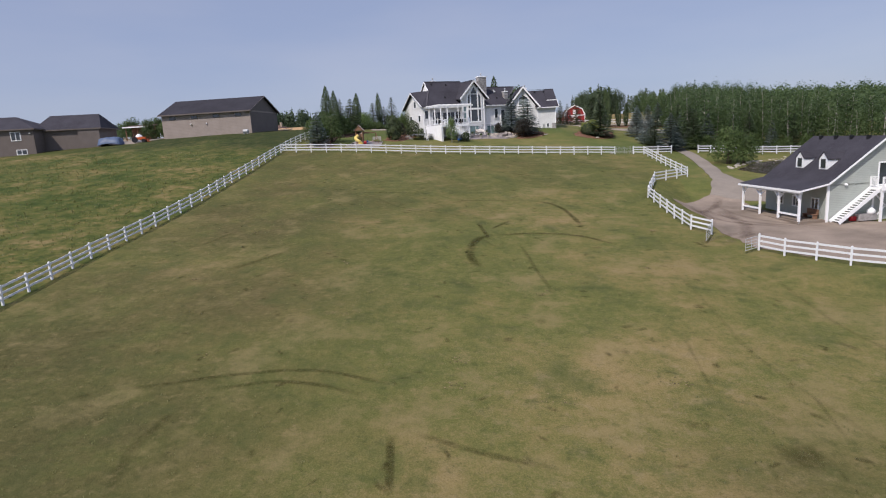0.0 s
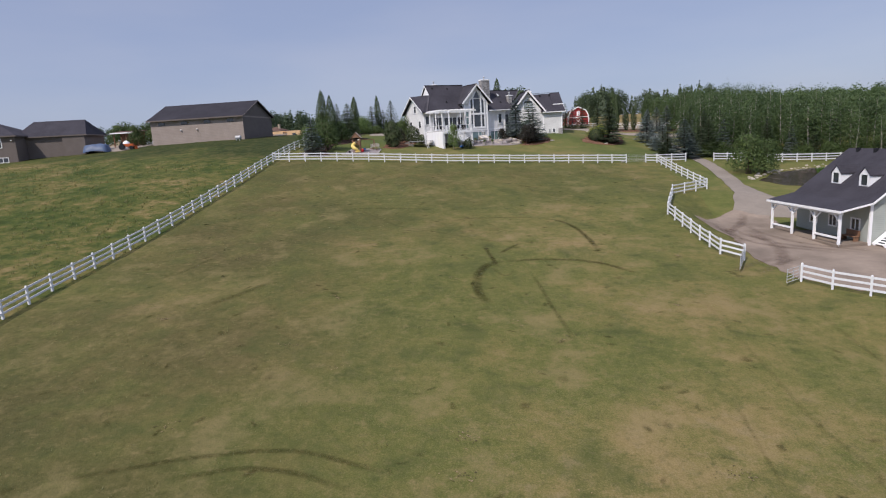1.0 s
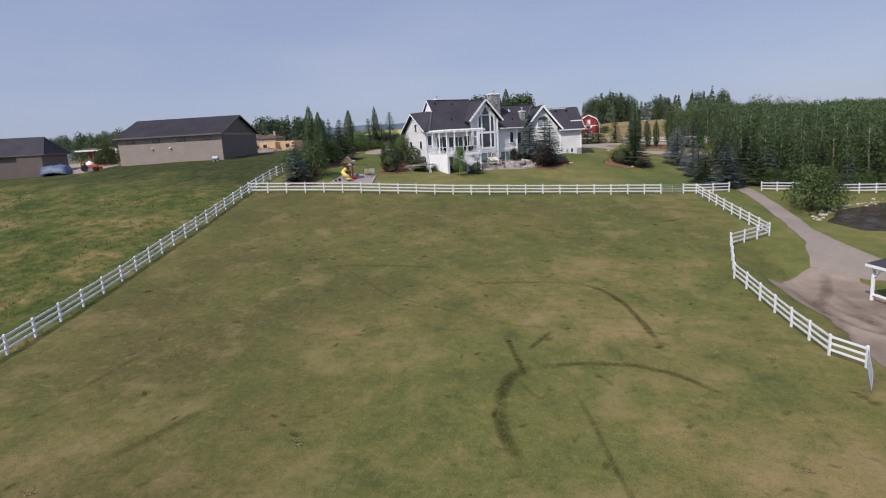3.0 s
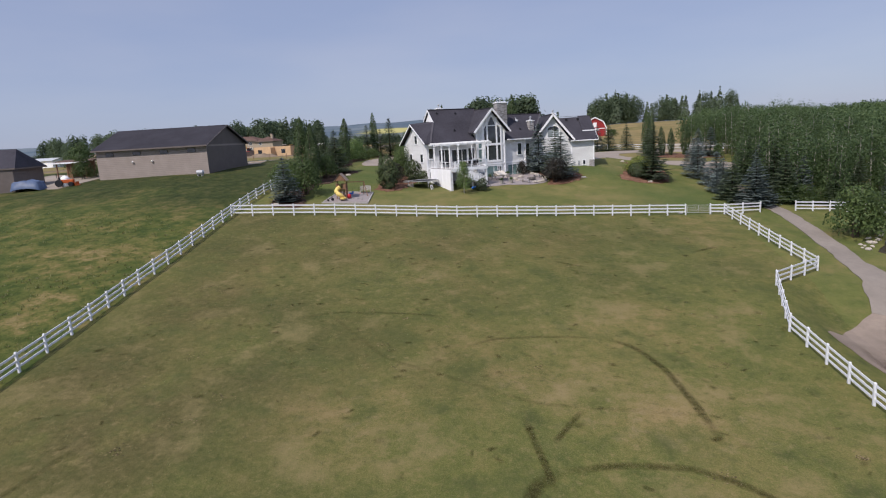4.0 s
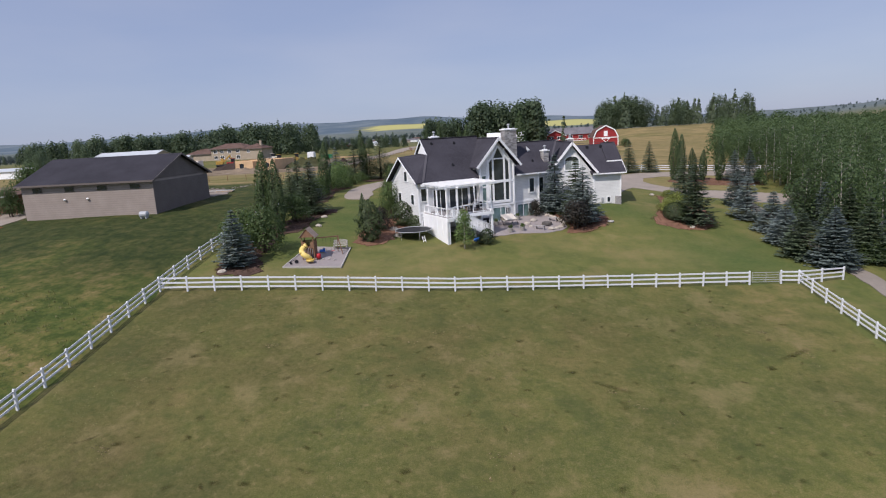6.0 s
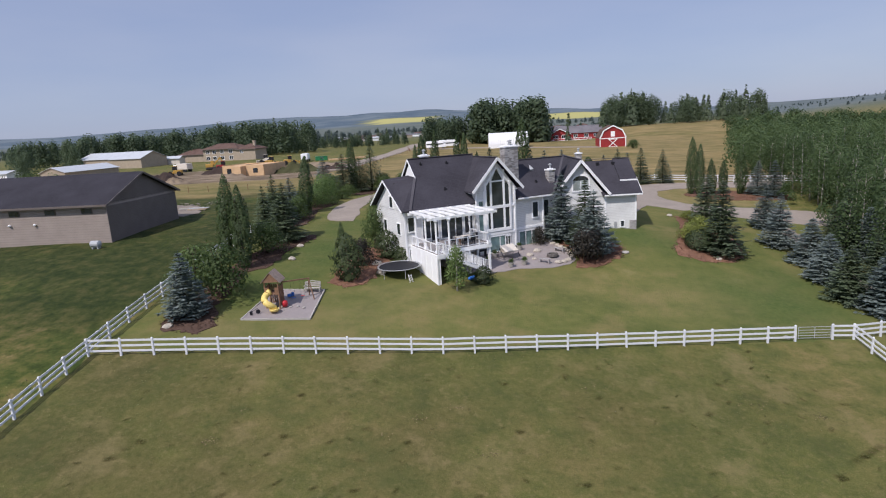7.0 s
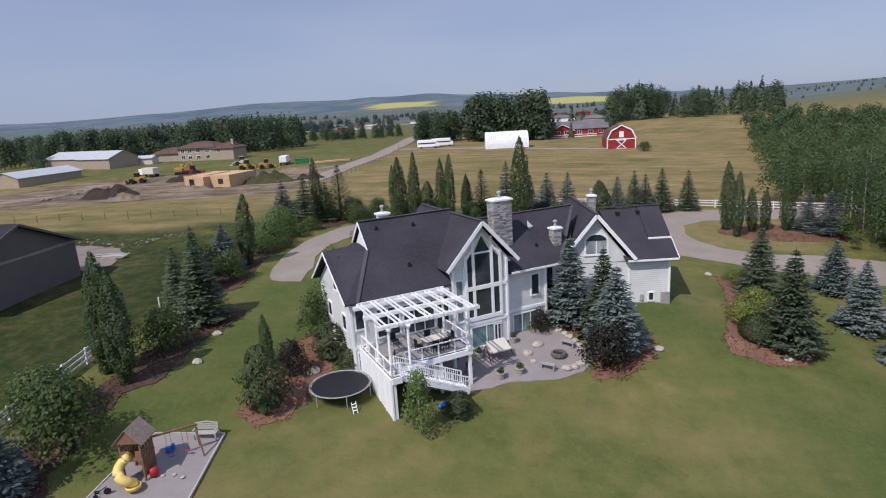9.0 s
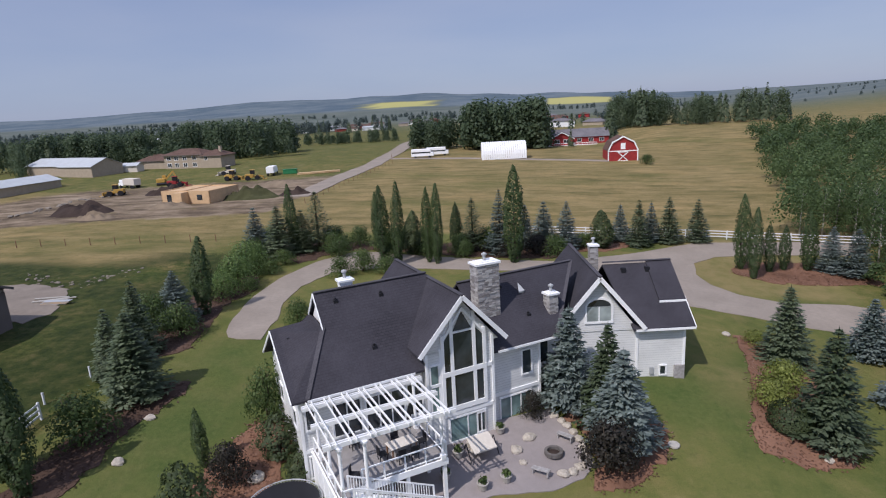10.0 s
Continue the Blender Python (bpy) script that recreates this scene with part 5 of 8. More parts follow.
bench_ob = thing("porch_bench", M_BARN @ pose(2.2, 1.6, 0.05, 0, 0, 90), "dark wooden bench on the barn porch", "bench")
part("seat", box(B(), -0.8, 0.8, -0.25, 0.25, 0.4, 0.46), WOOD, bench_ob)
part("backrest", box(B(), -0.8, 0.8, -0.3, -0.25, 0.45, 0.95), WOOD, bench_ob)
for x in (-0.7, 0.7):
    part("leg", box(B(), x - 0.05, x + 0.05, -0.22, 0.22, 0, 0.4), WOOD, bench_ob)

# ---------------------------------------------------------------- neighbours on the rise
M_SHED = pose(-50.9, 115.2, 19.25, 0, 0, 3)
shed = thing("shed", M_SHED, "long tan metal-clad shed with dark shallow gable roof", "shed")
wall_block(shed, [(-19.4, 0), (0, 0), (0, 14.6), (-19.4, 14.6)], -1.2, 4.55, TAN_METAL)
# The right end gets darker taupe: its shade is put into the colour.
for u in (-19.4, -0.3):
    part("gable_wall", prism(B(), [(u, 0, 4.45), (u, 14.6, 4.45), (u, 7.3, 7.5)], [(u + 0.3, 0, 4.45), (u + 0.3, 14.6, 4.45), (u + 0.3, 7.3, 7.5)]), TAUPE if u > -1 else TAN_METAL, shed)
part("end_cladding", box(B(), 0.0, 0.05, 0.0, 14.6, -1.2, 4.2), TAUPE, shed, "end wall with its shade painted in darker taupe")
roof_plane(shed, [(-19.9, -0.6, 4.47), (0.5, -0.6, 4.47), (0.5, 7.3, 7.75), (-19.9, 7.3, 7.75)], None, SHED_ROOF)
roof_plane(shed, [(-19.9, 7.3, 7.75), (0.5, 7.3, 7.75), (0.5, 15.2, 4.47), (-19.9, 15.2, 4.47)], None, SHED_ROOF)
for a_, b_ in (((-19.9, -0.63, 4.37), (0.5, -0.63, 4.37)), ((0.53, -0.6, 4.35), (0.53, 7.3, 7.63)), ((0.53, 7.3, 7.63), (0.53, 15.2, 4.35))):
    board(shed, a_, b_, 0.06, 0.24, material=TAUPE)
for k in range(4):
    u = -17.6 + k * 4.8
    vent_ = part("window", box(B(), u - 0.06, u + 1.36, -0.08, 0.0, 3.4, 4.05), TAUPE, shed, "dark high window")
    part("pane", box(B(), u, u + 1.3, -0.1, -0.08, 3.45, 4.0), GLASS, vent_)
for u in (-13.0, -9.6):
    part("wall_lamp", lathe(B(), [(0.1, -0.1), (0.2, 0.05), (0.05, 0.18)], 10, (u, -0.14, 2.3)), WHITE, shed, "white round wall lamp")
part("corner_board", box(B(), -0.12, 0.06, -0.06, 0.02, -1.0, 4.1), TAN_METAL, shed)
single("propane_tank", tube(box(box(B(), -0.4, -0.25, -0.25, 0.25, 0, 0.3), 0.25, 0.4, -0.25, 0.25, 0, 0.3), [(-0.62, 0, 0.55), (-0.48, 0, 0.55), (0.48, 0, 0.55), (0.62, 0, 0.55)], [0.15, 0.4, 0.4, 0.15], 12), STEEL, pose(-50.9, 112.6, land(-50.9, 112.6), 0, 0, 3), "pale grey propane tank at the shed corner", "tank")


def hip_house(name, m, w, d, h, rise, over, wall_mat, roof_mat, label, category="house", hip=None):
    """A box with a hipped roof; returns it for more parts."""
    root = thing(name, m, label, category)
    wall_block(root, [(0, 0), (w, 0), (w, d), (0, d)], -1.5, h, wall_mat)
    a0, b0, c0, d0 = (-over, -over, h), (w + over, -over, h), (w + over, d + over, h), (-over, d + over, h)
    k = min(w, d) / 2 if hip is None else hip
    p, q = ((k, d / 2, h + rise), (w - k, d / 2, h + rise)) if w >= d else ((w / 2, k, h + rise), (w / 2, d - k, h + rise))
    faces = ([a0, b0, q, p], [c0, d0, p, q], [d0, a0, p], [b0, c0, q]) if w >= d else ([a0, b0, p], [b0, c0, q, p], [c0, d0, q], [d0, a0, p, q])
    for f in faces:
        roof_plane(root, f, None, roof_mat)
    for s, e in ((a0, b0), (b0, c0), (c0, d0), (d0, a0)):
        board(root, (s[0], s[1], h - 0.12), (e[0], e[1], h - 0.12), 0.06, 0.22, material=TAUPE)
    return root


nb = hip_house("neighbour_house", pose(-101.5, 96.4, 16.9, 0, 0, 18), 13.6, 10, 5.2, 2.6, 0.5, TAUPE, ROOF, "taupe two-storey house with dark hipped roof")
window(nb, 9.6, 0, 3.1, 1.6, 1.5, 2)
window(nb, 10.2, 0, 0.4, 1.7, 0.8, 2)
window(nb, 4.0, 0, 3.1, 1.6, 1.5, 2)
part("wall_lamp", lathe(B(), [(0.1, 0), (0.18, 0.1), (0.05, 0.2)], 8, (13.0, -0.1, 4.2)), WHITE, nb)
nbg = hip_house("neighbour_garage", pose(-91.2, 103.8, 17.6, 0, 0, 18), 12.0, 9.0, 4.2, 3.0, 0.5, TAUPE, ROOF, "taupe garage wing with dark hipped roof", "garage", 1.3)
wall_block(nbg, [(8.0, -0.35), (12.0, -0.35), (12.0, 0), (8.0, 0)], -1.5, 4.1, TAUPE)
tractor = thing("tractor", at_ground(-72.8, 109.6, 20), "small orange compact tractor parked on gravel", "tractor")
part("body", box(box(B(), -0.4, 1.3, -0.35, 0.35, 0.55, 1.1), -0.9, -0.3, -0.5, 0.5, 0.5, 1.0), ORANGE, tractor, bevel=0.05)
part("seat", box(box(B(), -0.75, -0.35, -0.25, 0.25, 1.0, 1.12), -0.85, -0.75, -0.25, 0.25, 1.0, 1.5), BLACK, tractor)
part("roll_bar", tube(tube(B(), [(-0.9, -0.45, 0.9), (-0.95, -0.45, 2.1)], [0.04, 0.04], 6), [(-0.9, 0.45, 0.9), (-0.95, 0.45, 2.1), (-0.95, -0.45, 2.1)], [0.04, 0.04, 0.04], 6), BLACK, tractor)
part("bucket", box(box(B(), 1.7, 2.2, -0.8, 0.8, 0.1, 0.16), 1.65, 1.72, -0.8, 0.8, 0.1, 0.7), ORANGE, tractor)
for x, r in ((-0.7, 0.55), (1.0, 0.36)):
    for y in (-0.62, 0.62):
        part("wheel", tube(B(), [(x, y - 0.14, r), (x, y + 0.14, r)], [r, r], 14), BLACK, tractor)
suv = thing("trailer", at_ground(-80.2, 109.0, 25), "low dark blue utility trailer on gravel", "trailer")
part("bed", box(box(B(), -1.6, 1.6, -0.8, 0.8, 0.45, 0.55), -1.6, 1.6, -0.8, -0.75, 0.55, 1.3), STEEL, suv)
for y in (-0.9, 0.9):
    part("wheel", tube(B(), [(0, y - 0.1, 0.35), (0, y + 0.1, 0.35)], [0.35, 0.35], 12), BLACK, suv)
pallets = thing("lumber_stack", at_ground(-53.0, 136.6, 8) @ Matrix.Diagonal((0.7, 0.7, 0.7, 1)), "stack of pale boards on the gravel apron", "lumber")
for k in range(5):
    part("plank", box(B(), -2.2 + 0.1 * k, 2.0 + 0.15 * k, -0.5, 0.5, 0.1 + k * 0.09, 0.17 + k * 0.09), PLYWOOD if k % 2 else STEEL, pallets)

# Clutter on the gravel between the neighbour's garage and the shed.
lean_to = thing("lean_to", at_ground(-80.4, 121.1, 8), "open brown pole shelter with a pale roof edge", "shelter")
for x in (-2.6, 0.0, 2.6):
    for y in (-1.4, 1.4):
        part("post", box(B(), x - 0.09, x + 0.09, y - 0.09, y + 0.09, -0.2, 2.8 + 0.25 * (y > 0)), WOOD, lean_to)
part("roof_panel", plate(B(), [(-3.1, -1.9, 2.95), (3.1, -1.9, 2.95), (3.1, 1.9, 3.4), (-3.1, 1.9, 3.4)], 0.12), ROOF_BROWN, lean_to)
part("fascia", box(B(), -3.1, 3.1, -1.96, -1.9, 2.75, 3.0), WHITE, lean_to)
part("back_wall", box(B(), -2.7, 2.7, 1.4, 1.48, 0, 2.9), WOOD, lean_to)
tarp = B()
bmesh.ops.create_grid(tarp, x_segments=14, y_segments=10, size=1)
for v in tarp.verts:
    a, b = v.co.x, v.co.y
    edge = max(abs(a), abs(b))
    v.co = Vector((a * 2.2, b * 1.2, (1.25 if edge < 0.9 else 0.05) * (1 + 0.25 * noise.noise((a * 2, b * 2, 4))) + 0.35 * max(0, 1 - a * a)))
single("covered_trailer", tarp, TARP, at_ground(-77.7, 107.6, 15), "low trailer under a dull blue tarpaulin", "trailer", smooth_faces=True)
single("water_tank", lathe(B(), [(0.62, 0), (0.66, 0.1), (0.66, 1.25), (0.5, 1.5), (0.2, 1.6), (0.2, 1.7), (0.05, 1.72)], 16), WHITE, at_ground(-73.0, 109.9), "white upright water tank on the gravel", "tank", smooth_faces=True)

# ---------------------------------------------------------------- trees and shrubs
RNG = np.random.default_rng(7)


def leaf_quads(centres, normals, size, stretch=1.0, rng=RNG):
    """Leaves of about the given size at the centres, tilted round the normals."""
    n = len(centres)
    nrm = normals + rng.normal(0, 0.32, (n, 3))
    nrm /= np.linalg.norm(nrm, axis=1, keepdims=True) + 1e-9
    s = np.cross(nrm, rng.normal(0, 1, (n, 3)))
    s /= np.linalg.norm(s, axis=1, keepdims=True) + 1e-9
    t = np.cross(nrm, s)
    k = (size * rng.uniform(0.6, 1.35, n))[:, None]
    s, t = s * k * stretch / 2, t * k / 2
    return np.stack([centres - s, centres - t * 0.9, centres + s, centres + t * 0.9], 1)


def conifer_parts(h, r, seed, droop=0.25, dense=1.0, bare=0.03):
    """A trunk and layered boughs made of small needle sprays."""
    rng = np.random.default_rng(seed)
    out = []
    levels = int(h / 0.24)
    for k in range(levels):
        f = (k + rng.uniform(0, 0.8)) / levels
        z = h * (bare + (0.985 - bare) * f)
        reach = r * (1 - f) ** 0.78 * rng.uniform(0.78, 1.08) * (0.88 + 0.12 * min(1, f * 10)) + 0.05
        boughs = max(6, int((12 - 5 * f) * dense))
        for b in range(boughs):
            ang = b * math.tau / boughs + k * 2.4 + rng.normal(0, 0.22)
            long = reach * rng.uniform(0.78, 1.1)
            m = max(5, int(long / 0.085 * dense))
            s = (np.arange(m) + rng.uniform(0.2, 0.9, m)) / m
            s = s**0.8
            rad = long * s
            rise = -droop * rad + 0.24 * long * s**2.2 + rng.normal(0, 0.025, m)
            side = rng.normal(0, 0.10 + 0.12 * (1 - s), m) * min(long, 1.5)
            d = np.array([math.cos(ang), math.sin(ang)])
            e = np.array([-d[1], d[0]])
            c = np.c_[d[0] * rad + e[0] * side, d[1] * rad + e[1] * side, z + rise]
            dirs = np.c_[np.full(m, d[0]) + e[0] * np.sign(side) * 0.7, np.full(m, d[1]) + e[1] * np.sign(side) * 0.7, np.full(m, -0.12)]
            dirs += rng.normal(0, 0.2, (m, 3))
            dirs /= np.linalg.norm(dirs, axis=1, keepdims=True)
            across = np.cross(dirs, np.array([0, 0, 1.0])) + rng.normal(0, 0.3, (m, 3))
            ln = (0.22 + 0.12 * rng.random(m))[:, None] * (0.75 + 0.35 * min(1.3, r / 2))
            wd = ln * 0.24
            out.append(np.stack([c - dirs * ln * 0.5, c + across * wd, c + dirs * ln * 0.6, c - across * wd], 1))
    tip = np.array([[[0, -0.06, h * 0.93], [0.06, 0, h * 0.93], [0, 0.06, h * 0.93], [0, 0, h * 1.03]]])
    out.append(tip)
    trunk = tube(B(), [(0, 0, -0.3), (0, 0, h * 0.5), (0, 0, h * 0.97)], [0.018 * h + 0.03, 0.01 * h + 0.02, 0.01], 7)
    return np.concatenate(out), trunk


def far_clump(seed, h, r, n, leaf, lobes=9, low_z=0.34, spread=0.46):
    """A leafy crown of several rounded lobes, each a shell of leaves; leaves and their normals."""
    g_ = np.random.default_rng(seed)
    per = n // lobes
    out, normals = [], []
    for j in range(lobes):
        a = j * 2.4 + seed
        low = j / lobes
        ring = r * (0.62 - 0.5 * low) * g_.uniform(0.8, 1.15)
        c = np.array([math.cos(a) * ring, math.sin(a) * ring, h * (low_z + spread * low + g_.uniform(-0.05, 0.05))])
        size = np.array([r * 0.5, r * 0.5, h * 0.17]) * g_.uniform(0.75, 1.2)
        k = np.arange(per) + 0.5
        z = 1 - 1.6 * k / per
        q = k * 2.39996 + g_.uniform(0, 6)
        d = np.c_[np.sqrt(1 - z * z) * np.cos(q), np.sqrt(1 - z * z) * np.sin(q), z] + g_.normal(0, 0.12, (per, 3))
        reach = 1 + 0.2 * np.sin(d[:, 0] * 5 + j) * np.sin(d[:, 1] * 5 + d[:, 2] * 4) + g_.normal(0, 0.05, per)
        P = leaf_quads(c + d * size * reach[:, None], d + [0, 0, 0.25], leaf, 1.2, g_)
        flat = np.cross(P[:, 1] - P[:, 0], P[:, 3] - P[:, 0])
        P = np.where(((flat * d).sum(1) < 0)[:, None, None], P[:, ::-1], P)
        out.append(P)
        normals.append(soft_normals(P, d + [0, 0, 0.15], 0.35))
    return np.concatenate(out), np.concatenate(normals)


def spindle(seed, h, r, n, leaf, base=0.02, belly=0.38, tip=1.0, flutes=0.1, depth=0.3):
    """A dense narrow crown: leaves on and just inside a fluted, tapering shell; leaves and their normals."""
    g_ = np.random.default_rng(seed)
    f = g_.random(3 * n)
    width = np.where(f < belly, np.sin(0.5 * math.pi * (0.25 + 0.75 * f / belly)), np.cos(0.5 * math.pi * np.clip((f - belly) / (1 - belly), 0, 1)) ** tip)
    keep = g_.random(3 * n) < width + 0.06
    f, width = f[keep][:n], width[keep][:n]
    m = len(f)
    ang = g_.uniform(0, math.tau, m)
    lump = 1 + flutes * np.sin(ang * 5 + seed + f * 3) + flutes * np.sin(ang * 3 - f * 17 + seed) + 0.6 * flutes * np.sin(ang * 9 + f * 31)
    rad = r * width * lump * (1 - depth * g_.random(m) ** 2.2) + 0.03
    sway = 0.02 * h * np.sin(f * 3 + seed)
    c = np.c_[np.cos(ang) * rad + sway, np.sin(ang) * rad, h * (base + (1 - base) * f) + g_.normal(0, 0.05, m)]
    out = np.c_[np.cos(ang), np.sin(ang), 0.25 + 0.5 * f]
    P = leaf_quads(c, out, leaf, 1.5, g_)
    flat = np.cross(P[:, 1] - P[:, 0], P[:, 3] - P[:, 0])
    P = np.where(((flat * out).sum(1) < 0)[:, None, None], P[:, ::-1], P)
    return P, soft_normals(P, out + 0.35 * np.c_[np.cos(ang * 5 + seed), np.sin(ang * 5 + seed), np.sin(f * 40 + ang * 3)], 0.35)


def stems(h, r, seed, count=1, thick=0.016):
    """Bare tapered stems that carry a crown."""
    g_ = np.random.default_rng(seed)
    bm = B()
    for _ in range(count):
        o, lean = g_.normal(0, 0.1 * r if count > 1 else 0, 2), g_.normal(0, 0.2 * r if count > 1 else 0.02 * h, 2)
        tube(bm, [(o[0], o[1], -0.3), (o[0] + lean[0] * 0.4, o[1] + lean[1] * 0.4, h * 0.4), (o[0] + lean[0], o[1] + lean[1], h * 0.85)], [thick * h + 0.02, thick * h * 0.6 + 0.01, 0.012], 6)
    return bm


KINDS = {}


def kind_of_plant(key, name, h, r, leaf_mat, bark_mat, category, variants, build):
    made = []
    for s in range(variants):
        q, trunk = build(s)
        crown = quads("crown", q[0], leaf_mat, q[1]) if isinstance(q, tuple) else crown_mesh("crown", q, leaf_mat, h)
        made.append((crown, mesh_of("trunk", trunk, bark_mat, smooth_faces=True)))
    KINDS[key] = (name, h, r, category, made)


kind_of_plant("blue", "spruce_tree", 7, 2.1, SPRUCE_BLUE, BARK, "spruce", 3, lambda s: conifer_parts(7, 2.1, 11 + s, 0.18, 1.15))
kind_of_plant("green", "spruce_tree", 8, 2.3, SPRUCE_GREEN, BARK, "spruce", 3, lambda s: conifer_parts(8, 2.3, 31 + s, 0.32, 1.1))
kind_of_plant("pine", "pine_tree", 8.5, 2.0, SPRUCE_GREEN, BARK, "pine", 2, lambda s: conifer_parts(8.5, 2.0, 51 + s, -0.25, 0.75, 0.1))
kind_of_plant("cedar", "cedar_tree", 6, 1.3, CEDAR_LEAF, BARK, "cedar", 2, lambda s: (spindle(61 + s, 6, 1.3, 2600, 0.19, 0.02, 0.3, 0.8, 0.09), stems(6, 1.3, 61 + s)))
kind_of_plant("poplar", "columnar_poplar", 10, 1.1, POPLAR_LEAF, BARK, "poplar", 3, lambda s: (spindle(71 + s, 10, 1.15, 3600, 0.17, 0.02, 0.42, 0.75, 0.1), stems(10, 1.1, 71 + s)))
kind_of_plant("bush", "leafy_shrub", 4.5, 2.4, BUSH_LEAF, BARK, "shrub", 3, lambda s: (far_clump(91 + s, 4.5, 2.4, 2600, 0.18, 14, 0.16, 0.62), stems(4.5, 2.4, 91 + s, 4)))
kind_of_plant("bright", "leafy_shrub", 4.5, 2.4, BIRCH_LEAF, BARK, "shrub", 1, lambda s: (far_clump(95 + s, 4.5, 2.4, 3200, 0.165, 14, 0.16, 0.62), stems(4.5, 2.4, 95 + s, 4)))
kind_of_plant("juniper", "upright_juniper", 4.6, 1.4, CEDAR_LEAF, BARK, "juniper", 2, lambda s: (spindle(101 + s, 4.6, 1.4, 2600, 0.16, 0.01, 0.35, 0.55, 0.16), stems(4.6, 1.3, 101 + s, 3)))
kind_of_plant("purple", "purple_shrub", 3.8, 1.7, PURPLE_LEAF, BARK, "shrub", 2, lambda s: (far_clump(111 + s, 3.8, 1.7, 2400, 0.15, 11, 0.18, 0.6), stems(3.8, 1.6, 111 + s, 4)))
kind_of_plant("lime", "lime_shrub", 2.4, 1.7, LIME_LEAF, BARK, "shrub", 1, lambda s: (far_clump(121 + s, 2.4, 1.7, 2600, 0.13, 12, 0.22, 0.52), stems(2.4, 1.6, 121 + s, 4)))
kind_of_plant("ball", "clipped_shrub", 2.0, 1.6, CEDAR_LEAF, BARK, "shrub", 1, lambda s: (spindle(131 + s, 2.0, 1.6, 3400, 0.10, 0.0, 0.45, 0.42, 0.02, 0.08), stems(2.0, 1.5, 131 + s, 3)))
kind_of_plant("birch", "birch_tree", 5.0, 1.3, BIRCH_LEAF, PALE_BARK, "birch", 1, lambda s: (far_clump(141 + s, 5.0, 1.35, 1900, 0.15, 12, 0.2, 0.66), stems(5.0, 1.2, 141 + s, 3)))

COUNT = {}


def plant(key, x, y, h, r, label, group=""):
    name, h0, r0, category, made = KINDS[key]
    n = COUNT[key] = COUNT.get(key, -1) + 1
    crown, trunk = made[n % len(made)]
    if key in ("blue", "green"):
        r = r * 1.02  # boughs end ragged
    m = pose(x, y, land(x, y) - 0.05, 0, 0, (n * 77.7) % 360) @ Matrix.Diagonal((r / r0, r / r0, h / h0, 1))
    root = thing(name, m, label, category, group)
    for title, me in (("trunk", trunk), ("crown", crown)):
        ob = new(title, me)
        ob.parent = root
    return root


BLUE_L, GREEN_L = "silvery blue spruce with layered drooping boughs", "dark green spruce with layered boughs"
POP_L, CED_L = "narrow columnar poplar with dark leaves", "dense dark green upright cedar"
# Beyond the house, along the back drive.
for key, x, y, h, r in (
    ("blue", -41.6, 161.8, 6.8, 1.9), ("green", -37.0, 159.8, 7.4, 2.4), ("green", -34.6, 162.6, 6.4, 2.2), ("poplar", -35.8, 162, 10.2, 0.85), ("pine", -32.6, 163.6, 9.0, 2.1),
    ("poplar", -24.0, 165.3, 8.6, 0.65), ("poplar", -21.2, 158.2, 10.6, 1.0), ("poplar", -18.8, 157.4, 11.4, 0.8), ("poplar", -14.9, 158.6, 10.4, 0.75), ("poplar", -13.6, 158.2, 11.0, 0.8),
    ("cedar", -18.0, 162.6, 6.4, 1.4), ("cedar", -12.3, 166.3, 7.0, 0.9), ("pine", -9.7, 164.9, 7.9, 1.9), ("blue", -5.7, 163.7, 9.3, 1.8), ("poplar", -3.4, 159.2, 13.2, 1.3),
    ("blue", -2.3, 167.7, 6.6, 1.7), ("blue", 0.4, 167.3, 7.1, 2.0), ("blue", 3.6, 167.5, 7.1, 1.8), ("cedar", 8.7, 168.9, 5.6, 1.6), ("blue", 11.8, 173.1, 5.7, 1.5),
    ("green", 14.1, 170.3, 7.0, 1.7), ("blue", 16.2, 172.8, 6.1, 1.5), ("green", 18.7, 172.4, 7.1, 1.8), ("green", 22.9, 173.2, 6.7, 1.7),
):
    plant(key, x, y, h, r * (1.28 if key in ("blue", "green", "pine") else 1.05), {"blue": BLUE_L, "green": GREEN_L, "poplar": POP_L, "cedar": CED_L, "pine": "dark pine with an open crown"}[key], "row behind the house")
# The turning island.
for key, x, y, h, r in (("poplar", 25.3, 161.0, 9.8, 0.95), ("poplar", 25.8, 157.4, 9.0, 0.8), ("poplar", 28.5, 160.4, 6.3, 0.75), ("poplar", 30.6, 161.3, 5.9, 0.7), ("poplar", 33.4, 161.6, 7.7, 0.95), ("blue", 36.2, 161.6, 5.8, 2.2), ("blue", 38.3, 160.0, 6.2, 2.3)):
    plant(key, x, y, h, r, BLUE_L if key == "blue" else POP_L, "trees on the turning island")
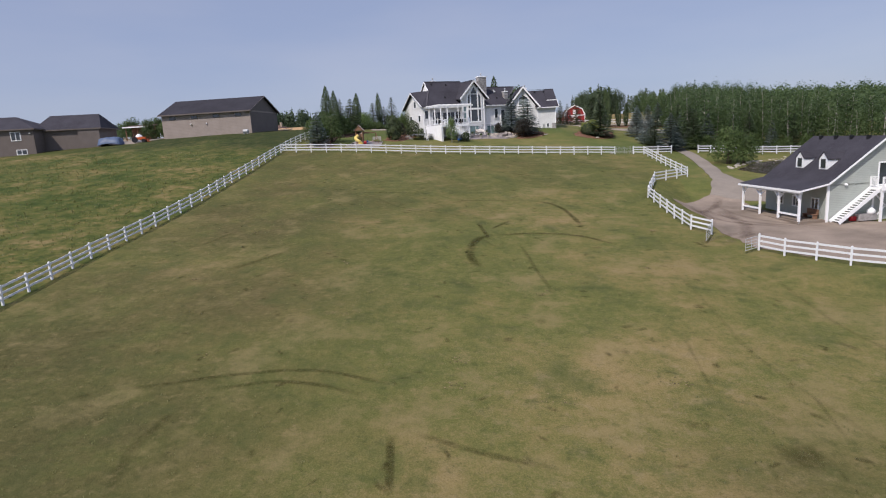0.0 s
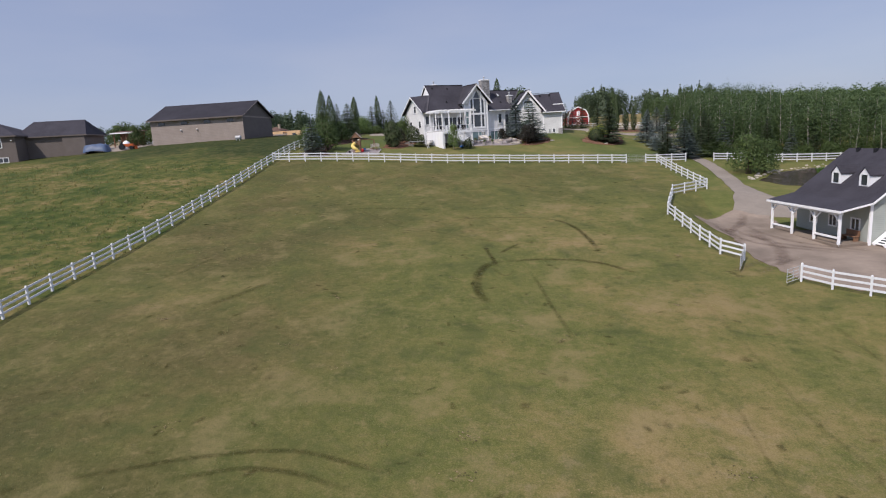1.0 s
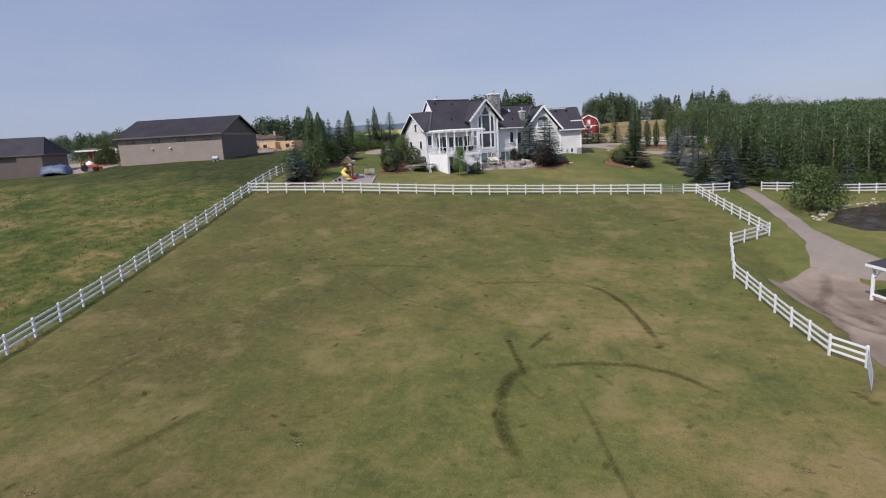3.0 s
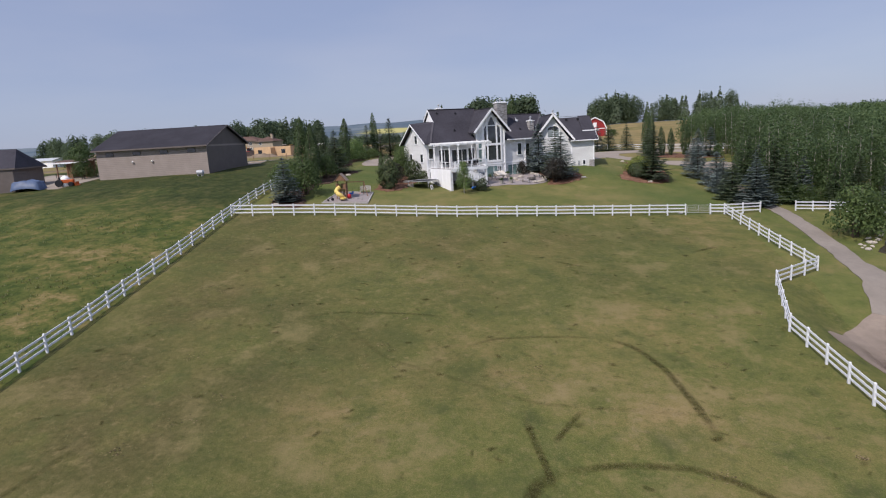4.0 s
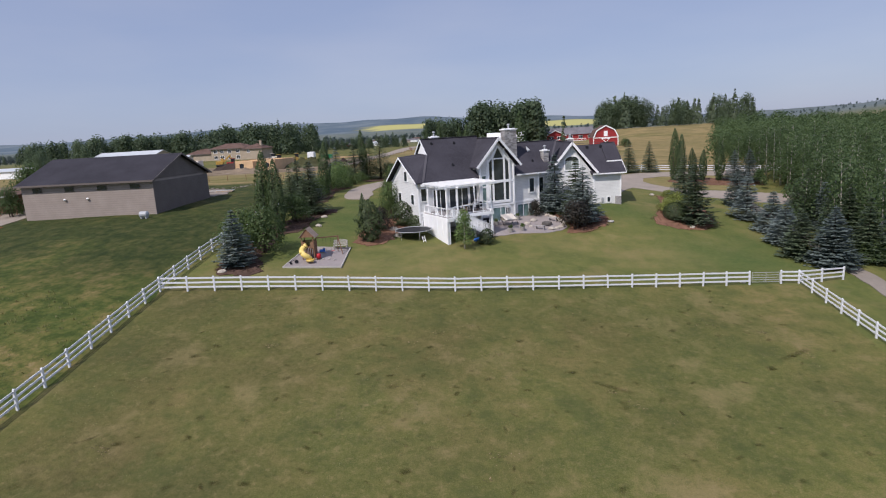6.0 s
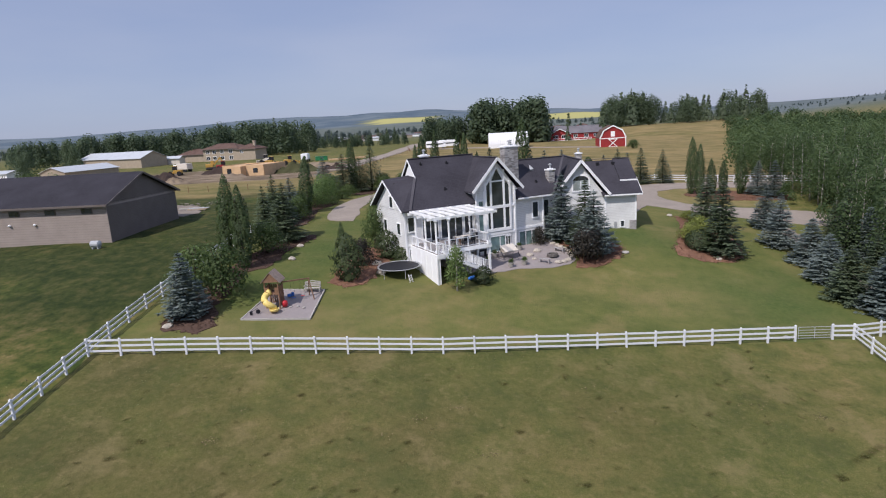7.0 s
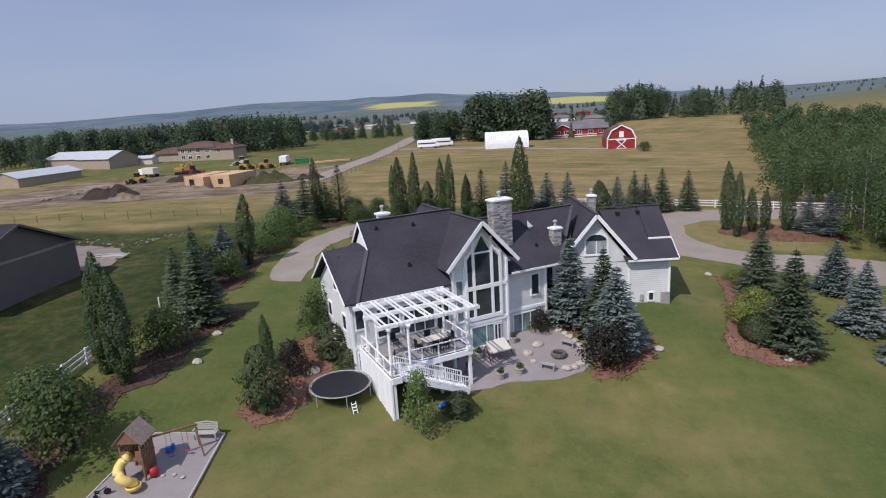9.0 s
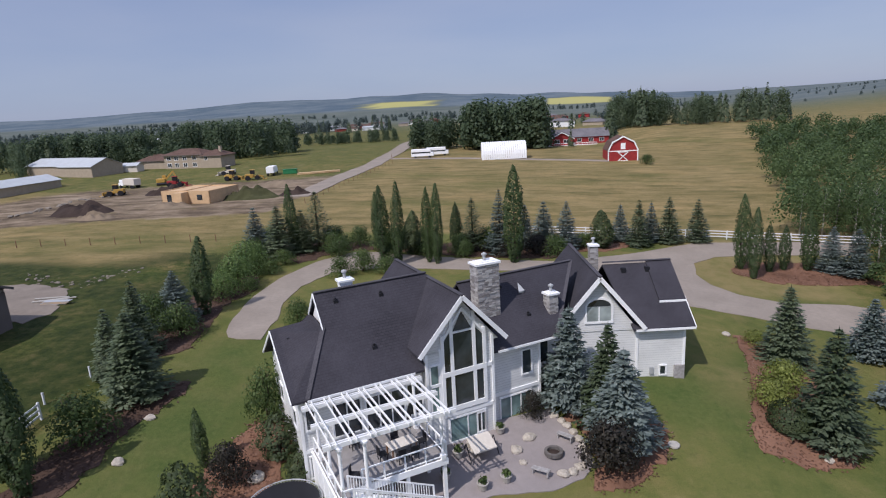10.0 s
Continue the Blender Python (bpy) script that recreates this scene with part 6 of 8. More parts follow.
# The lawn to the east.
for key, x, y, h, r in (
    ("green", 20.2, 124.0, 8.5, 3.0), ("green", 21.1, 134.4, 7.1, 2.7), ("ball", 17.8, 124.3, 2.3, 1.5), ("lime", 17.6, 126.9, 2.5, 1.6), ("lime", 19.2, 129.4, 3.0, 2.0), ("lime", 19.6, 137.3, 1.6, 1.2), ("blue", 29.6, 138.1, 5.8, 2.4),
    ("blue", 28.2, 129.3, 6.6, 2.5), ("blue", 29.5, 123.6, 5.4, 2.7), ("blue", 29.0, 118.3, 5.2, 2.6), ("green", 28.9, 113.6, 5.6, 2.6), ("blue", 31.1, 111.0, 6.6, 2.9), ("blue", 36.6, 126.4, 6.4, 2.6), ("green", 37.1, 132.7, 7.0, 2.4),
):
    plant(key, x, y, h, r, {"blue": BLUE_L, "green": GREEN_L, "ball": "round clipped dark green shrub", "lime": "bright yellow-green spreading shrub"}[key], "east lawn planting")
# Along the west edge.
for key, x, y, h, r, label in (
    ("blue", -30.1, 97.6, 5.8, 2.35, "blue spruce standing by the fence corner"), ("bush", -29.0, 101.8, 5.6, 2.7, "broad leafy green shrub"), ("bush", -33.0, 104.5, 4.4, 2.8, "broad leafy green shrub"),
    ("poplar", -32.7, 110.3, 9.6, 1.0, POP_L), ("poplar", -30.6, 109.2, 8.8, 0.95, POP_L), ("bush", -30.6, 114.2, 4.2, 2.4, "leafy green shrub in mulch"), ("green", -30.9, 120.2, 7.1, 3.0, "pale green spruce with layered boughs"),
    ("green", -34.6, 122.4, 6.2, 1.9, GREEN_L), ("green", -35.3, 126.8, 6.9, 2.2, GREEN_L), ("bush", -33.8, 130.6, 3.8, 2.0, "dark leafy shrub by the drive"), ("blue", -35.9, 133.4, 5.6, 2.4, BLUE_L), ("bush", -37.4, 131.6, 4.2, 2.0, "leafy green shrub by the drive"), ("poplar", -34.4, 136.2, 8.5, 1.0, POP_L),
    ("bright", -35.4, 140.6, 3.4, 2.3, "bright green leafy shrub by the drive"), ("bright", -35.8, 145.0, 4.4, 2.6, "bright green leafy shrub by the drive"), ("bright", -36.9, 150.0, 5.0, 2.8, "bright green leafy shrub by the drive"), ("bush", -38.4, 154.6, 3.6, 2.2, "leafy green shrub by the drive"), ("bush", -34.4, 155.4, 2.4, 1.7, "low leafy shrub by the drive"), ("bush", -40.4, 158.0, 3.4, 2.2, "leafy green shrub by the drive"), ("bush", -34.2, 150.6, 2.2, 1.5, "low leafy shrub by the drive"), ("bush", -33.6, 144.0, 1.8, 1.3, "low leafy shrub by the drive"), ("bush", -30.0, 163.0, 3.4, 2.2, "leafy green shrub by the drive"), ("bush", -27.0, 166, 3.6, 2.0, "leafy green shrub by the drive"), ("purple", -10.0, 166.6, 3.0, 1.5, "low reddish shrub by the drive"),
    ("juniper", -19.1, 108.2, 4.8, 1.5, "dense upright juniper in a mulch bed"), ("poplar", -21.4, 113.6, 4.4, 0.45, "slim young columnar tree"), ("purple", -18.9, 112.4, 3.6, 1.4, "large dark purple-leaved shrub in mulch"), ("bush", -19.3, 118.8, 5.2, 1.7, "rounded green shrub beside the house"), ("juniper", -16.9, 115.6, 3.2, 1.4, "dark juniper beside the house"), ("juniper", -14.9, 114.0, 1.8, 0.9, "low juniper by the deck"),
    ("bush", -23.4, 134.4, 3.6, 1.5, "round green shrub at the house corner"), ("bush", -24.8, 150.8, 3.0, 1.8, "green shrub beside the back drive"), ("bush", -22.6, 153.6, 3.4, 1.9, "green shrub beside the back drive"), ("bush", -19.4, 152.6, 2.8, 1.6, "green shrub beside the back drive"), ("bush", -20.5, 158.6, 3.0, 1.4, "green shrub beside the back drive"), ("bush", -10.6, 161.4, 3.0, 1.5, "green shrub beside the back drive"),
    ("birch", -8.0, 107.5, 5.0, 1.1, "young birch in front of the deck stairs"), ("juniper", -5.8, 110.0, 1.8, 0.95, "low spreading evergreen by the stairs"),
    ("blue", 2.3, 124.2, 8.0, 2.7, "tall blue spruce beside the house wall"), ("blue", 5.7, 120.2, 7.2, 2.9, "tall blue spruce beside the patio"), ("green", 4.9, 122.3, 7.8, 2.5, "green spruce between two blue spruces"), ("purple", 4.7, 117.9, 4.1, 2.15, "dark purple-leaved shrub below a spruce"), ("purple", -0.4, 122.3, 2.6, 0.95, "small purple-leaved shrub by the wall"),
):
    plant(key, x, y, h, r, label)

# Shrubs under the row behind the house.
for x, y, h, r, key in ((-41, 165.5, 3, 1.8, "bush"), (-31.4, 166.5, 3.2, 2.0, "bush"), (-28.4, 160.4, 2.6, 1.6, "bush"), (-22.6, 163.8, 3.4, 1.7, "bush"), (-20.4, 166.4, 3.2, 1.8, "bush"), (-16.2, 165.2, 3.4, 1.8, "bush"), (-15.6, 161.4, 2.6, 1.4, "bush"), (-11.2, 163.4, 3.0, 1.5, "bush"), (-7.6, 166.4, 3.6, 1.8, "bush"), (-4.4, 162.6, 2.4, 1.5, "purple"), (-0.4, 164.4, 3.0, 1.9, "purple"), (1.9, 164.0, 3.0, 1.7, "bush"), (6.2, 169.0, 2.2, 1.4, "bush")):
    plant(key, x, y, h * 1.1, r * 1.3, "mixed low shrub under the tree row", "row behind the house")
POND_TREE = (37.2, 96.6)


def aspen_stem(h, seed):
    """A slender pale stem, slightly bent, with thin limbs reaching into the crown."""
    g_ = np.random.default_rng(seed)
    bend = g_.normal(0, 0.03 * h, 2)
    bm = tube(B(), [(0, 0, -0.3), (bend[0] * 0.4, bend[1] * 0.4, h * 0.35), (bend[0], bend[1], h * 0.9)], [0.013 * h + 0.02, 0.0095 * h + 0.01, 0.012], 7)
    for j in range(10):
        a, z = j * 2.4, h * (0.3 + 0.055 * j)
        tube(bm, [(bend[0] * z / h, bend[1] * z / h, z), (math.cos(a) * 0.5, math.sin(a) * 0.5, z + 0.4), (math.cos(a) * 0.95, math.sin(a) * 0.95, z + 1.0)], [0.04, 0.025, 0.008], 4)
    return bm


# The aspen grove.
rng = np.random.default_rng(5)
grove = []
for _ in range(12000):
    x, y = rng.uniform(33, 230), 98 + 232 * rng.random() ** 1.3
    edge = 35 + max(0, 128 - y) * 0.15 + max(0, y - 176) * 0.27 + (3.2 if y > 176 else 0) + (4 if 140 < y < 177 else 0) + 2.0 * math.sin(y * 0.13)
    if x < edge or (y < 112 + (x - 34) * 0.02 and x < 64) or (x < 41.5 and 128 < y < 164) or (x < 44 and 164 <= y < 177) or (y < 70 + x * 0.3 and x >= 64):
        continue
    if x > 150 and y < 230:
        continue
    gap = 3.0 if y < 150 else 4.0 if y < 240 else 6.3
    if all((x - a) ** 2 + (y - b) ** 2 > gap**2 for a, b in grove):
        grove.append((x, y))
for _ in range(6000):
    x, y = rng.uniform(36, 60), rng.uniform(113, 179)
    if x < 37 + 1.2 * math.sin(y * 0.4) or (x < 41 and 134 < y < 164) or (x < 43.6 and 164 <= y < 177):
        continue
    if all((x - a) ** 2 + (y - b) ** 2 > 2.5**2 for a, b in grove):
        grove.append((x, y))
made = []
for v in range(5):
    leaves_, normals_ = far_clump(81 + v, 11, 2.4, 980, 0.29, 14, 0.22, 0.64)
    made.append((quads("crown", leaves_, ASPEN_LEAF, normals_), mesh_of("trunk", aspen_stem(11, 81 + v), PALE_BARK, smooth_faces=True)))
KINDS["aspen"] = ("aspen_tree", 11, 2.4, "aspen", made)
grove.sort(key=lambda p: p[1] + 0.7 * p[0])
near = [p for p in grove if p[0] < 62 and p[1] < 179] + [p for p in grove if p[0] >= 62 and p[1] < 128]
rest = [p for p in grove if p not in near]
for x, y, h, key in ((35.6, 113.4, 7.4, "green"), (38.4, 114.8, 6.4, "blue"), (41.6, 112.6, 5.4, "green"), (45.2, 114.0, 6.6, "green"), (36.4, 119.6, 7.6, "green"), (49.0, 113.6, 5.2, "blue"), (53.2, 115.2, 6.4, "green"), (34.0, 119.4, 5.6, "green"), (34.6, 126.6, 6.0, "green"), (36.0, 133.4, 5.4, "green"), (32.6, 114.6, 4.6, "blue")):
    plant(key, x, y, h, h * 0.32, "young spruce at the edge of the grove", "aspen grove")
for k in range(26):
    plant("bush", 35 + k * 1.25 + rng.normal(0, 0.6), 112.6 + 0.12 * k + rng.normal(0, 0.8), rng.uniform(1.6, 3.4), rng.uniform(1.2, 2.0), "leafy underbrush at the edge of the grove", "aspen grove")
for x, y in near:
    tall = 10.4 if y < 190 and x < 75 else 9.2
    plant("aspen", x, y, tall * rng.uniform(0.72, 1.08), rng.uniform(1.6, 2.3), "slender pale-stemmed aspen in a dense grove", "aspen grove")
plant("bush", POND_TREE[0] - 0.6, POND_TREE[1], 6.4, 3.0, "dark leafy tree on the pond bank")
plant("bush", POND_TREE[0] + 2.2, POND_TREE[1] + 1.2, 5.2, 2.4, "leafy tree on the pond bank")


def far_spruce(seed, h, r, n, leaf):
    g_ = np.random.default_rng(seed)
    f = 1 - np.sqrt(g_.random(n))
    ang = g_.uniform(0, math.tau, n)
    rad = r * (1 - f) * (0.6 + 0.4 * g_.random(n))
    c = np.c_[np.cos(ang) * rad, np.sin(ang) * rad, h * (0.05 + 0.95 * f)]
    return leaf_quads(c, c * [0.8, 0.8, 0] + [0, 0, 0.4], leaf, 1.2, g_)


def woods(name, spots, protos, material, label, seed=3):
    """Many trees too far to tell apart, as one mesh."""
    g_ = np.random.default_rng(seed)
    out, normals = [], []
    for x, y, k in spots:
        a = g_.uniform(0, math.tau)
        proto, normal = protos[g_.integers(len(protos))]
        p = proto.reshape(-1, 3) * [k, k, k]
        turn = np.array([[math.cos(a), -math.sin(a), 0], [math.sin(a), math.cos(a), 0], [0, 0, 1]])
        p = p @ turn
        normals.append(normal @ turn)
        out.append((p + [x, y, land(x, y)]).reshape(-1, 4, 3))
    return tagged(new(name, quads(name, np.concatenate(out), material, np.concatenate(normals))), label, "woods", kind="stuff")



def softened(P, h, r):
    c = P.mean(1)
    out = np.c_[c[:, 0] / r, c[:, 1] / r, 0.2 + 0.8 * c[:, 2] / h]
    flat = np.cross(P[:, 1] - P[:, 0], P[:, 3] - P[:, 0])
    P = np.where(((flat * out).sum(1) < 0)[:, None, None], P[:, ::-1], P)
    return P, soft_normals(P, out, 0.45)


ASPEN_FAR = [far_clump(s, 10, 2.7, 450, 0.42, 11, 0.28, 0.56) for s in range(4)]
CANOPY_FAR = [far_clump(60 + s, 10, 4.2, 420, 0.66, 10, 0.3, 0.5) for s in range(4)]
woods("aspen_woods", [(x, y, rng.uniform(0.74, 1.0)) for x, y in rest if y < 240], ASPEN_FAR, ASPEN_LEAF, "dense aspen woods seen from above")
brush = [(41 + 1.6 * k + rng.normal(0, 0.5), 179.5 + rng.normal(0, 1.4), rng.uniform(0.22, 0.42)) for k in range(50)]
brush += [(42 + (y - 182) * 0.27 + rng.uniform(0, 5), y, rng.uniform(0.25, 0.5)) for y in np.linspace(180, 300, 60)]
brush += [(rng.uniform(38, 58), rng.uniform(116, 160), rng.uniform(0.22, 0.4)) for _ in range(70)]
BRUSH_FAR = [far_clump(80 + s, 10, 2.7, 198, 0.75) for s in range(3)]
woods("underbrush", brush, BRUSH_FAR, ASPEN_LEAF, "leafy underbrush along the edge of the woods")
woods("aspen_canopy", [(x, y, rng.uniform(0.68, 0.96)) for x, y in rest if y >= 240], CANOPY_FAR, ASPEN_LEAF, "rolling canopy of the farther aspen woods")
TREE_FAR = [far_clump(20 + s, 12, 4.2, 126, 1.5, 9, 0.14, 0.66) for s in range(4)]
TREE_RIDGE = [far_clump(50 + s, 12, 3.4, 1100, 0.45, 14, 0.12, 0.74) for s in range(4)]
TREE_MID = [far_clump(40 + s, 12, 3.6, 400, 0.78, 14, 0.14, 0.7) for s in range(4)]
SPRUCE_FAR = [softened(far_spruce(30 + s, 13, 2.6, 260, 0.9), 13, 2.6) for s in range(3)]
spots, dark, mids, ridge = [], [], [], []


def wedge(n, b0, b1, y0, y1, k0, k1, into, spruce=0.0):
    """Trees between two bearings from the pasture's far end and between two distances."""
    for _ in range(n):
        y = rng.uniform(y0, y1)
        (dark if rng.random() < spruce else into).append((0.8 + rng.uniform(b0, b1) * (y - 83), y, rng.uniform(k0, k1)))


wedge(95, -0.66, -0.445, 335, 430, 1.1, 1.65, mids, 0.08)
wedge(95, -0.97, -0.66, 330, 395, 1.0, 1.4, mids, 0.05)
wedge(26, -1.15, -0.97, 300, 360, 0.9, 1.25, mids)
wedge(16, -0.74, -0.58, 306, 322, 0.5, 0.8, mids)
wedge(48, -0.425, -0.25, 455, 485, 0.5, 0.8, mids, 0.1)
wedge(70, -0.53, -0.37, 780, 900, 0.9, 1.45, spots, 0.3)
wedge(14, -0.36, -0.25, 780, 900, 1.0, 1.5, spots, 0.7)
wedge(34, -0.222, -0.152, 330, 372, 0.85, 1.25, mids)
wedge(62, -0.135, 0.0, 322, 356, 1.2, 1.85, mids, 0.06)
wedge(60, -0.135, 0.12, 620, 1050, 0.5, 1.0, spots, 0.15)
for far, b0, b1, n in ((900, -1.15, -0.70, 75), (1150, -0.95, -0.45, 80), (1600, -1.15, -0.60, 100), (2100, -0.85, -0.36, 110), (1400, -0.36, -0.12, 40), (1800, -0.30, 0.08, 60)):
    wedge(n, b0, b1, far - 14, far + 14, 0.8, 1.5, spots, 0.04)
wedge(30, 0.106, 0.196, 385, 420, 1.0, 1.6, ridge, 0.3)
wedge(34, 0.205, 0.39, 380, 415, 0.85, 1.4, ridge, 0.62)
for x, y, k in ((-201, 251, 1.0), (-193, 246, 0.8), (-206, 262, 0.9), (-187, 240, 0.75), (-217, 296, 1.15), (-209, 290, 0.95), (-225, 305, 1.1), (-182, 262, 0.55)):
    ridge.append((x, y, k))
for band in range(7):
    for _ in range(26):
        x = rng.uniform(150, 1100)
        spots.append((x, 760 + band * 190 + x * 0.5 + rng.normal(0, 14), rng.uniform(0.3, 0.75)))
for x, y, k in ((28.6, 352, 1.15), (30.6, 356, 1.0), (13, 372, 1.1), (11, 330, 0.6)):
    dark.append((x, y, k))
woods("ridge_trees", ridge, TREE_RIDGE, BELT_LEAF, "leafy trees along a far pasture ridge")
woods("belt_woods", mids, TREE_MID, BELT_LEAF, "belts of leafy trees round the far farms")
woods("far_woods", spots, TREE_FAR, HAZED_LEAF, "distant belts of leafy trees")
woods("far_spruces", dark, SPRUCE_FAR, SPRUCE_GREEN, "scattered dark spruces on the plain")
for x, y, h, r in ((-104, 150, 7.5, 3.8), (-98, 153, 7, 3.0), (-90, 150, 6.5, 2.6), (30.5, 266, 3.6, 2.2), (-76.5, 118, 5, 2.0), (-74.8, 121, 4, 1.5)):
    plant("bush", x, y, h, r, "leafy tree in a farmyard", "yard trees")

# ---------------------------------------------------------------- play area
play = thing("playset", at_ground(-23.6, 101.0, 8) @ Matrix.Diagonal((0.8, 0.8, 0.8, 1)), "wooden play tower with yellow spiral slide and swing beam", "playset")
for x in (-0.75, 0.75):
    for y in (-0.75, 0.75):
        part("post", box(B(), x - 0.06, x + 0.06, y - 0.06, y + 0.06, -0.1, 3.0), WOOD, play)
part("platform", box(B(), -0.85, 0.85, -0.85, 0.85, 1.55, 1.65), WOOD, play)
for k in range(7):
    part("slat", box(B(), 0.78, 0.82, -0.8 + k * 0.24, -0.62 + k * 0.24, 0.2, 2.4), WOOD, play)
    part("slat", box(B(), -0.8 + k * 0.24, -0.62 + k * 0.24, 0.78, 0.82, 0.2, 2.4), WOOD, play)
    part("slat", box(B(), -0.82, -0.78, -0.8 + k * 0.24, -0.62 + k * 0.24, 1.65, 2.4), WOOD, play)
part("front_rail", box(box(B(), -0.8, -0.3, -0.82, -0.78, 1.65, 2.35), 0.35, 0.8, -0.82, -0.78, 1.65, 2.35), WOOD, play)
for s in (-1, 1):
    pts = [(0.0, -1.05, 4.15), (s * 1.1, -1.05, 2.95), (s * 1.1, 1.05, 2.95), (0.0, 1.05, 4.15)]
    part("roof_panel", plate(B(), pts if s < 0 else pts[::-1], 0.06), CEDAR_ROOF, play, "faded cedar-coloured roof panel")
part("gable_panel", prism(B(), [(-0.95, -0.95, 3.0), (0.95, -0.95, 3.0), (0, -0.95, 4.0)], [(-0.95, -0.9, 3.0), (0.95, -0.9, 3.0), (0, -0.9, 4.0)]), WOOD, play)
slide = B()
pts, rad = [], []
for k in range(26):
    f = k / 25
    ang = -1.57 + f * 4.6
    pts.append((-0.25 - 0.55 * math.cos(ang) * (1 - 0.1 * f) + 0.1, -1.35 - 0.62 * math.sin(ang) - 0.5 * (f > 0.8) * (f - 0.8), 1.95 - 1.65 * f))
    rad.append(0.35 if f < 0.85 else 0.33)
tube(slide, pts, rad, 12)
part("spiral_slide", slide, YELLOW, play, "yellow spiral tube slide", smooth_faces=True)
part("slide_exit", lathe(B(), [(0.5, 0), (0.55, 0.25), (0.5, 0.3), (0.4, 0.12)], 14, (0.4, -1.75, 0.0)), YELLOW, play, smooth_faces=True)
part("swing_beam", beam(B(), (0.8, 0.6, 2.6), (3.4, 2.6, 2.4), 0.12, 0.14), WOOD, play)
part("swing_leg", beam(beam(B(), (3.3, 2.5, 2.4), (3.9, 2.0, 0), 0.1, 0.1), (3.3, 2.5, 2.4), (3.0, 3.3, 0), 0.1, 0.1), WOOD, play)
for k, mat in ((0.35, BLUE_PLASTIC), (0.7, RED_PLASTIC)):
    x, y = 0.8 + 2.6 * k, 0.6 + 2.0 * k
    sw = part("swing", box(B(), x - 0.22, x + 0.22, y - 0.08, y + 0.08, 0.5, 0.54), mat, play)
    part("rope", beam(beam(B(), (x - 0.2, y, 0.52), (x - 0.2, y, 2.5), 0.015, 0.015), (x + 0.2, y, 0.52), (x + 0.2, y, 2.5), 0.015, 0.015), BLACK, sw)
part("climbing_hold", lathe(B(), [(0.3, 0), (0.34, 0.3), (0.3, 0.6), (0.1, 0.66)], 10, (1.15, -0.3, 0.05)), RED_PLASTIC, play, "red plastic ball-shaped hold", smooth_faces=True)
for (ax, ay), (bx, by) in (((-25.3, 97.8), (-19.65, 99.15)), ((-19.65, 99.15), (-20.55, 105.15)), ((-20.55, 105.15), (-25.2, 104.3)), ((-25.2, 104.3), (-25.3, 97.8))):
    single("timber_edging", beam(B(), (ax, ay, land(ax, ay) + 0.06), (bx, by, land(bx, by) + 0.06), 0.1, 0.16), CLAY, Matrix(), "weathered timber edging of the play area", "edging", "play area timbers")


def garden_bench(m, label, material):
    root = thing("garden_bench", m, label, "bench")
    for k in range(4):
        part("seat_slat", box(B(), -0.75, 0.75, -0.25 + k * 0.13, -0.15 + k * 0.13, 0.42, 0.46), material, root)
    for k in range(3):
        part("back_slat", box(B(), -0.75, 0.75, 0.27, 0.3, 0.52 + k * 0.15, 0.63 + k * 0.15), material, root)
    part("top_rail", tube(B(), [(-0.75, 0.29, 0.95), (-0.35, 0.29, 1.0), (0, 0.29, 1.06), (0.35, 0.29, 1.0), (0.75, 0.29, 0.95)], [0.04] * 5, 6), material, root)
    for x in (-0.72, 0.72):
        for y in (-0.22, 0.27):
            part("leg", box(B(), x - 0.04, x + 0.04, y - 0.04, y + 0.04, 0, 0.42 if y < 0 else 0.98), material, root)
        part("armrest", box(B(), x - 0.04, x + 0.04, -0.25, 0.3, 0.64, 0.69), material, root)
    return root


garden_bench(at_ground(-21.5, 104.6, 6), "pale weathered garden bench on the play gravel", CLAY)
for x, y in ((-21.6, 101.2), (-22.2, 101.0), (-21.0, 101.1), (-22.8, 101.3)):
    single("stepping_stone", lathe(B(), [(0.13, 0), (0.14, 0.05), (0.1, 0.07)], 9), CLAY, at_ground(x, y) @ pose(0, 0, 0.05), "pale round stepping stone", "stone", "stepping stones")
single("toy_truck", box(box(B(), -0.3, 0.1, -0.15, 0.15, 0.05, 0.3), 0.1, 0.3, -0.12, 0.12, 0.05, 0.42), BLUE_PLASTIC, at_ground(-23.0, 103.0, 40) @ pose(0, 0, 0.08), "blue plastic toy lying on the gravel", "toy", bevel=0.03)
tricycle = thing("tricycle", at_ground(-24.6, 99.0, 30) @ pose(0, 0, 0.06), "small dark tricycle beside the slide", "tricycle")
part("bar", tube(B(), [(-0.3, 0, 0.25), (0, 0, 0.35), (0.28, 0, 0.5)], [0.03] * 3, 6), BLACK, tricycle)
for x, y, r in ((0.28, 0, 0.2), (-0.3, 0.2, 0.13), (-0.3, -0.2, 0.13)):
    part("wheel", tube(B(), [(x, y - 0.025, r), (x, y + 0.025, r)], [r, r], 10), BLACK, tricycle)

# ---------------------------------------------------------------- lawn and patio things
tramp = thing("trampoline", at_ground(-14.5, 110.7), "round black trampoline with grey rim on the lawn", "trampoline")
part("mat", lathe(B(), [(2.05, 0.86), (2.05, 0.88), (0.1, 0.85)], 36), BLACK, tramp)
ring = [(2.2 * math.cos(q * math.tau / 36), 2.2 * math.sin(q * math.tau / 36), 0.9) for q in range(37)]
part("rim", tube(B(), ring, [0.04] * 37, 6), STEEL, tramp)
for k in range(72):
    q = k * math.tau / 72
    part("spring", beam(B(), (2.03 * math.cos(q), 2.03 * math.sin(q), 0.87), (2.17 * math.cos(q), 2.17 * math.sin(q), 0.89), 0.03, 0.02), STEEL, tramp)
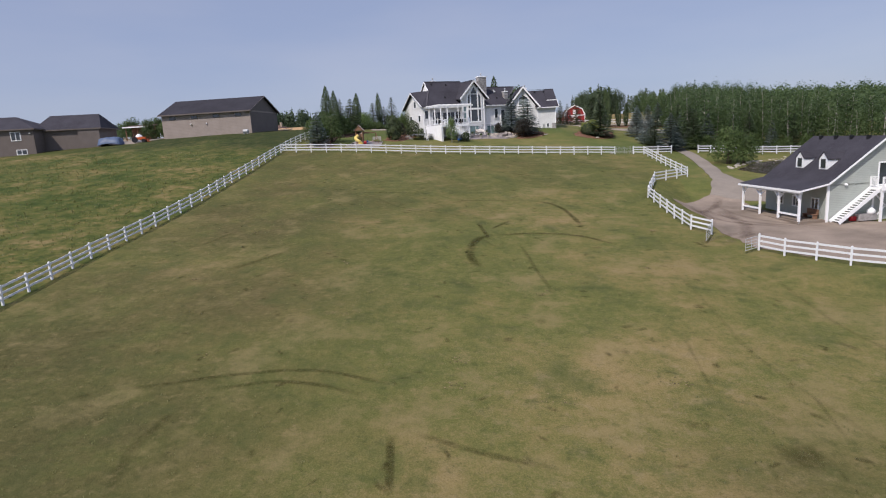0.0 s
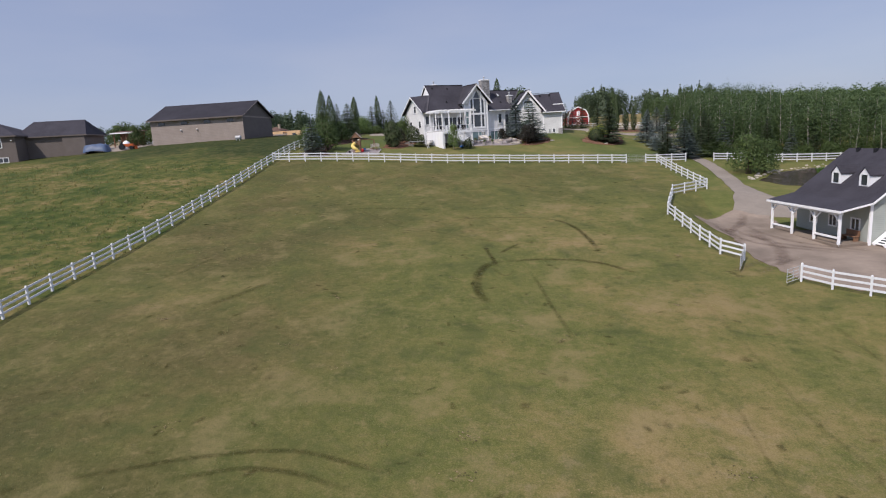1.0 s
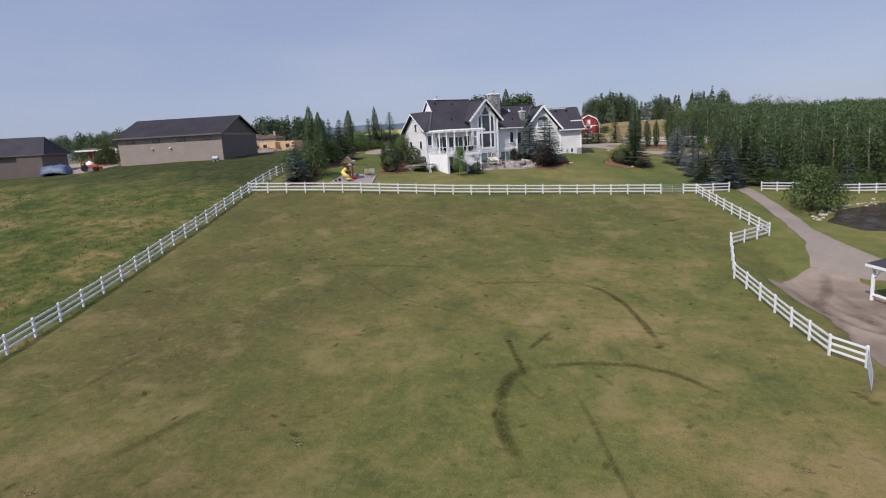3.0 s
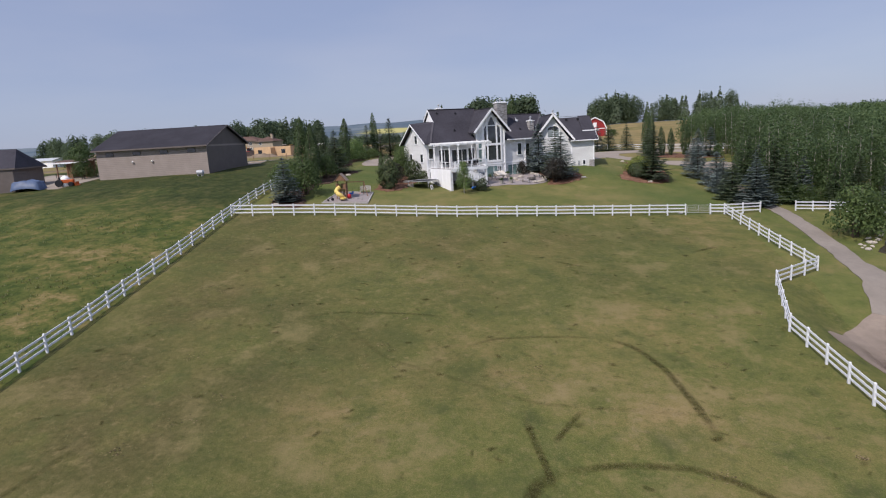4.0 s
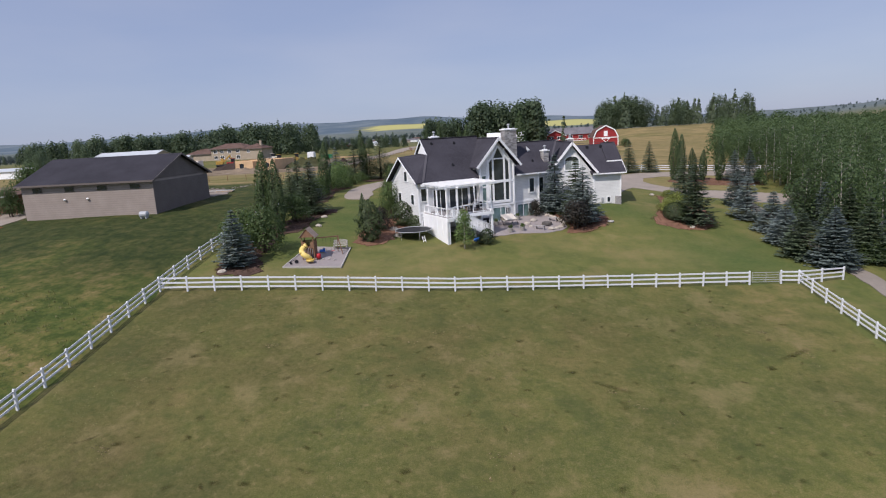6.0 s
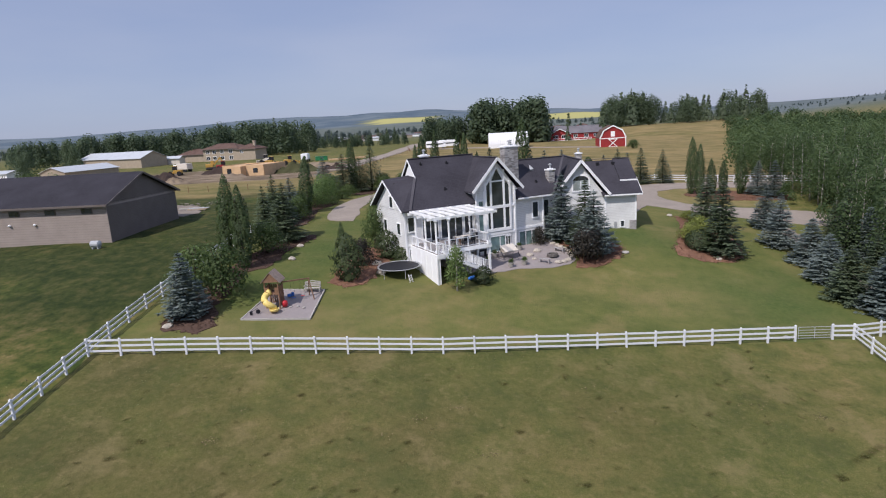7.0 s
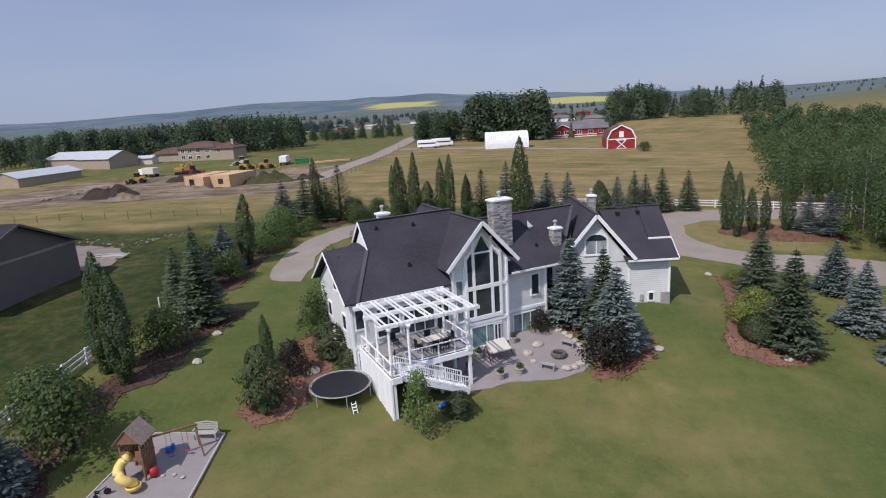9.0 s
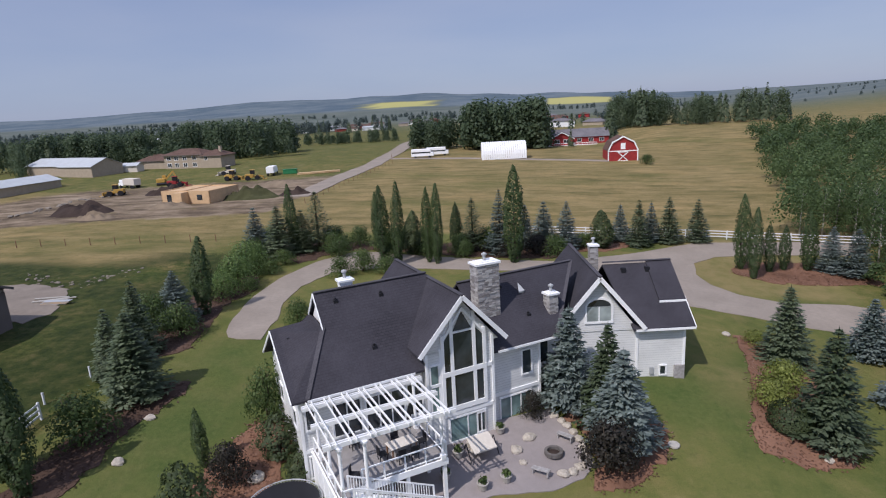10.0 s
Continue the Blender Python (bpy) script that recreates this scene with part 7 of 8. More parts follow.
for k in range(6):
    q = k * math.tau / 6
    c_, s_ = math.cos(q), math.sin(q)
    part("leg", tube(B(), [(2.2 * c_, 2.2 * s_, 0.9), (2.2 * c_, 2.2 * s_, 0.0)], [0.03, 0.03], 6), STEEL, tramp)
lad = thing("trampoline_ladder", at_ground(-13.0, 109.0, 35) @ Matrix.Diagonal((0.75, 0.75, 0.75, 1)), "short white trampoline ladder", "ladder")
for x in (-0.2, 0.2):
    part("rail", beam(B(), (x, -0.45, 0), (x, 0.1, 0.95), 0.05, 0.05), WHITE, lad)
for z in (0.25, 0.5, 0.75):
    part("rung", box(B(), -0.2, 0.2, -0.45 + z * 0.58 - 0.06, -0.45 + z * 0.58 + 0.06, z - 0.02, z + 0.02), WHITE, lad)


def rock(r, seed, flat=0.6):
    bm = B()
    bmesh.ops.create_icosphere(bm, subdivisions=2, radius=r)
    for v in bm.verts:
        k = 1 + 0.35 * noise.noise(v.co * (1.4 / r) + Vector((seed * 3.1, 0, 0)))
        v.co = Vector((v.co.x * k * 1.2, v.co.y * k, v.co.z * k * flat))
    return bm


DUSTY_ROCKS = [mesh_of("boulder", rock(0.5, 7 + s), DUSTY_STONE) for s in range(4)]
ROCKS = [mesh_of("boulder", rock(0.5, s), BOULDER) for s in range(5)]


def boulder(x, y, s, label, group, rocks=None, n=[0]):
    n[0] += 1
    rocks = rocks or ROCKS
    ob = new("boulder", rocks[n[0] % len(rocks)])
    ob.matrix_world = pose(x, y, land(x, y) + 0.1 * s, 0, 0, n[0] * 67) @ Matrix.Diagonal((s, s, s, 1))
    return tagged(ob, label, "boulder", group)


for x, y, s in ((0.5, 123.9, 0.6), (0.9, 123.3, 0.6), (1.2, 122.7, 0.65), (1.7, 122.2, 0.6), (2.1, 121.7, 0.65), (2.5, 121.1, 0.6), (2.8, 120.4, 0.65), (3.1, 119.8, 0.6), (3.2, 119.1, 0.65), (3.1, 118.4, 0.6), (2.8, 117.8, 0.7), (2.3, 117.3, 0.65), (1.7, 117.0, 0.75)):
    boulder(x, y, s, "pale flat boulder edging the patio", "patio boulders")
for x, y, s in ((-0.6, 120.1, 0.85), (-1.4, 118.7, 0.75), (-0.9, 117.6, 0.5), (-30.6, 95.6, 0.8), (-27.2, 113.0, 0.8), (-28.2, 117.8, 0.7), (-17.6, 113.2, 1.0), (-16.4, 110.6, 0.9), (19.4, 121.7, 0.6), (17.3, 138.2, 0.7), (20.0, 104.2, 0.5)):
    boulder(x, y, s, "single pale garden boulder", "garden boulders")
rng = np.random.default_rng(12)
for k in range(46):
    f = k / 45
    boulder(np.interp(f, (0, 0.3, 0.6, 1), (35.4, 39.2, 44, 51.5)) + rng.normal(0, 0.4), np.interp(f, (0, 0.3, 0.6, 1), (91.6, 97.4, 100.7, 106)) + rng.normal(0, 0.6), rng.uniform(0.22, 0.6), "pale boulder on the pond bank", "pond boulders")
pit = thing("fire_pit", at_ground(1.1, 118.7) @ pose(0, 0, 0.06) @ Matrix.Diagonal((0.78, 0.78, 0.9, 1)), "round grey stone fire pit on the patio", "fire pit")
for k in range(14):
    part("block", box(B(), -0.16, 0.16, 0.55, 0.8, 0, 0.32), SOOTY, pit, xf=pose(0, 0, 0, 0, 0, k * 360 / 14), bevel=0.02)
part("ash", lathe(B(), [(0.55, 0.05), (0.5, 0.12), (0.05, 0.16)], 14), SOIL, pit)
for x, y, turn, mat in ((0.25, 116.7, -20, LEDGE), (1.9, 120.2, 150, LEDGE)):
    low = thing("patio_bench", at_ground(x, y, turn) @ pose(0, 0, 0.06), "low dark bench facing the fire pit", "bench", "patio benches")
    part("seat", box(B(), -0.6, 0.6, -0.2, 0.2, 0.36, 0.42), mat, low)
    for q in (-0.5, 0.5):
        part("leg", box(B(), q - 0.05, q + 0.05, -0.18, 0.18, 0, 0.36), mat, low)
for x, y in ((-3.3, 114.8), (-1.9, 115.7), (-5.7, 115.2), (-5.2, 117.4), (-2.6, 120.3)):
    pot = thing("flower_pot", at_ground(x, y) @ pose(0, 0, 0.06), "pale pot with a green plant on the patio", "pot", "patio pots")
    part("pot", lathe(B(), [(0.22, 0), (0.34, 0.42), (0.38, 0.44), (0.38, 0.5), (0.3, 0.5), (0.28, 0.4)], 14), CLAY, pot)
    g_ = np.random.default_rng(int(x * 10) % 97)
    c_ = g_.normal(0, 0.13, (110, 3)).clip(-0.26, 0.26) * [1, 1, 0.8] + [0, 0, 0.66]
    ob = new("plant", quads("plant", leaf_quads(c_, c_ * [1, 1, 0] + [0, 0, 0.2], 0.13, 1.4, g_), BUSH_LEAF))
    ob.parent = pot
M_SWING = pose(-4.1, 118.0, land(-4.1, 118.0) + 0.06, 0, 0, 36)
sw = thing("swing_seat", M_SWING @ pose(0.2, -0.3, 0), "cream garden swing seat with a cloth canopy", "swing seat")
part("canopy", plate(B(), [(-0.85, -0.8, 0.75), (0.85, -0.8, 0.75), (0.85, 0.35, 1.3), (-0.85, 0.35, 1.3)], 0.08), CREAM, sw, "cream cloth canopy")
part("seat", box(box(B(), -0.85, 0.85, -0.25, 0.3, 0.45, 0.58), -0.85, 0.85, 0.25, 0.38, 0.5, 1.0), CREAM, sw)
for x in (-1.05, 1.05):
    part("side_frame", beam(beam(B(), (x, -0.7, 0), (x, 0, 1.1), 0.05, 0.05), (x, 0.7, 0), (x, 0, 1.1), 0.06, 0.06), BLACK, sw)
single("well_lid", lathe(B(), [(0.42, 0), (0.42, 0.1), (0.36, 0.16)], 16), CLAY, at_ground(9.2, 120.8), "round pale lid set in the lawn", "lid")
grill = thing("barbecue", at_ground(-6.6, 117.2, 36) @ pose(0, 0, 0.06), "black barbecue under the deck edge", "barbecue")
part("body", box(B(), -0.5, 0.5, -0.28, 0.28, 0.7, 1.0), BLACK, grill, bevel=0.04)
part("lid", tube(B(), [(-0.5, 0, 1.0), (0.5, 0, 1.0)], [0.28, 0.28], 12), STEEL, grill)
for x in (-0.42, 0.42):
    part("leg", box(B(), x - 0.04, x + 0.04, -0.22, 0.22, 0, 0.7), BLACK, grill)


def on_deck(u, v, turn=0.0):
    return M_HOUSE @ pose(u, v, 2.53, 0, 0, turn)


table = thing("patio_table", on_deck(-8.2, -3.2, 5), "pale wooden table on the deck", "table")
part("tabletop", box(B(), -0.9, 0.9, -0.5, 0.5, 0.7, 0.75), CREAM, table, bevel=0.01)
for x in (-0.8, 0.8):
    for y in (-0.4, 0.4):
        part("leg", box(B(), x - 0.04, x + 0.04, y - 0.04, y + 0.04, 0, 0.7), WOOD, table)
for u, v, turn in ((-9.5, -3.3, 90), (-6.9, -3.2, -90), (-8.6, -4.1, 180), (-7.8, -4.1, 180), (-8.2, -2.2, 0), (-11.6, -4.4, 60), (-10.6, -1.2, 10)):
    ch = thing("deck_chair", on_deck(u, v, turn), "dark chair on the deck", "chair", "deck chairs")
    part("seat", box(B(), -0.25, 0.25, -0.25, 0.25, 0.4, 0.46), BLACK, ch)
    part("backrest", box(B(), -0.25, 0.25, 0.22, 0.27, 0.45, 0.95), BLACK, ch)
    for x in (-0.22, 0.22):
        for y in (-0.22, 0.22):
            part("leg", box(B(), x - 0.025, x + 0.025, y - 0.025, y + 0.025, 0, 0.4), BLACK, ch)
brolly = thing("folded_umbrella", on_deck(-7.2, -2.2), "folded dark patio umbrella on the deck", "umbrella")
part("pole", tube(B(), [(0, 0, 0), (0, 0, 2.5)], [0.03, 0.03], 6), STEEL, brolly)
part("cloth", lathe(B(), [(0.05, 0.9), (0.2, 1.1), (0.14, 1.8), (0.03, 2.45)], 10), BLACK, brolly)
part("base_plate", lathe(B(), [(0.3, 0), (0.3, 0.08), (0.05, 0.1)], 12), STEEL, brolly)
single("tub", tube(B(), [(-0.5, 0, 0.2), (-0.35, 0, 0.2), (0.35, 0, 0.2), (0.5, 0, 0.2)], [0.08, 0.2, 0.2, 0.08], 10), BLUE_PLASTIC, at_ground(-7.0, 110.6, 50), "blue plastic tub under the stairs", "tub", smooth_faces=True)

# ---------------------------------------------------------------- marks and tufts in the grass
rng = np.random.default_rng(21)


def scuffs(pts, width, n, size):
    """Flat bruised blades scattered along a line of (x, y)."""
    pts = np.array(pts, float)
    seg = np.linalg.norm(np.diff(pts, axis=0), axis=1)
    s = np.r_[0, np.cumsum(seg)]
    q = rng.uniform(0, s[-1], n)
    q = q[np.array([noise.noise((v * 0.35, s[-1], 0)) for v in q]) > -0.22]
    x, y = np.interp(q, s, pts[:, 0]), np.interp(q, s, pts[:, 1])
    x, y = x + rng.normal(0, width / 2, len(q)), y + rng.normal(0, width / 2, len(q))
    bumps = np.array([0.05 * noise.noise((a * 0.35, b * 0.35, 0)) + 0.12 * noise.noise((a * 0.08, b * 0.08, 3)) for a, b in zip(x, y)])
    c = np.c_[x, y, land(x, y) + bumps + 0.03]
    return leaf_quads(c, np.tile([0, 0, 4.0], (len(c), 1)), size, 1.3, rng)


def arc(cx, cy, r, a0, a1, n=16):
    return [(cx + r * math.cos(radians(a0 + (a1 - a0) * k / n)), cy + r * math.sin(radians(a0 + (a1 - a0) * k / n))) for k in range(n + 1)]


def smear(pts, width, strength):
    """A soft-edged band pressed into the turf along (x, y): corners, faces and how strong."""
    pts = np.array(pts, float)
    d0 = np.r_[0, np.cumsum(np.linalg.norm(np.diff(pts, axis=0), axis=1))]
    q = np.linspace(0, d0[-1], max(4, int(d0[-1] / 0.35)))
    x, y = np.interp(q, d0, pts[:, 0]), np.interp(q, d0, pts[:, 1])
    for _ in range(4):
        x[1:-1], y[1:-1] = (x[:-2] + 2 * x[1:-1] + x[2:]) / 4, (y[:-2] + 2 * y[1:-1] + y[2:]) / 4
    tx, ty = np.gradient(x), np.gradient(y)
    k = np.hypot(tx, ty) + 1e-9
    ends = np.clip(np.minimum(q, q[-1] - q) / (0.18 * q[-1] + 0.2), 0, 1)
    co, fade = [], []
    for side, f in ((-1, 0.0), (-0.5, 0.75), (0, 1.0), (0.5, 0.75), (1, 0.0)):
        px, py = x - ty / k * width * side, y + tx / k * width * side
        bumps = np.array([0.05 * noise.noise((u * 0.35, v * 0.35, 0)) + 0.12 * noise.noise((u * 0.08, v * 0.08, 3)) for u, v in zip(px, py)])
        co.append(np.c_[px, py, land(px, py) + bumps + 0.03])
        fade.append(f * ends * strength)
    n = len(q)
    faces = [(r * n + j, r * n + j + 1, (r + 1) * n + j + 1, (r + 1) * n + j) for r in range(4) for j in range(n - 1)]
    return np.concatenate(co), faces, np.concatenate(fade)


def smears(name, bands, material, label, kind="stuff", group=""):
    co, faces, fade, base = [], [], [], 0
    for c_, f_, w_ in bands:
        co.append(c_)
        faces += [tuple(v + base for v in f) for f in f_]
        fade.append(w_)
        base += len(c_)
    me = bpy.data.meshes.new(name)
    me.from_pydata(np.concatenate(co).tolist(), [], [f[::-1] for f in faces])
    me.shade_smooth()
    att = me.attributes.new("fade", "FLOAT", "POINT")
    att.data.foreach_set("value", np.concatenate(fade).astype(np.float32))
    me.materials.append(material)
    return tagged(new(name, me), label, "tyre marks" if kind else "tyre mark", group, kind)


def pressed(name, dark, light):
    """Bruised turf or mud that thins out into the ground at its edges."""
    m = Nodes(name, 0.95, spec=0.1)
    node = m.add("ShaderNodeAttribute")
    node.attribute_name = "fade"
    c = m.mix(m.grey(m.noise(3.0, 4), 0.3, 0.7), dark, light)
    m.base(c)
    gate = m.math("MULTIPLY", node.outputs["Fac"], m.grey(m.noise(0.7, 5, 0.75), 0.28, 0.56))
    gate = m.math("MULTIPLY", gate, m.grey(m.noise(4.0, 5, 0.8), 0.26, 0.54))
    clear, ms = m.add("ShaderNodeBsdfTransparent"), m.add("ShaderNodeMixShader")
    m.link(gate, ms.inputs[0])
    m.link(clear.outputs[0], ms.inputs[1])
    m.link(m.bsdf.outputs[0], ms.inputs[2])
    m.link(ms.outputs[0], m.tree.nodes["Material Output"].inputs["Surface"])
    return m.mat


TURF_PRESSED = pressed("pressed_turf", (0.036, 0.034, 0.010), (0.070, 0.062, 0.021))
MUD_PRESSED = pressed("pressed_mud", (0.12, 0.085, 0.065), (0.18, 0.125, 0.10))
MARKS = (
    ([(2.9, 43.1), (2.1, 44.3), (1.5, 46.4), (1.4, 49.1), (1.9, 51.1), (3.2, 52.3)], 0.5, 1.0),
    ([(2.8, 52.1), (5.8, 53.1), (9.3, 53.4), (11.7, 52.3), (14.0, 50.2)], 0.36, 0.8),
    ([(1.2, 56.7), (2.1, 53.5), (2.9, 50.6)], 0.28, 0.85),
    ([(2.8, 54.3), (3.6, 55.9), (4.5, 57.7)], 0.26, 0.85),
    ([(5.5, 49.8), (6.3, 46.6), (6.9, 43.4), (7.6, 40.7), (8.2, 38.0)], 0.22, 0.5),
    ([(6.5, 67.2), (8.5, 66.2), (10.1, 62.9), (10.9, 59.1), (11.4, 55.2)], 0.36, 0.9),
    ([(-3.1, 64.2), (-0.8, 65.9), (2.6, 66.8), (6.5, 67.2)], 0.26, 0.5),
    ([(-16.0, 66.9), (-13.3, 68.6), (-10.2, 68.6)], 0.25, 0.5),
    ([(-12.1, 68.8), (-8.4, 69.1), (-4.7, 69.0)], 0.22, 0.5),
    ([(-16.9, 40.5), (-16.0, 42.1), (-15.0, 44.0), (-14.1, 46.1)], 0.42, 0.5),
    ([(-22.8, 46.1), (-22.1, 49.1), (-21.4, 51.8)], 0.3, 0.4),
    ([(3.4, 82.9), (6.5, 81.7)], 0.3, 0.8),
    ([(17.4, 87.9), (20.8, 90.6)], 0.34, 0.6),
    ([(2.1, 51.0), (3.6, 48.4), (4.3, 50.2)], 0.2, 0.35),
    ([(-8.6, 16.1), (-9.2, 17.5), (-9.7, 19.3), (-9.4, 21.0)], 0.34, 0.5),
    ([(-13.4, 22.9), (-11.2, 23.9), (-8.8, 25.0), (-6.1, 25.9), (-3.9, 26.2), (0.1, 25.2)], 0.22, 0.7),
    ([(-8.7, 23.6), (-6.2, 24.8), (-3.8, 24.8), (-1.1, 24.0)], 0.24, 0.6),
    ([(1.6, 17.3), (1.3, 18.9), (0.8, 21.0)], 0.24, 0.9),
    ([(1.8, 21.2), (3.5, 20.6), (5.4, 20.0), (7.7, 19.6)], 0.24, 0.6),
    ([(16.1, 20.9), (17.9, 21.2)], 1.1, 0.55),
    ([(15.1, 31.9), (15.0, 28.1), (15.0, 25.2)], 0.14, 0.3),
    ([(19.2, 25.8), (19.1, 24.1), (19.0, 22.2)], 0.14, 0.3),
    ([(22.7, 31.7), (23.6, 30.5)], 0.3, 0.6),
    ([(22, 15), (18, 30), (17, 48)], 0.22, 0.16), ([(-16, 70), (-8, 62), (2, 58), (13, 58)], 0.26, 0.24), ([(26, 26), (24, 34), (23.5, 44)], 0.22, 0.28),
)
bands = []
for _ in range(120):
    x, y = rng.uniform(-27, 22), rng.uniform(14, 100)
    if y < back_fence_y(x) - 2:
        a = rng.uniform(0, math.tau)
        bands.append(smear([(x, y), (x + math.cos(a) * 0.35, y + math.sin(a) * 0.35), (x + math.cos(a + 0.6) * 0.8, y + math.sin(a + 0.6) * 0.8)], rng.uniform(0.12, 0.38), rng.uniform(0.2, 0.6)))
for _ in range(230):
    x, y = rng.uniform(-27, 22), rng.uniform(12, 100)
    if y < back_fence_y(x) - 2:
        a = rng.uniform(0, math.tau)
        bands.append(smear([(x, y), (x + math.cos(a) * 0.3, y + math.sin(a) * 0.3), (x + math.cos(a + 0.4) * 0.7, y + math.sin(a + 0.4) * 0.7)], rng.uniform(0.08, 0.2), rng.uniform(0.4, 0.9)))
for _ in range(260):
    x, y = rng.uniform(-30, 20), rng.uniform(55, 102)
    if y < back_fence_y(x) - 1 and x > left_fence_x(y) + 1:
        a, w = rng.uniform(-0.5, 0.5), rng.uniform(0.15, 0.9)
        bands.append(smear([(x, y), (x + math.cos(a) * w * 0.5, y + math.sin(a) * w * 0.5), (x + math.cos(a + 0.6) * w, y + math.sin(a + 0.6) * w)], rng.uniform(0.1, 0.3), rng.uniform(0.4, 0.9)))
ruts = [smear(arc(36.0 + d, 68.0, 11.5, 165, 246), 0.4, 0.5) for d in (0.0, 1.6, 3.4)] + [smear(arc(33.0 + d, 44.0, 14, 118, 150), 0.45, 0.4) for d in (0, 1.8)]
ruts += [smear([(24.6, 66), (27.5, 70.5), (29.4, 75.5)], 0.6, 0.7), smear([(25, 52), (27.5, 60), (27.2, 68)], 0.7, 0.6), smear([(23.5, 58), (25.0, 64), (25.4, 70)], 0.7, 0.6)]
smears("tyre_ruts", [(c_ + np.array([0, 0, 0.055]), f_, w_ * 0.75) for c_, f_, w_ in ruts], MUD_PRESSED, "tyre ruts pressed into the dirt yard")
for pts, width, strength in MARKS:
    smears("tyre_mark", [smear(pts, width * 0.9, strength * 0.75)], TURF_PRESSED, "dark tyre mark bruised into the pasture grass", "", "pasture tyre marks")
bits = []
for x, y in [(-7.2, 61.1), (2.0, 61.9), (-12.4, 75.5), (-17.3, 53.6), (-8.6, 35.6), (-5.0, 33.2), (19.7, 89.8), (6.3, 80.8)] + [(rng.uniform(-26, 19), rng.uniform(14, 95)) for _ in range(40)]:
    w = rng.uniform(0.2, 0.8)
    bits.append(scuffs([(x - w, y), (x + w, y + rng.normal(0, 0.4))], w * 0.8, int(rng.uniform(8, 40)), 0.075))
bits = np.concatenate(bits)
pick = rng.random(len(bits)) < 0.5
for title, part_, mat, words in (("dry_stems", bits[pick], STRAW_BITS, "pale dry stems lying in the pasture"), ("dark_clods", bits[~pick], EARTH_CLOD, "small dark clods lying in the pasture")):
    tagged(new(title, quads(title, part_, mat)), words, "grass", kind="stuff")
smears("turf_scuffs", bands, TURF_PRESSED, "small dark scuffs in the pasture grass")


def tufts(name, n, area, keep, h, material, label, per=5):
    x, y = rng.uniform(area[0], area[1], n), rng.uniform(area[2], area[3], n)
    ok = keep(x, y)
    x, y = x[ok], y[ok]
    z = land(x, y) - 0.02
    out = []
    k = h * rng.uniform(0.5, 1.4, len(x))
    for _ in range(per):
        a = rng.uniform(0, math.tau, len(x))
        d = np.c_[np.cos(a), np.sin(a), np.zeros(len(x))]
        e = np.c_[-np.sin(a), np.cos(a), np.zeros(len(x))]
        p = np.c_[x, y, z] + e * rng.normal(0, 0.14, (len(x), 1))
        top = p + d * (k * rng.uniform(0.2, 0.8, len(x)))[:, None] + np.array([0, 0, 1]) * k[:, None]
        w = (k * 0.20)[:, None]
        out.append(np.stack([p + e * w, p - e * w, top - e * w * 0.3, top + e * w * 0.3], 1))
    return tagged(new(name, quads(name, np.concatenate(out), material, np.tile([0.0, 0.0, 1.0], (len(x) * per, 1)))), label, "grass", kind="stuff")


tufts("weed_tufts", 15000, (-95, -24, -15, 135), lambda x, y: (x < left_fence_x(y) - 0.3) & (y < 88 - (x + 35) * 0.12), 0.16, WEED_LEAF, "knee-high weeds and rough grass in the field", 4)
tufts("grass_tufts", 6000, (-33, 26, 10, 103), lambda x, y: (x > left_fence_x(y) + 0.2) & (y < back_fence_y(x) - 0.2) & (x < 20 + 0 * y), 0.07, WEED_LEAF, "short dry pasture grass tufts", 4)
tufts("pond_reeds", 2600, (43, 58, 91, 100), lambda x, y: np.hypot(x - 52, (y - 95) * 1.3) < 6.2, 0.7, REED_LEAF, "bright green reeds in the pond", 5)

# ---------------------------------------------------------------- the building site and the far farms
M_FRAME = pose(-91.0, 210.4, 19.6, 0, 0, -8)
site = thing("unfinished_house", M_FRAME, "half-built house of raw yellow sheathing with no roof", "house")
for x0, x1, y0, y1 in ((0, 14, 0, 0.2), (0, 0.2, 0, 11), (13.8, 14, 0, 11), (0, 14, 10.8, 11), (6.0, 6.2, 0.2, 10.8)):
    part("wall_panel", box(B(), x0, x1, y0, y1, -0.8, 3.1), PLYWOOD, site)
for x in (1.6, 4.4, 10.4):
    part("opening", box(B(), x, x + 1.5, -0.03, 0.0, 0.4 if x < 10 else 0.9, 2.2), GLASS, site, "dark window opening")
part("floor_joists", box(B(), 0.2, 13.8, 0.2, 10.8, 2.7, 2.9), PLYWOOD, site)
part("porch_box", box(B(), 5.2, 8.0, -2.4, 0.0, -0.6, 2.9), PLYWOOD, site)


def earth_pile(x, y, rx, ry, h, seed, material, label):
    bm = B()
    bmesh.ops.create_grid(bm, x_segments=22, y_segments=16, size=1)
    for v in bm.verts:
        a, b = v.co.x, v.co.y
        f = max(0.0, 1 - a * a - b * b)
        v.co = Vector((a * rx, b * ry, land(x + a * rx, y + b * ry) - land(x, y) - 0.15 + h * f * (0.7 + 0.8 * noise.noise((a * 3 + seed, b * 3, seed)))))
    return single("earth_mound", bm, material, pose(x, y, land(x, y)), label, "earth pile", "site earth")


earth_pile(-104, 199.5, 7.5, 5, 3.4, 1, SOIL, "heap of dark excavated soil")
earth_pile(-94, 191.5, 4.5, 3, 1.7, 2, EARTH, "low heap of brown soil")
earth_pile(-86, 205, 6, 4, 1.5, 3, EARTH, "low heap of brown soil")
earth_pile(-104, 232, 7, 5, 2.6, 4, SOIL, "heap of dark soil behind the unfinished house")
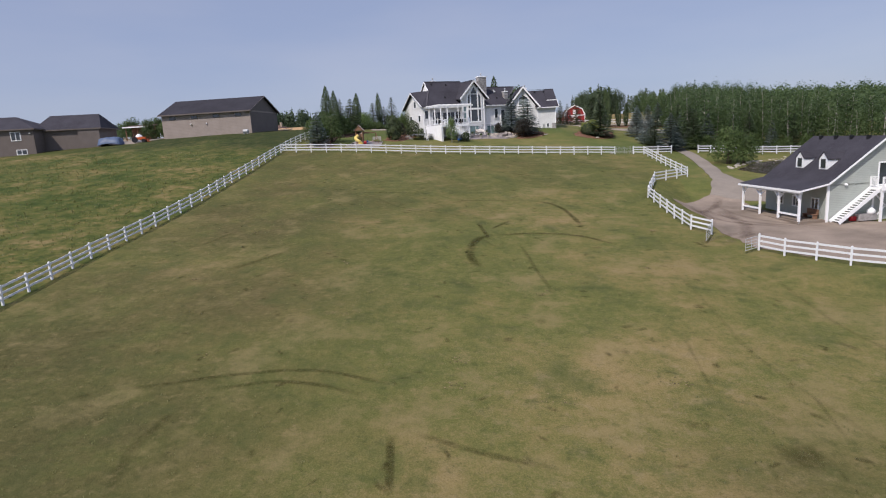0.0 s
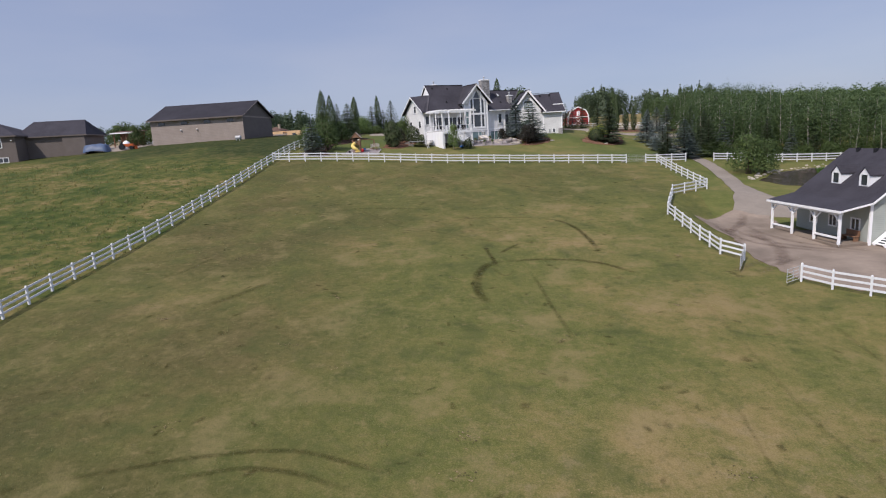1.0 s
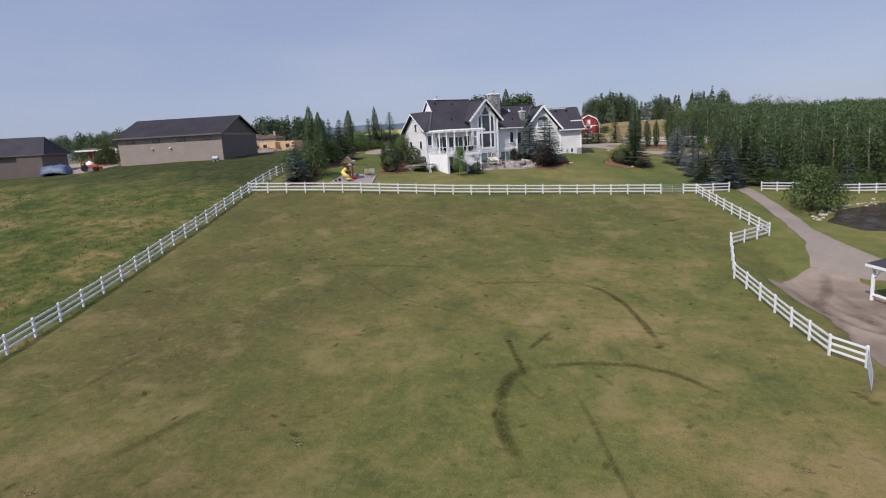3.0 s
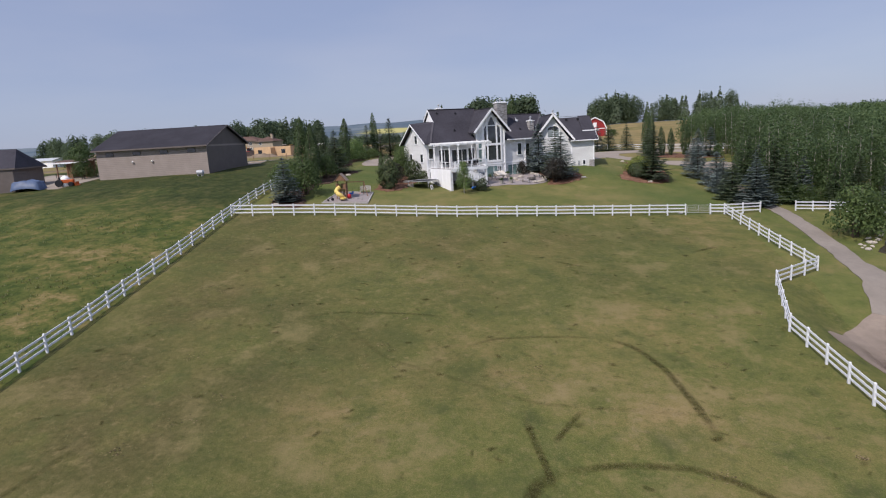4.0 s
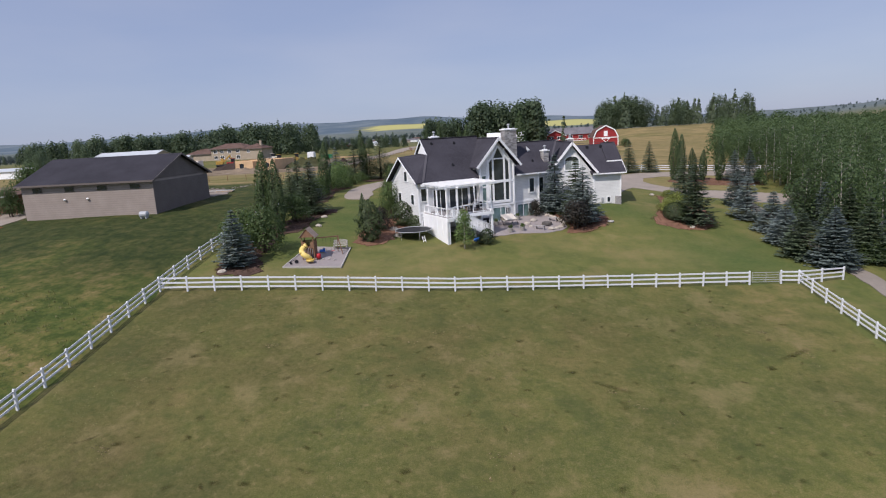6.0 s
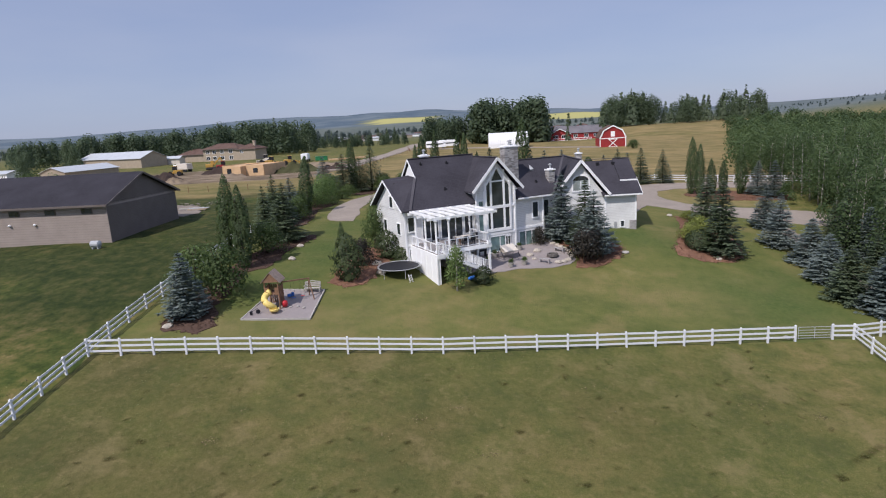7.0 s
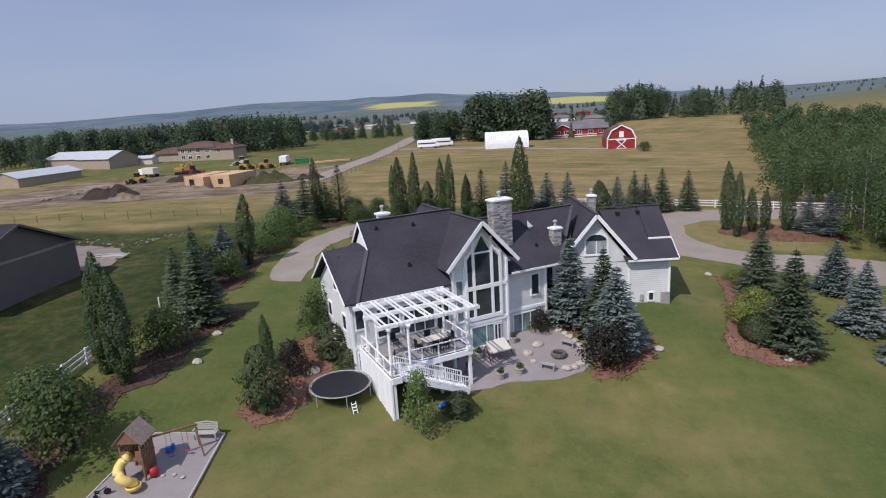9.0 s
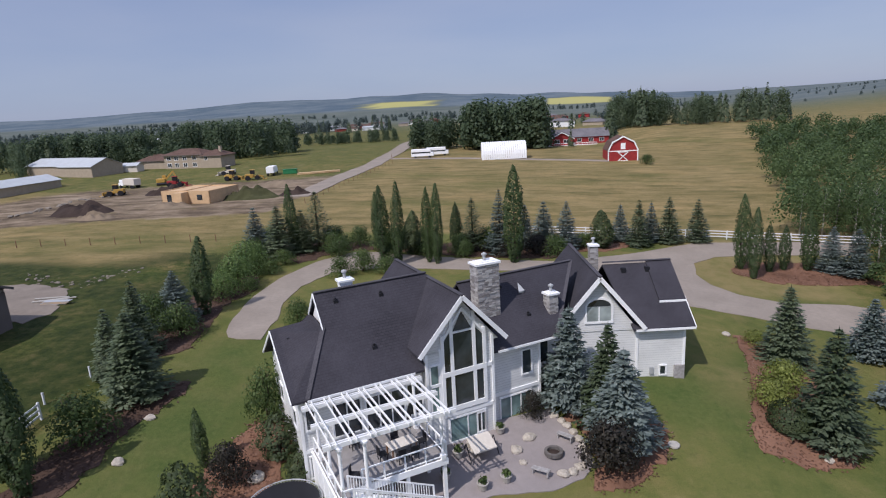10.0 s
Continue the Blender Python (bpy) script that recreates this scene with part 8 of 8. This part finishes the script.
earth_pile(-70.5, 215.5, 7.5, 4.5, 3.2, 5, WEEDY_SOIL, "dark spoil heap overgrown with weeds")
earth_pile(-60.5, 219, 4.5, 3, 1.8, 6, SOIL, "low dark spoil heap")
earth_pile(-74, 240, 9, 5, 1.6, 7, EARTH, "long low heap of brown soil")
rng = np.random.default_rng(44)
for k in range(34):
    f = k / 33
    boulder(-123.5 + 1.5 * math.sin(f * 9) + rng.normal(0, 1), 198 + 40 * f + rng.normal(0, 1.0), rng.uniform(0.5, 1.4), "dusty boulder at the edge of the site", "site boulders", DUSTY_ROCKS)
for k in range(70):
    f = k / 69
    x, y = np.interp(f, (0, 0.25, 0.5, 1), (-67, -61, -56, -53.6)), np.interp(f, (0, 0.25, 0.5, 1), (147.4, 144.4, 142.9, 150.4))
    boulder(x + rng.normal(0, 0.8), y + rng.normal(0, 0.6), 0.12 + 0.42 * rng.random() ** 2.2, "dusty pale boulder along the shed apron", "apron boulders", DUSTY_ROCKS)
for k, (dx, dy, turn) in enumerate(((0.0, 0.0, 18), (0.5, 0.5, 24), (-0.6, 0.9, 14))):
    single("plank", box(B(), -1.9, 1.9, -0.12, 0.12, 0.02, 0.14), CLAY, at_ground(-54.2 + dx, 137.2 + dy, turn) @ pose(0, 0, 0.1), "long pale plank lying on the gravel apron", "plank", "planks on the apron", bevel=0.01)
for x, y in ((-36.5, 122.0), (-36.9, 117.7)):
    single("marker_post", box(B(), -0.06, 0.06, -0.06, 0.06, -0.2, 1.0), FENCE_WHITE, at_ground(x, y), "short white marker post in the weeds", "post", bevel=0.01)


def digger(m, label):
    root = thing("excavator", m, label, "excavator", "site machines")
    for y in (-1.0, 1.0):
        part("track", tube(B(), [(-1.5, y, 0.45), (1.5, y, 0.45)], [0.45, 0.45], 10), BLACK, root)
    part("house_body", box(B(), -1.6, 1.0, -1.2, 1.2, 0.9, 2.1), MACHINE, root, bevel=0.08)
    cab = part("cab", box(B(), 0.0, 1.1, 0.1, 1.2, 2.0, 3.1), MACHINE, root, bevel=0.05)
    part("cab_window", box(B(), 1.11, 1.13, 0.25, 1.05, 2.2, 2.95), GLASS, cab)
    part("boom", beam(B(), (0.9, -0.3, 1.6), (3.6, -0.3, 4.2), 0.4, 0.5), MACHINE, root)
    part("stick", beam(B(), (3.6, -0.3, 4.2), (4.6, -0.3, 1.6), 0.3, 0.4), MACHINE, root)
    part("bucket", box(B(), 4.1, 5.0, -0.8, 0.2, 0.7, 1.6), BLACK, root, bevel=0.1)


def loader(m, label, material=None):
    root = thing("wheel_loader", m, label, "loader", "site machines")
    part("body", box(box(B(), -2.4, 0.2, -0.9, 0.9, 0.8, 1.9), 0.2, 2.0, -0.6, 0.6, 0.8, 1.4), material or MACHINE, root, bevel=0.06)
    cab = part("cab", box(B(), -0.8, 0.5, -0.7, 0.7, 1.9, 3.1), BLACK, root, bevel=0.05)
    part("cab_roof", box(B(), -0.95, 0.65, -0.8, 0.8, 3.1, 3.2), material or MACHINE, cab)
    part("arm", beam(beam(B(), (1.5, -0.5, 1.4), (3.2, -0.5, 0.8), 0.2, 0.3), (1.5, 0.5, 1.4), (3.2, 0.5, 0.8), 0.2, 0.3), material or MACHINE, root)
    part("bucket", box(box(B(), 3.1, 4.1, -1.3, 1.3, 0.1, 0.25), 3.0, 3.2, -1.3, 1.3, 0.1, 1.2), material or MACHINE, root)
    for x in (-1.6, 1.3):
        for y in (-1.0, 1.0):
            part("wheel", tube(B(), [(x, y - 0.28, 0.75), (x, y + 0.28, 0.75)], [0.75, 0.75], 14), BLACK, root)


def lorry(m, label, material, box_mat):
    root = thing("truck", m, label, "truck", "site vehicles")
    cab = part("cab", box(box(B(), 2.0, 3.8, -1.1, 1.1, 0.7, 2.6), 3.8, 4.6, -1.0, 1.0, 0.7, 1.6), material, root, bevel=0.08)
    part("windscreen", box(B(), 3.81, 3.83, -0.9, 0.9, 1.7, 2.4), GLASS, cab)
    part("load_bed", box(B(), -4.0, 1.8, -1.2, 1.2, 1.0, 3.0), box_mat, root, bevel=0.05)
    for x in (-3.0, -2.0, 3.2):
        for y in (-1.0, 1.0):
            part("wheel", tube(B(), [(x, y - 0.15, 0.5), (x, y + 0.15, 0.5)], [0.5, 0.5], 12), BLACK, root)


digger(at_ground(-119, 251, 20), "yellow tracked excavator on the building site")
loader(at_ground(-120.5, 231.5, 200), "dusty yellow wheel loader on the building site")
loader(at_ground(-106.7, 269.5, 190), "dusty cream wheel loader on the building site", CREAM)
loader(at_ground(-97, 255, 10), "yellow grader parked on the building site")
loader(at_ground(-89.5, 254, 20), "yellow grader parked on the building site")
loader(at_ground(-111, 246, 20), "red wheel loader beside the excavator", RED)
lorry(at_ground(-87.8, 264, 105), "white dump truck on the building site", WHITE, WHITE)
lorry(at_ground(-128, 247.5, 160), "white box truck on the building site", WHITE, CREAM)
lorry(at_ground(-178, 470, 10), "white truck on the far lane", WHITE, STEEL)
skip = thing("dumpster", at_ground(-82, 265, 15), "green steel dumpster on the site", "dumpster")
part("bin", box(B(), -2.2, 2.2, -1.0, 1.0, 0.1, 1.5), GREEN_PAINT, skip, bevel=0.05)
part("rim", box(B(), -2.3, 2.3, -1.1, 1.1, 1.5, 1.6), GREEN_PAINT, skip)
for k in range(3):
    st = thing("lumber_stack", at_ground(-75.5 + k * 4.2, 262 + k * 1.0, 10 + 8 * k), "stack of pale lumber on the ground", "lumber", "site lumber")
    for j in range(3):
        part("plank", box(B(), -2.4, 2.4, -0.9, 0.9, 0.05 + j * 0.2, 0.2 + j * 0.2), PLYWOOD, st)
rv = thing("motorhome", at_ground(-44, 297, 8), "white motorhomes parked beside the lane", "motorhome")
part("body", box(box(B(), -4.0, 3.2, -1.2, 1.2, 0.6, 3.2), 3.2, 4.2, -1.1, 1.1, 0.6, 2.0), WHITE, rv, bevel=0.1)
part("stripe", box(B(), -3.8, 3.0, -1.22, -1.2, 1.7, 2.2), GLASS, rv)
for x in (-2.6, 2.8):
    for y in (-1.05, 1.05):
        part("wheel", tube(B(), [(x, y - 0.12, 0.42), (x, y + 0.12, 0.42)], [0.42, 0.42], 10), BLACK, rv)
copy_thing(rv, at_ground(-39.5, 303, 14))

# Far house with brown roof.
far_house = hip_house("farm_house", pose(-151.0, 299, land(-145, 299), 0, 0, -6), 18, 10, 5.4, 2.2, 0.8, BEIGE, ROOF_BROWN, "large beige farm house with brown hipped roof")
for u in (1.5, 5.0, 9.0, 13.5):
    window(far_house, u, 0, 3.4, 1.8, 1.3, 2)
    window(far_house, u, 0, 0.7, 1.8, 1.4, 2)
hip_house("farm_garage", pose(-165, 302, land(-160, 302), 0, 0, -6), 13, 9, 3.4, 2.4, 0.6, BEIGE, ROOF_BROWN, "beige farm garage with brown hipped roof", "garage")
annex = hip_house("farm_annex", pose(-133.5, 296.5, land(-130, 296), 0, 0, -6), 9.5, 9, 4.8, 2.2, 0.6, BEIGE, ROOF_BROWN, "beige house annex with brown hipped roof")
window(annex, 2.0, 0, 3.2, 1.4, 1.2, 2)
part("chimney", box(B(), 6.8, 7.8, 3, 4, 5, 8.2), BEIGE, annex)


def gable_shed(name, m, w, d, h, rise, wall_mat, roof_mat, label, category):
    """A long building, ridge along its width w, facing -y."""
    root = thing(name, m, label, category)
    wall_block(root, [(0, 0), (w, 0), (w, d), (0, d)], -1.2, h, wall_mat)
    for u in (0, w - 0.2):
        part("gable_wall", prism(B(), [(u, 0, h - 0.05), (u, d, h - 0.05), (u, d / 2, h + rise - 0.15)], [(u + 0.2, 0, h - 0.05), (u + 0.2, d, h - 0.05), (u + 0.2, d / 2, h + rise - 0.15)]), wall_mat, root)
    roof_plane(root, [(-0.4, -0.5, h - 0.1), (w + 0.4, -0.5, h - 0.1), (w + 0.4, d / 2, h + rise), (-0.4, d / 2, h + rise)], None, roof_mat, 0.12)
    roof_plane(root, [(-0.4, d / 2, h + rise), (w + 0.4, d / 2, h + rise), (w + 0.4, d + 0.5, h - 0.1), (-0.4, d + 0.5, h - 0.1)], None, roof_mat, 0.12)
    return root


gable_shed("machine_shed", pose(-163.5, 233, land(-163, 240), 0, 0, 85), 24, 11, 3.0, 1.8, BEIGE, TEAL_METAL, "long low shed with a white metal roof", "shed")
blue_shed = gable_shed("workshop", pose(-210, 293, land(-200, 290), 0, 0, -16), 30, 14, 4.0, 2.6, BEIGE, TEAL_METAL, "brown workshop with pale metal roof", "shed")
gable_shed("workshop_wing", pose(-187, 284.5, land(-180, 284), 0, 0, -16), 20, 13, 4.0, 2.8, BEIGE, TEAL_METAL, "brown workshop wing with pale metal roof", "shed")
gable_shed("storage_shed", pose(-222, 243.5, land(-215, 244), 0, 0, 0), 24, 8, 3.0, 1.0, WHITE, TEAL_METAL, "small pale storage shed", "shed")
gable_shed("storage_shed", pose(-166, 292, land(-166, 292), 0, 0, 6), 7, 5, 2.6, 1.0, CREAM, TEAL_METAL, "small pale storage shed", "shed")
# White fabric hoop building.
hoop = thing("hoop_shed", pose(-21.0, 287.0, land(-14, 290), 0, 0, 8), "white ribbed fabric hoop shed on the far pasture", "shed")
prof = [(4.6 * math.cos(math.pi * k / 14), 5.6 * math.sin(math.pi * k / 14) ** 0.8) for k in range(15)]
hb = B()
for k in range(21):
    x0, x1 = k * 0.72, k * 0.72 + 0.66
    for j in range(14):
        (ya, za), (yb, zb) = prof[j], prof[j + 1]
        prism(hb, [(x0, ya, za), (x1, ya, za), (x1, yb, zb), (x0, yb, zb)], [(x0 + 0.05, ya * 1.02, za * 1.02), (x1 - 0.05, ya * 1.02, za * 1.02), (x1 - 0.05, yb * 1.02, zb * 1.02), (x0 + 0.05, yb * 1.02, zb * 1.02)])
part("fabric_cover", hb, WHITE, hoop, "white ribbed fabric cover")
for u in (0.0, 15.0):
    part("end_wall", prism(B(), [(u, y, z - 0.5 * (z < 0.1)) for y, z in prof], [(u + 0.1, y, z - 0.5 * (z < 0.1)) for y, z in prof]), WHITE, hoop)
# Red gambrel barn.
red_barn = thing("gambrel_barn", pose(20.2, 275.0, land(24, 276) - 0.1, 0, 0, 4), "small red gambrel barn with white trim", "barn")
gam = [(0, 0), (9.2, 0), (9.2, 3.2), (7.9, 5.9), (4.6, 7.6), (1.3, 5.9), (0, 3.2)]
part("wall", prism(B(), [(u, 0, z - 0.6 * (z < 0.1)) for u, z in gam], [(u, 10, z - 0.6 * (z < 0.1)) for u, z in gam]), RED, red_barn, "barn-red boarded wall")
for (ua, za), (ub, zb) in zip(gam[2:], gam[3:]):
    pts = [(ua, -0.3, za + 0.1), (ub, -0.3, zb + 0.1), (ub, 10.3, zb + 0.1), (ua, 10.3, za + 0.1)]
    part("roof_slope", plate(B(), pts, 0.15), ROOF_BROWN, red_barn)
    part("bargeboard", beam(B(), (ua, -0.34, za), (ub, -0.34, zb), 0.08, 0.4), WHITE, red_barn)
part("belt_course", box(B(), 0, 9.2, -0.1, 0, 3.0, 3.3), WHITE, red_barn)
for u in (0.1, 9.1):
    part("corner_board", box(B(), u - 0.15, u + 0.15, -0.1, 0, -0.3, 3.2), WHITE, red_barn)
bd = part("barn_door", box(box(B(), 3.0, 6.2, -0.12, 0, 2.7, 2.95), 3.0, 6.2, -0.12, 0, 0, 0.2), WHITE, red_barn, "red double door with white cross bracing")
part("door_brace", beam(beam(B(), (3.1, -0.14, 0.1), (6.1, -0.14, 2.8), 0.06, 0.25), (3.1, -0.14, 2.8), (6.1, -0.14, 0.1), 0.06, 0.25), WHITE, bd)
part("hay_door", box(B(), 3.9, 5.3, -0.12, 0, 3.7, 5.6), WHITE, red_barn)
# Red house.
red_house = gable_shed("red_house", pose(2.0, 345, land(10, 350), 0, 0, 6), 26, 11, 3.4, 3.2, RED, ROOF_GREY, "low red house with grey roof and white deck", "house")
part("gable_wall", prism(B(), [(1.0, -3, 0), (10, -3, 0), (10, -3, 3.2), (5.5, -3, 5.4), (1, -3, 3.2)], [(1.0, 0, 0), (10, 0, 0), (10, 0, 3.2), (5.5, 0, 5.4), (1, 0, 3.2)]), RED, red_house)
for s in (-1, 1):
    pts = [(5.5, -3.6, 5.7), (5.5 + s * 5.3, -3.6, 3.0), (5.5 + s * 5.3, 5, 3.0), (5.5, 5, 5.7)]
    roof_plane(red_house, pts if s < 0 else pts[::-1], None, ROOF_GREY)
    board(red_house, (5.5, -3.65, 5.6), (5.5 + s * 5.3, -3.65, 2.9), 0.08, 0.3, name="bargeboard")
part("deck_rail", box(box(B(), 0, 20, -5.2, -5.1, 1.0, 1.2), 0, 20, -5.2, -3, 0.1, 0.3), WHITE, red_house)
for k in range(11):
    part("deck_post", box(B(), k * 2 - 0.06, k * 2 + 0.06, -5.2, -5.08, -0.5, 1.2), WHITE, red_house)
for u in (2.6, 6.4):
    window(red_house, u, -3, 1.2, 2.0, 1.4, 2)
for u in (12.5, 17.5, 22.0):
    window(red_house, u, 0, 1.2, 1.8, 1.4, 2)
# Settlement on the far flat.
rng = np.random.default_rng(8)
for k in range(26):
    x, y = (rng.uniform(-330, -150), rng.uniform(820, 1150)) if k % 3 else (rng.uniform(-40, 70), rng.uniform(640, 1000))
    tagged(hip_house("far_house", pose(x, y, land(x, y), 0, 0, rng.uniform(-40, 40)), rng.uniform(12, 24), rng.uniform(9, 14), rng.uniform(3, 6), rng.uniform(1.8, 3), 0.6, (BEIGE, CREAM, WHITE, RED)[k % 4 if k % 7 else 3], (ROOF_GREY, ROOF_BROWN)[k % 2], "distant house on the plain", "house"), group="distant houses")
for k in range(10):
    x, y = rng.uniform(-520, -180), rng.uniform(650, 1050)
    gable_shed("far_shed", pose(x, y, land(x, y), 0, 0, rng.uniform(-30, 30)), rng.uniform(20, 40), 12, 4, 1.8, WHITE, TEAL_METAL, "distant pale farm shed", "shed")
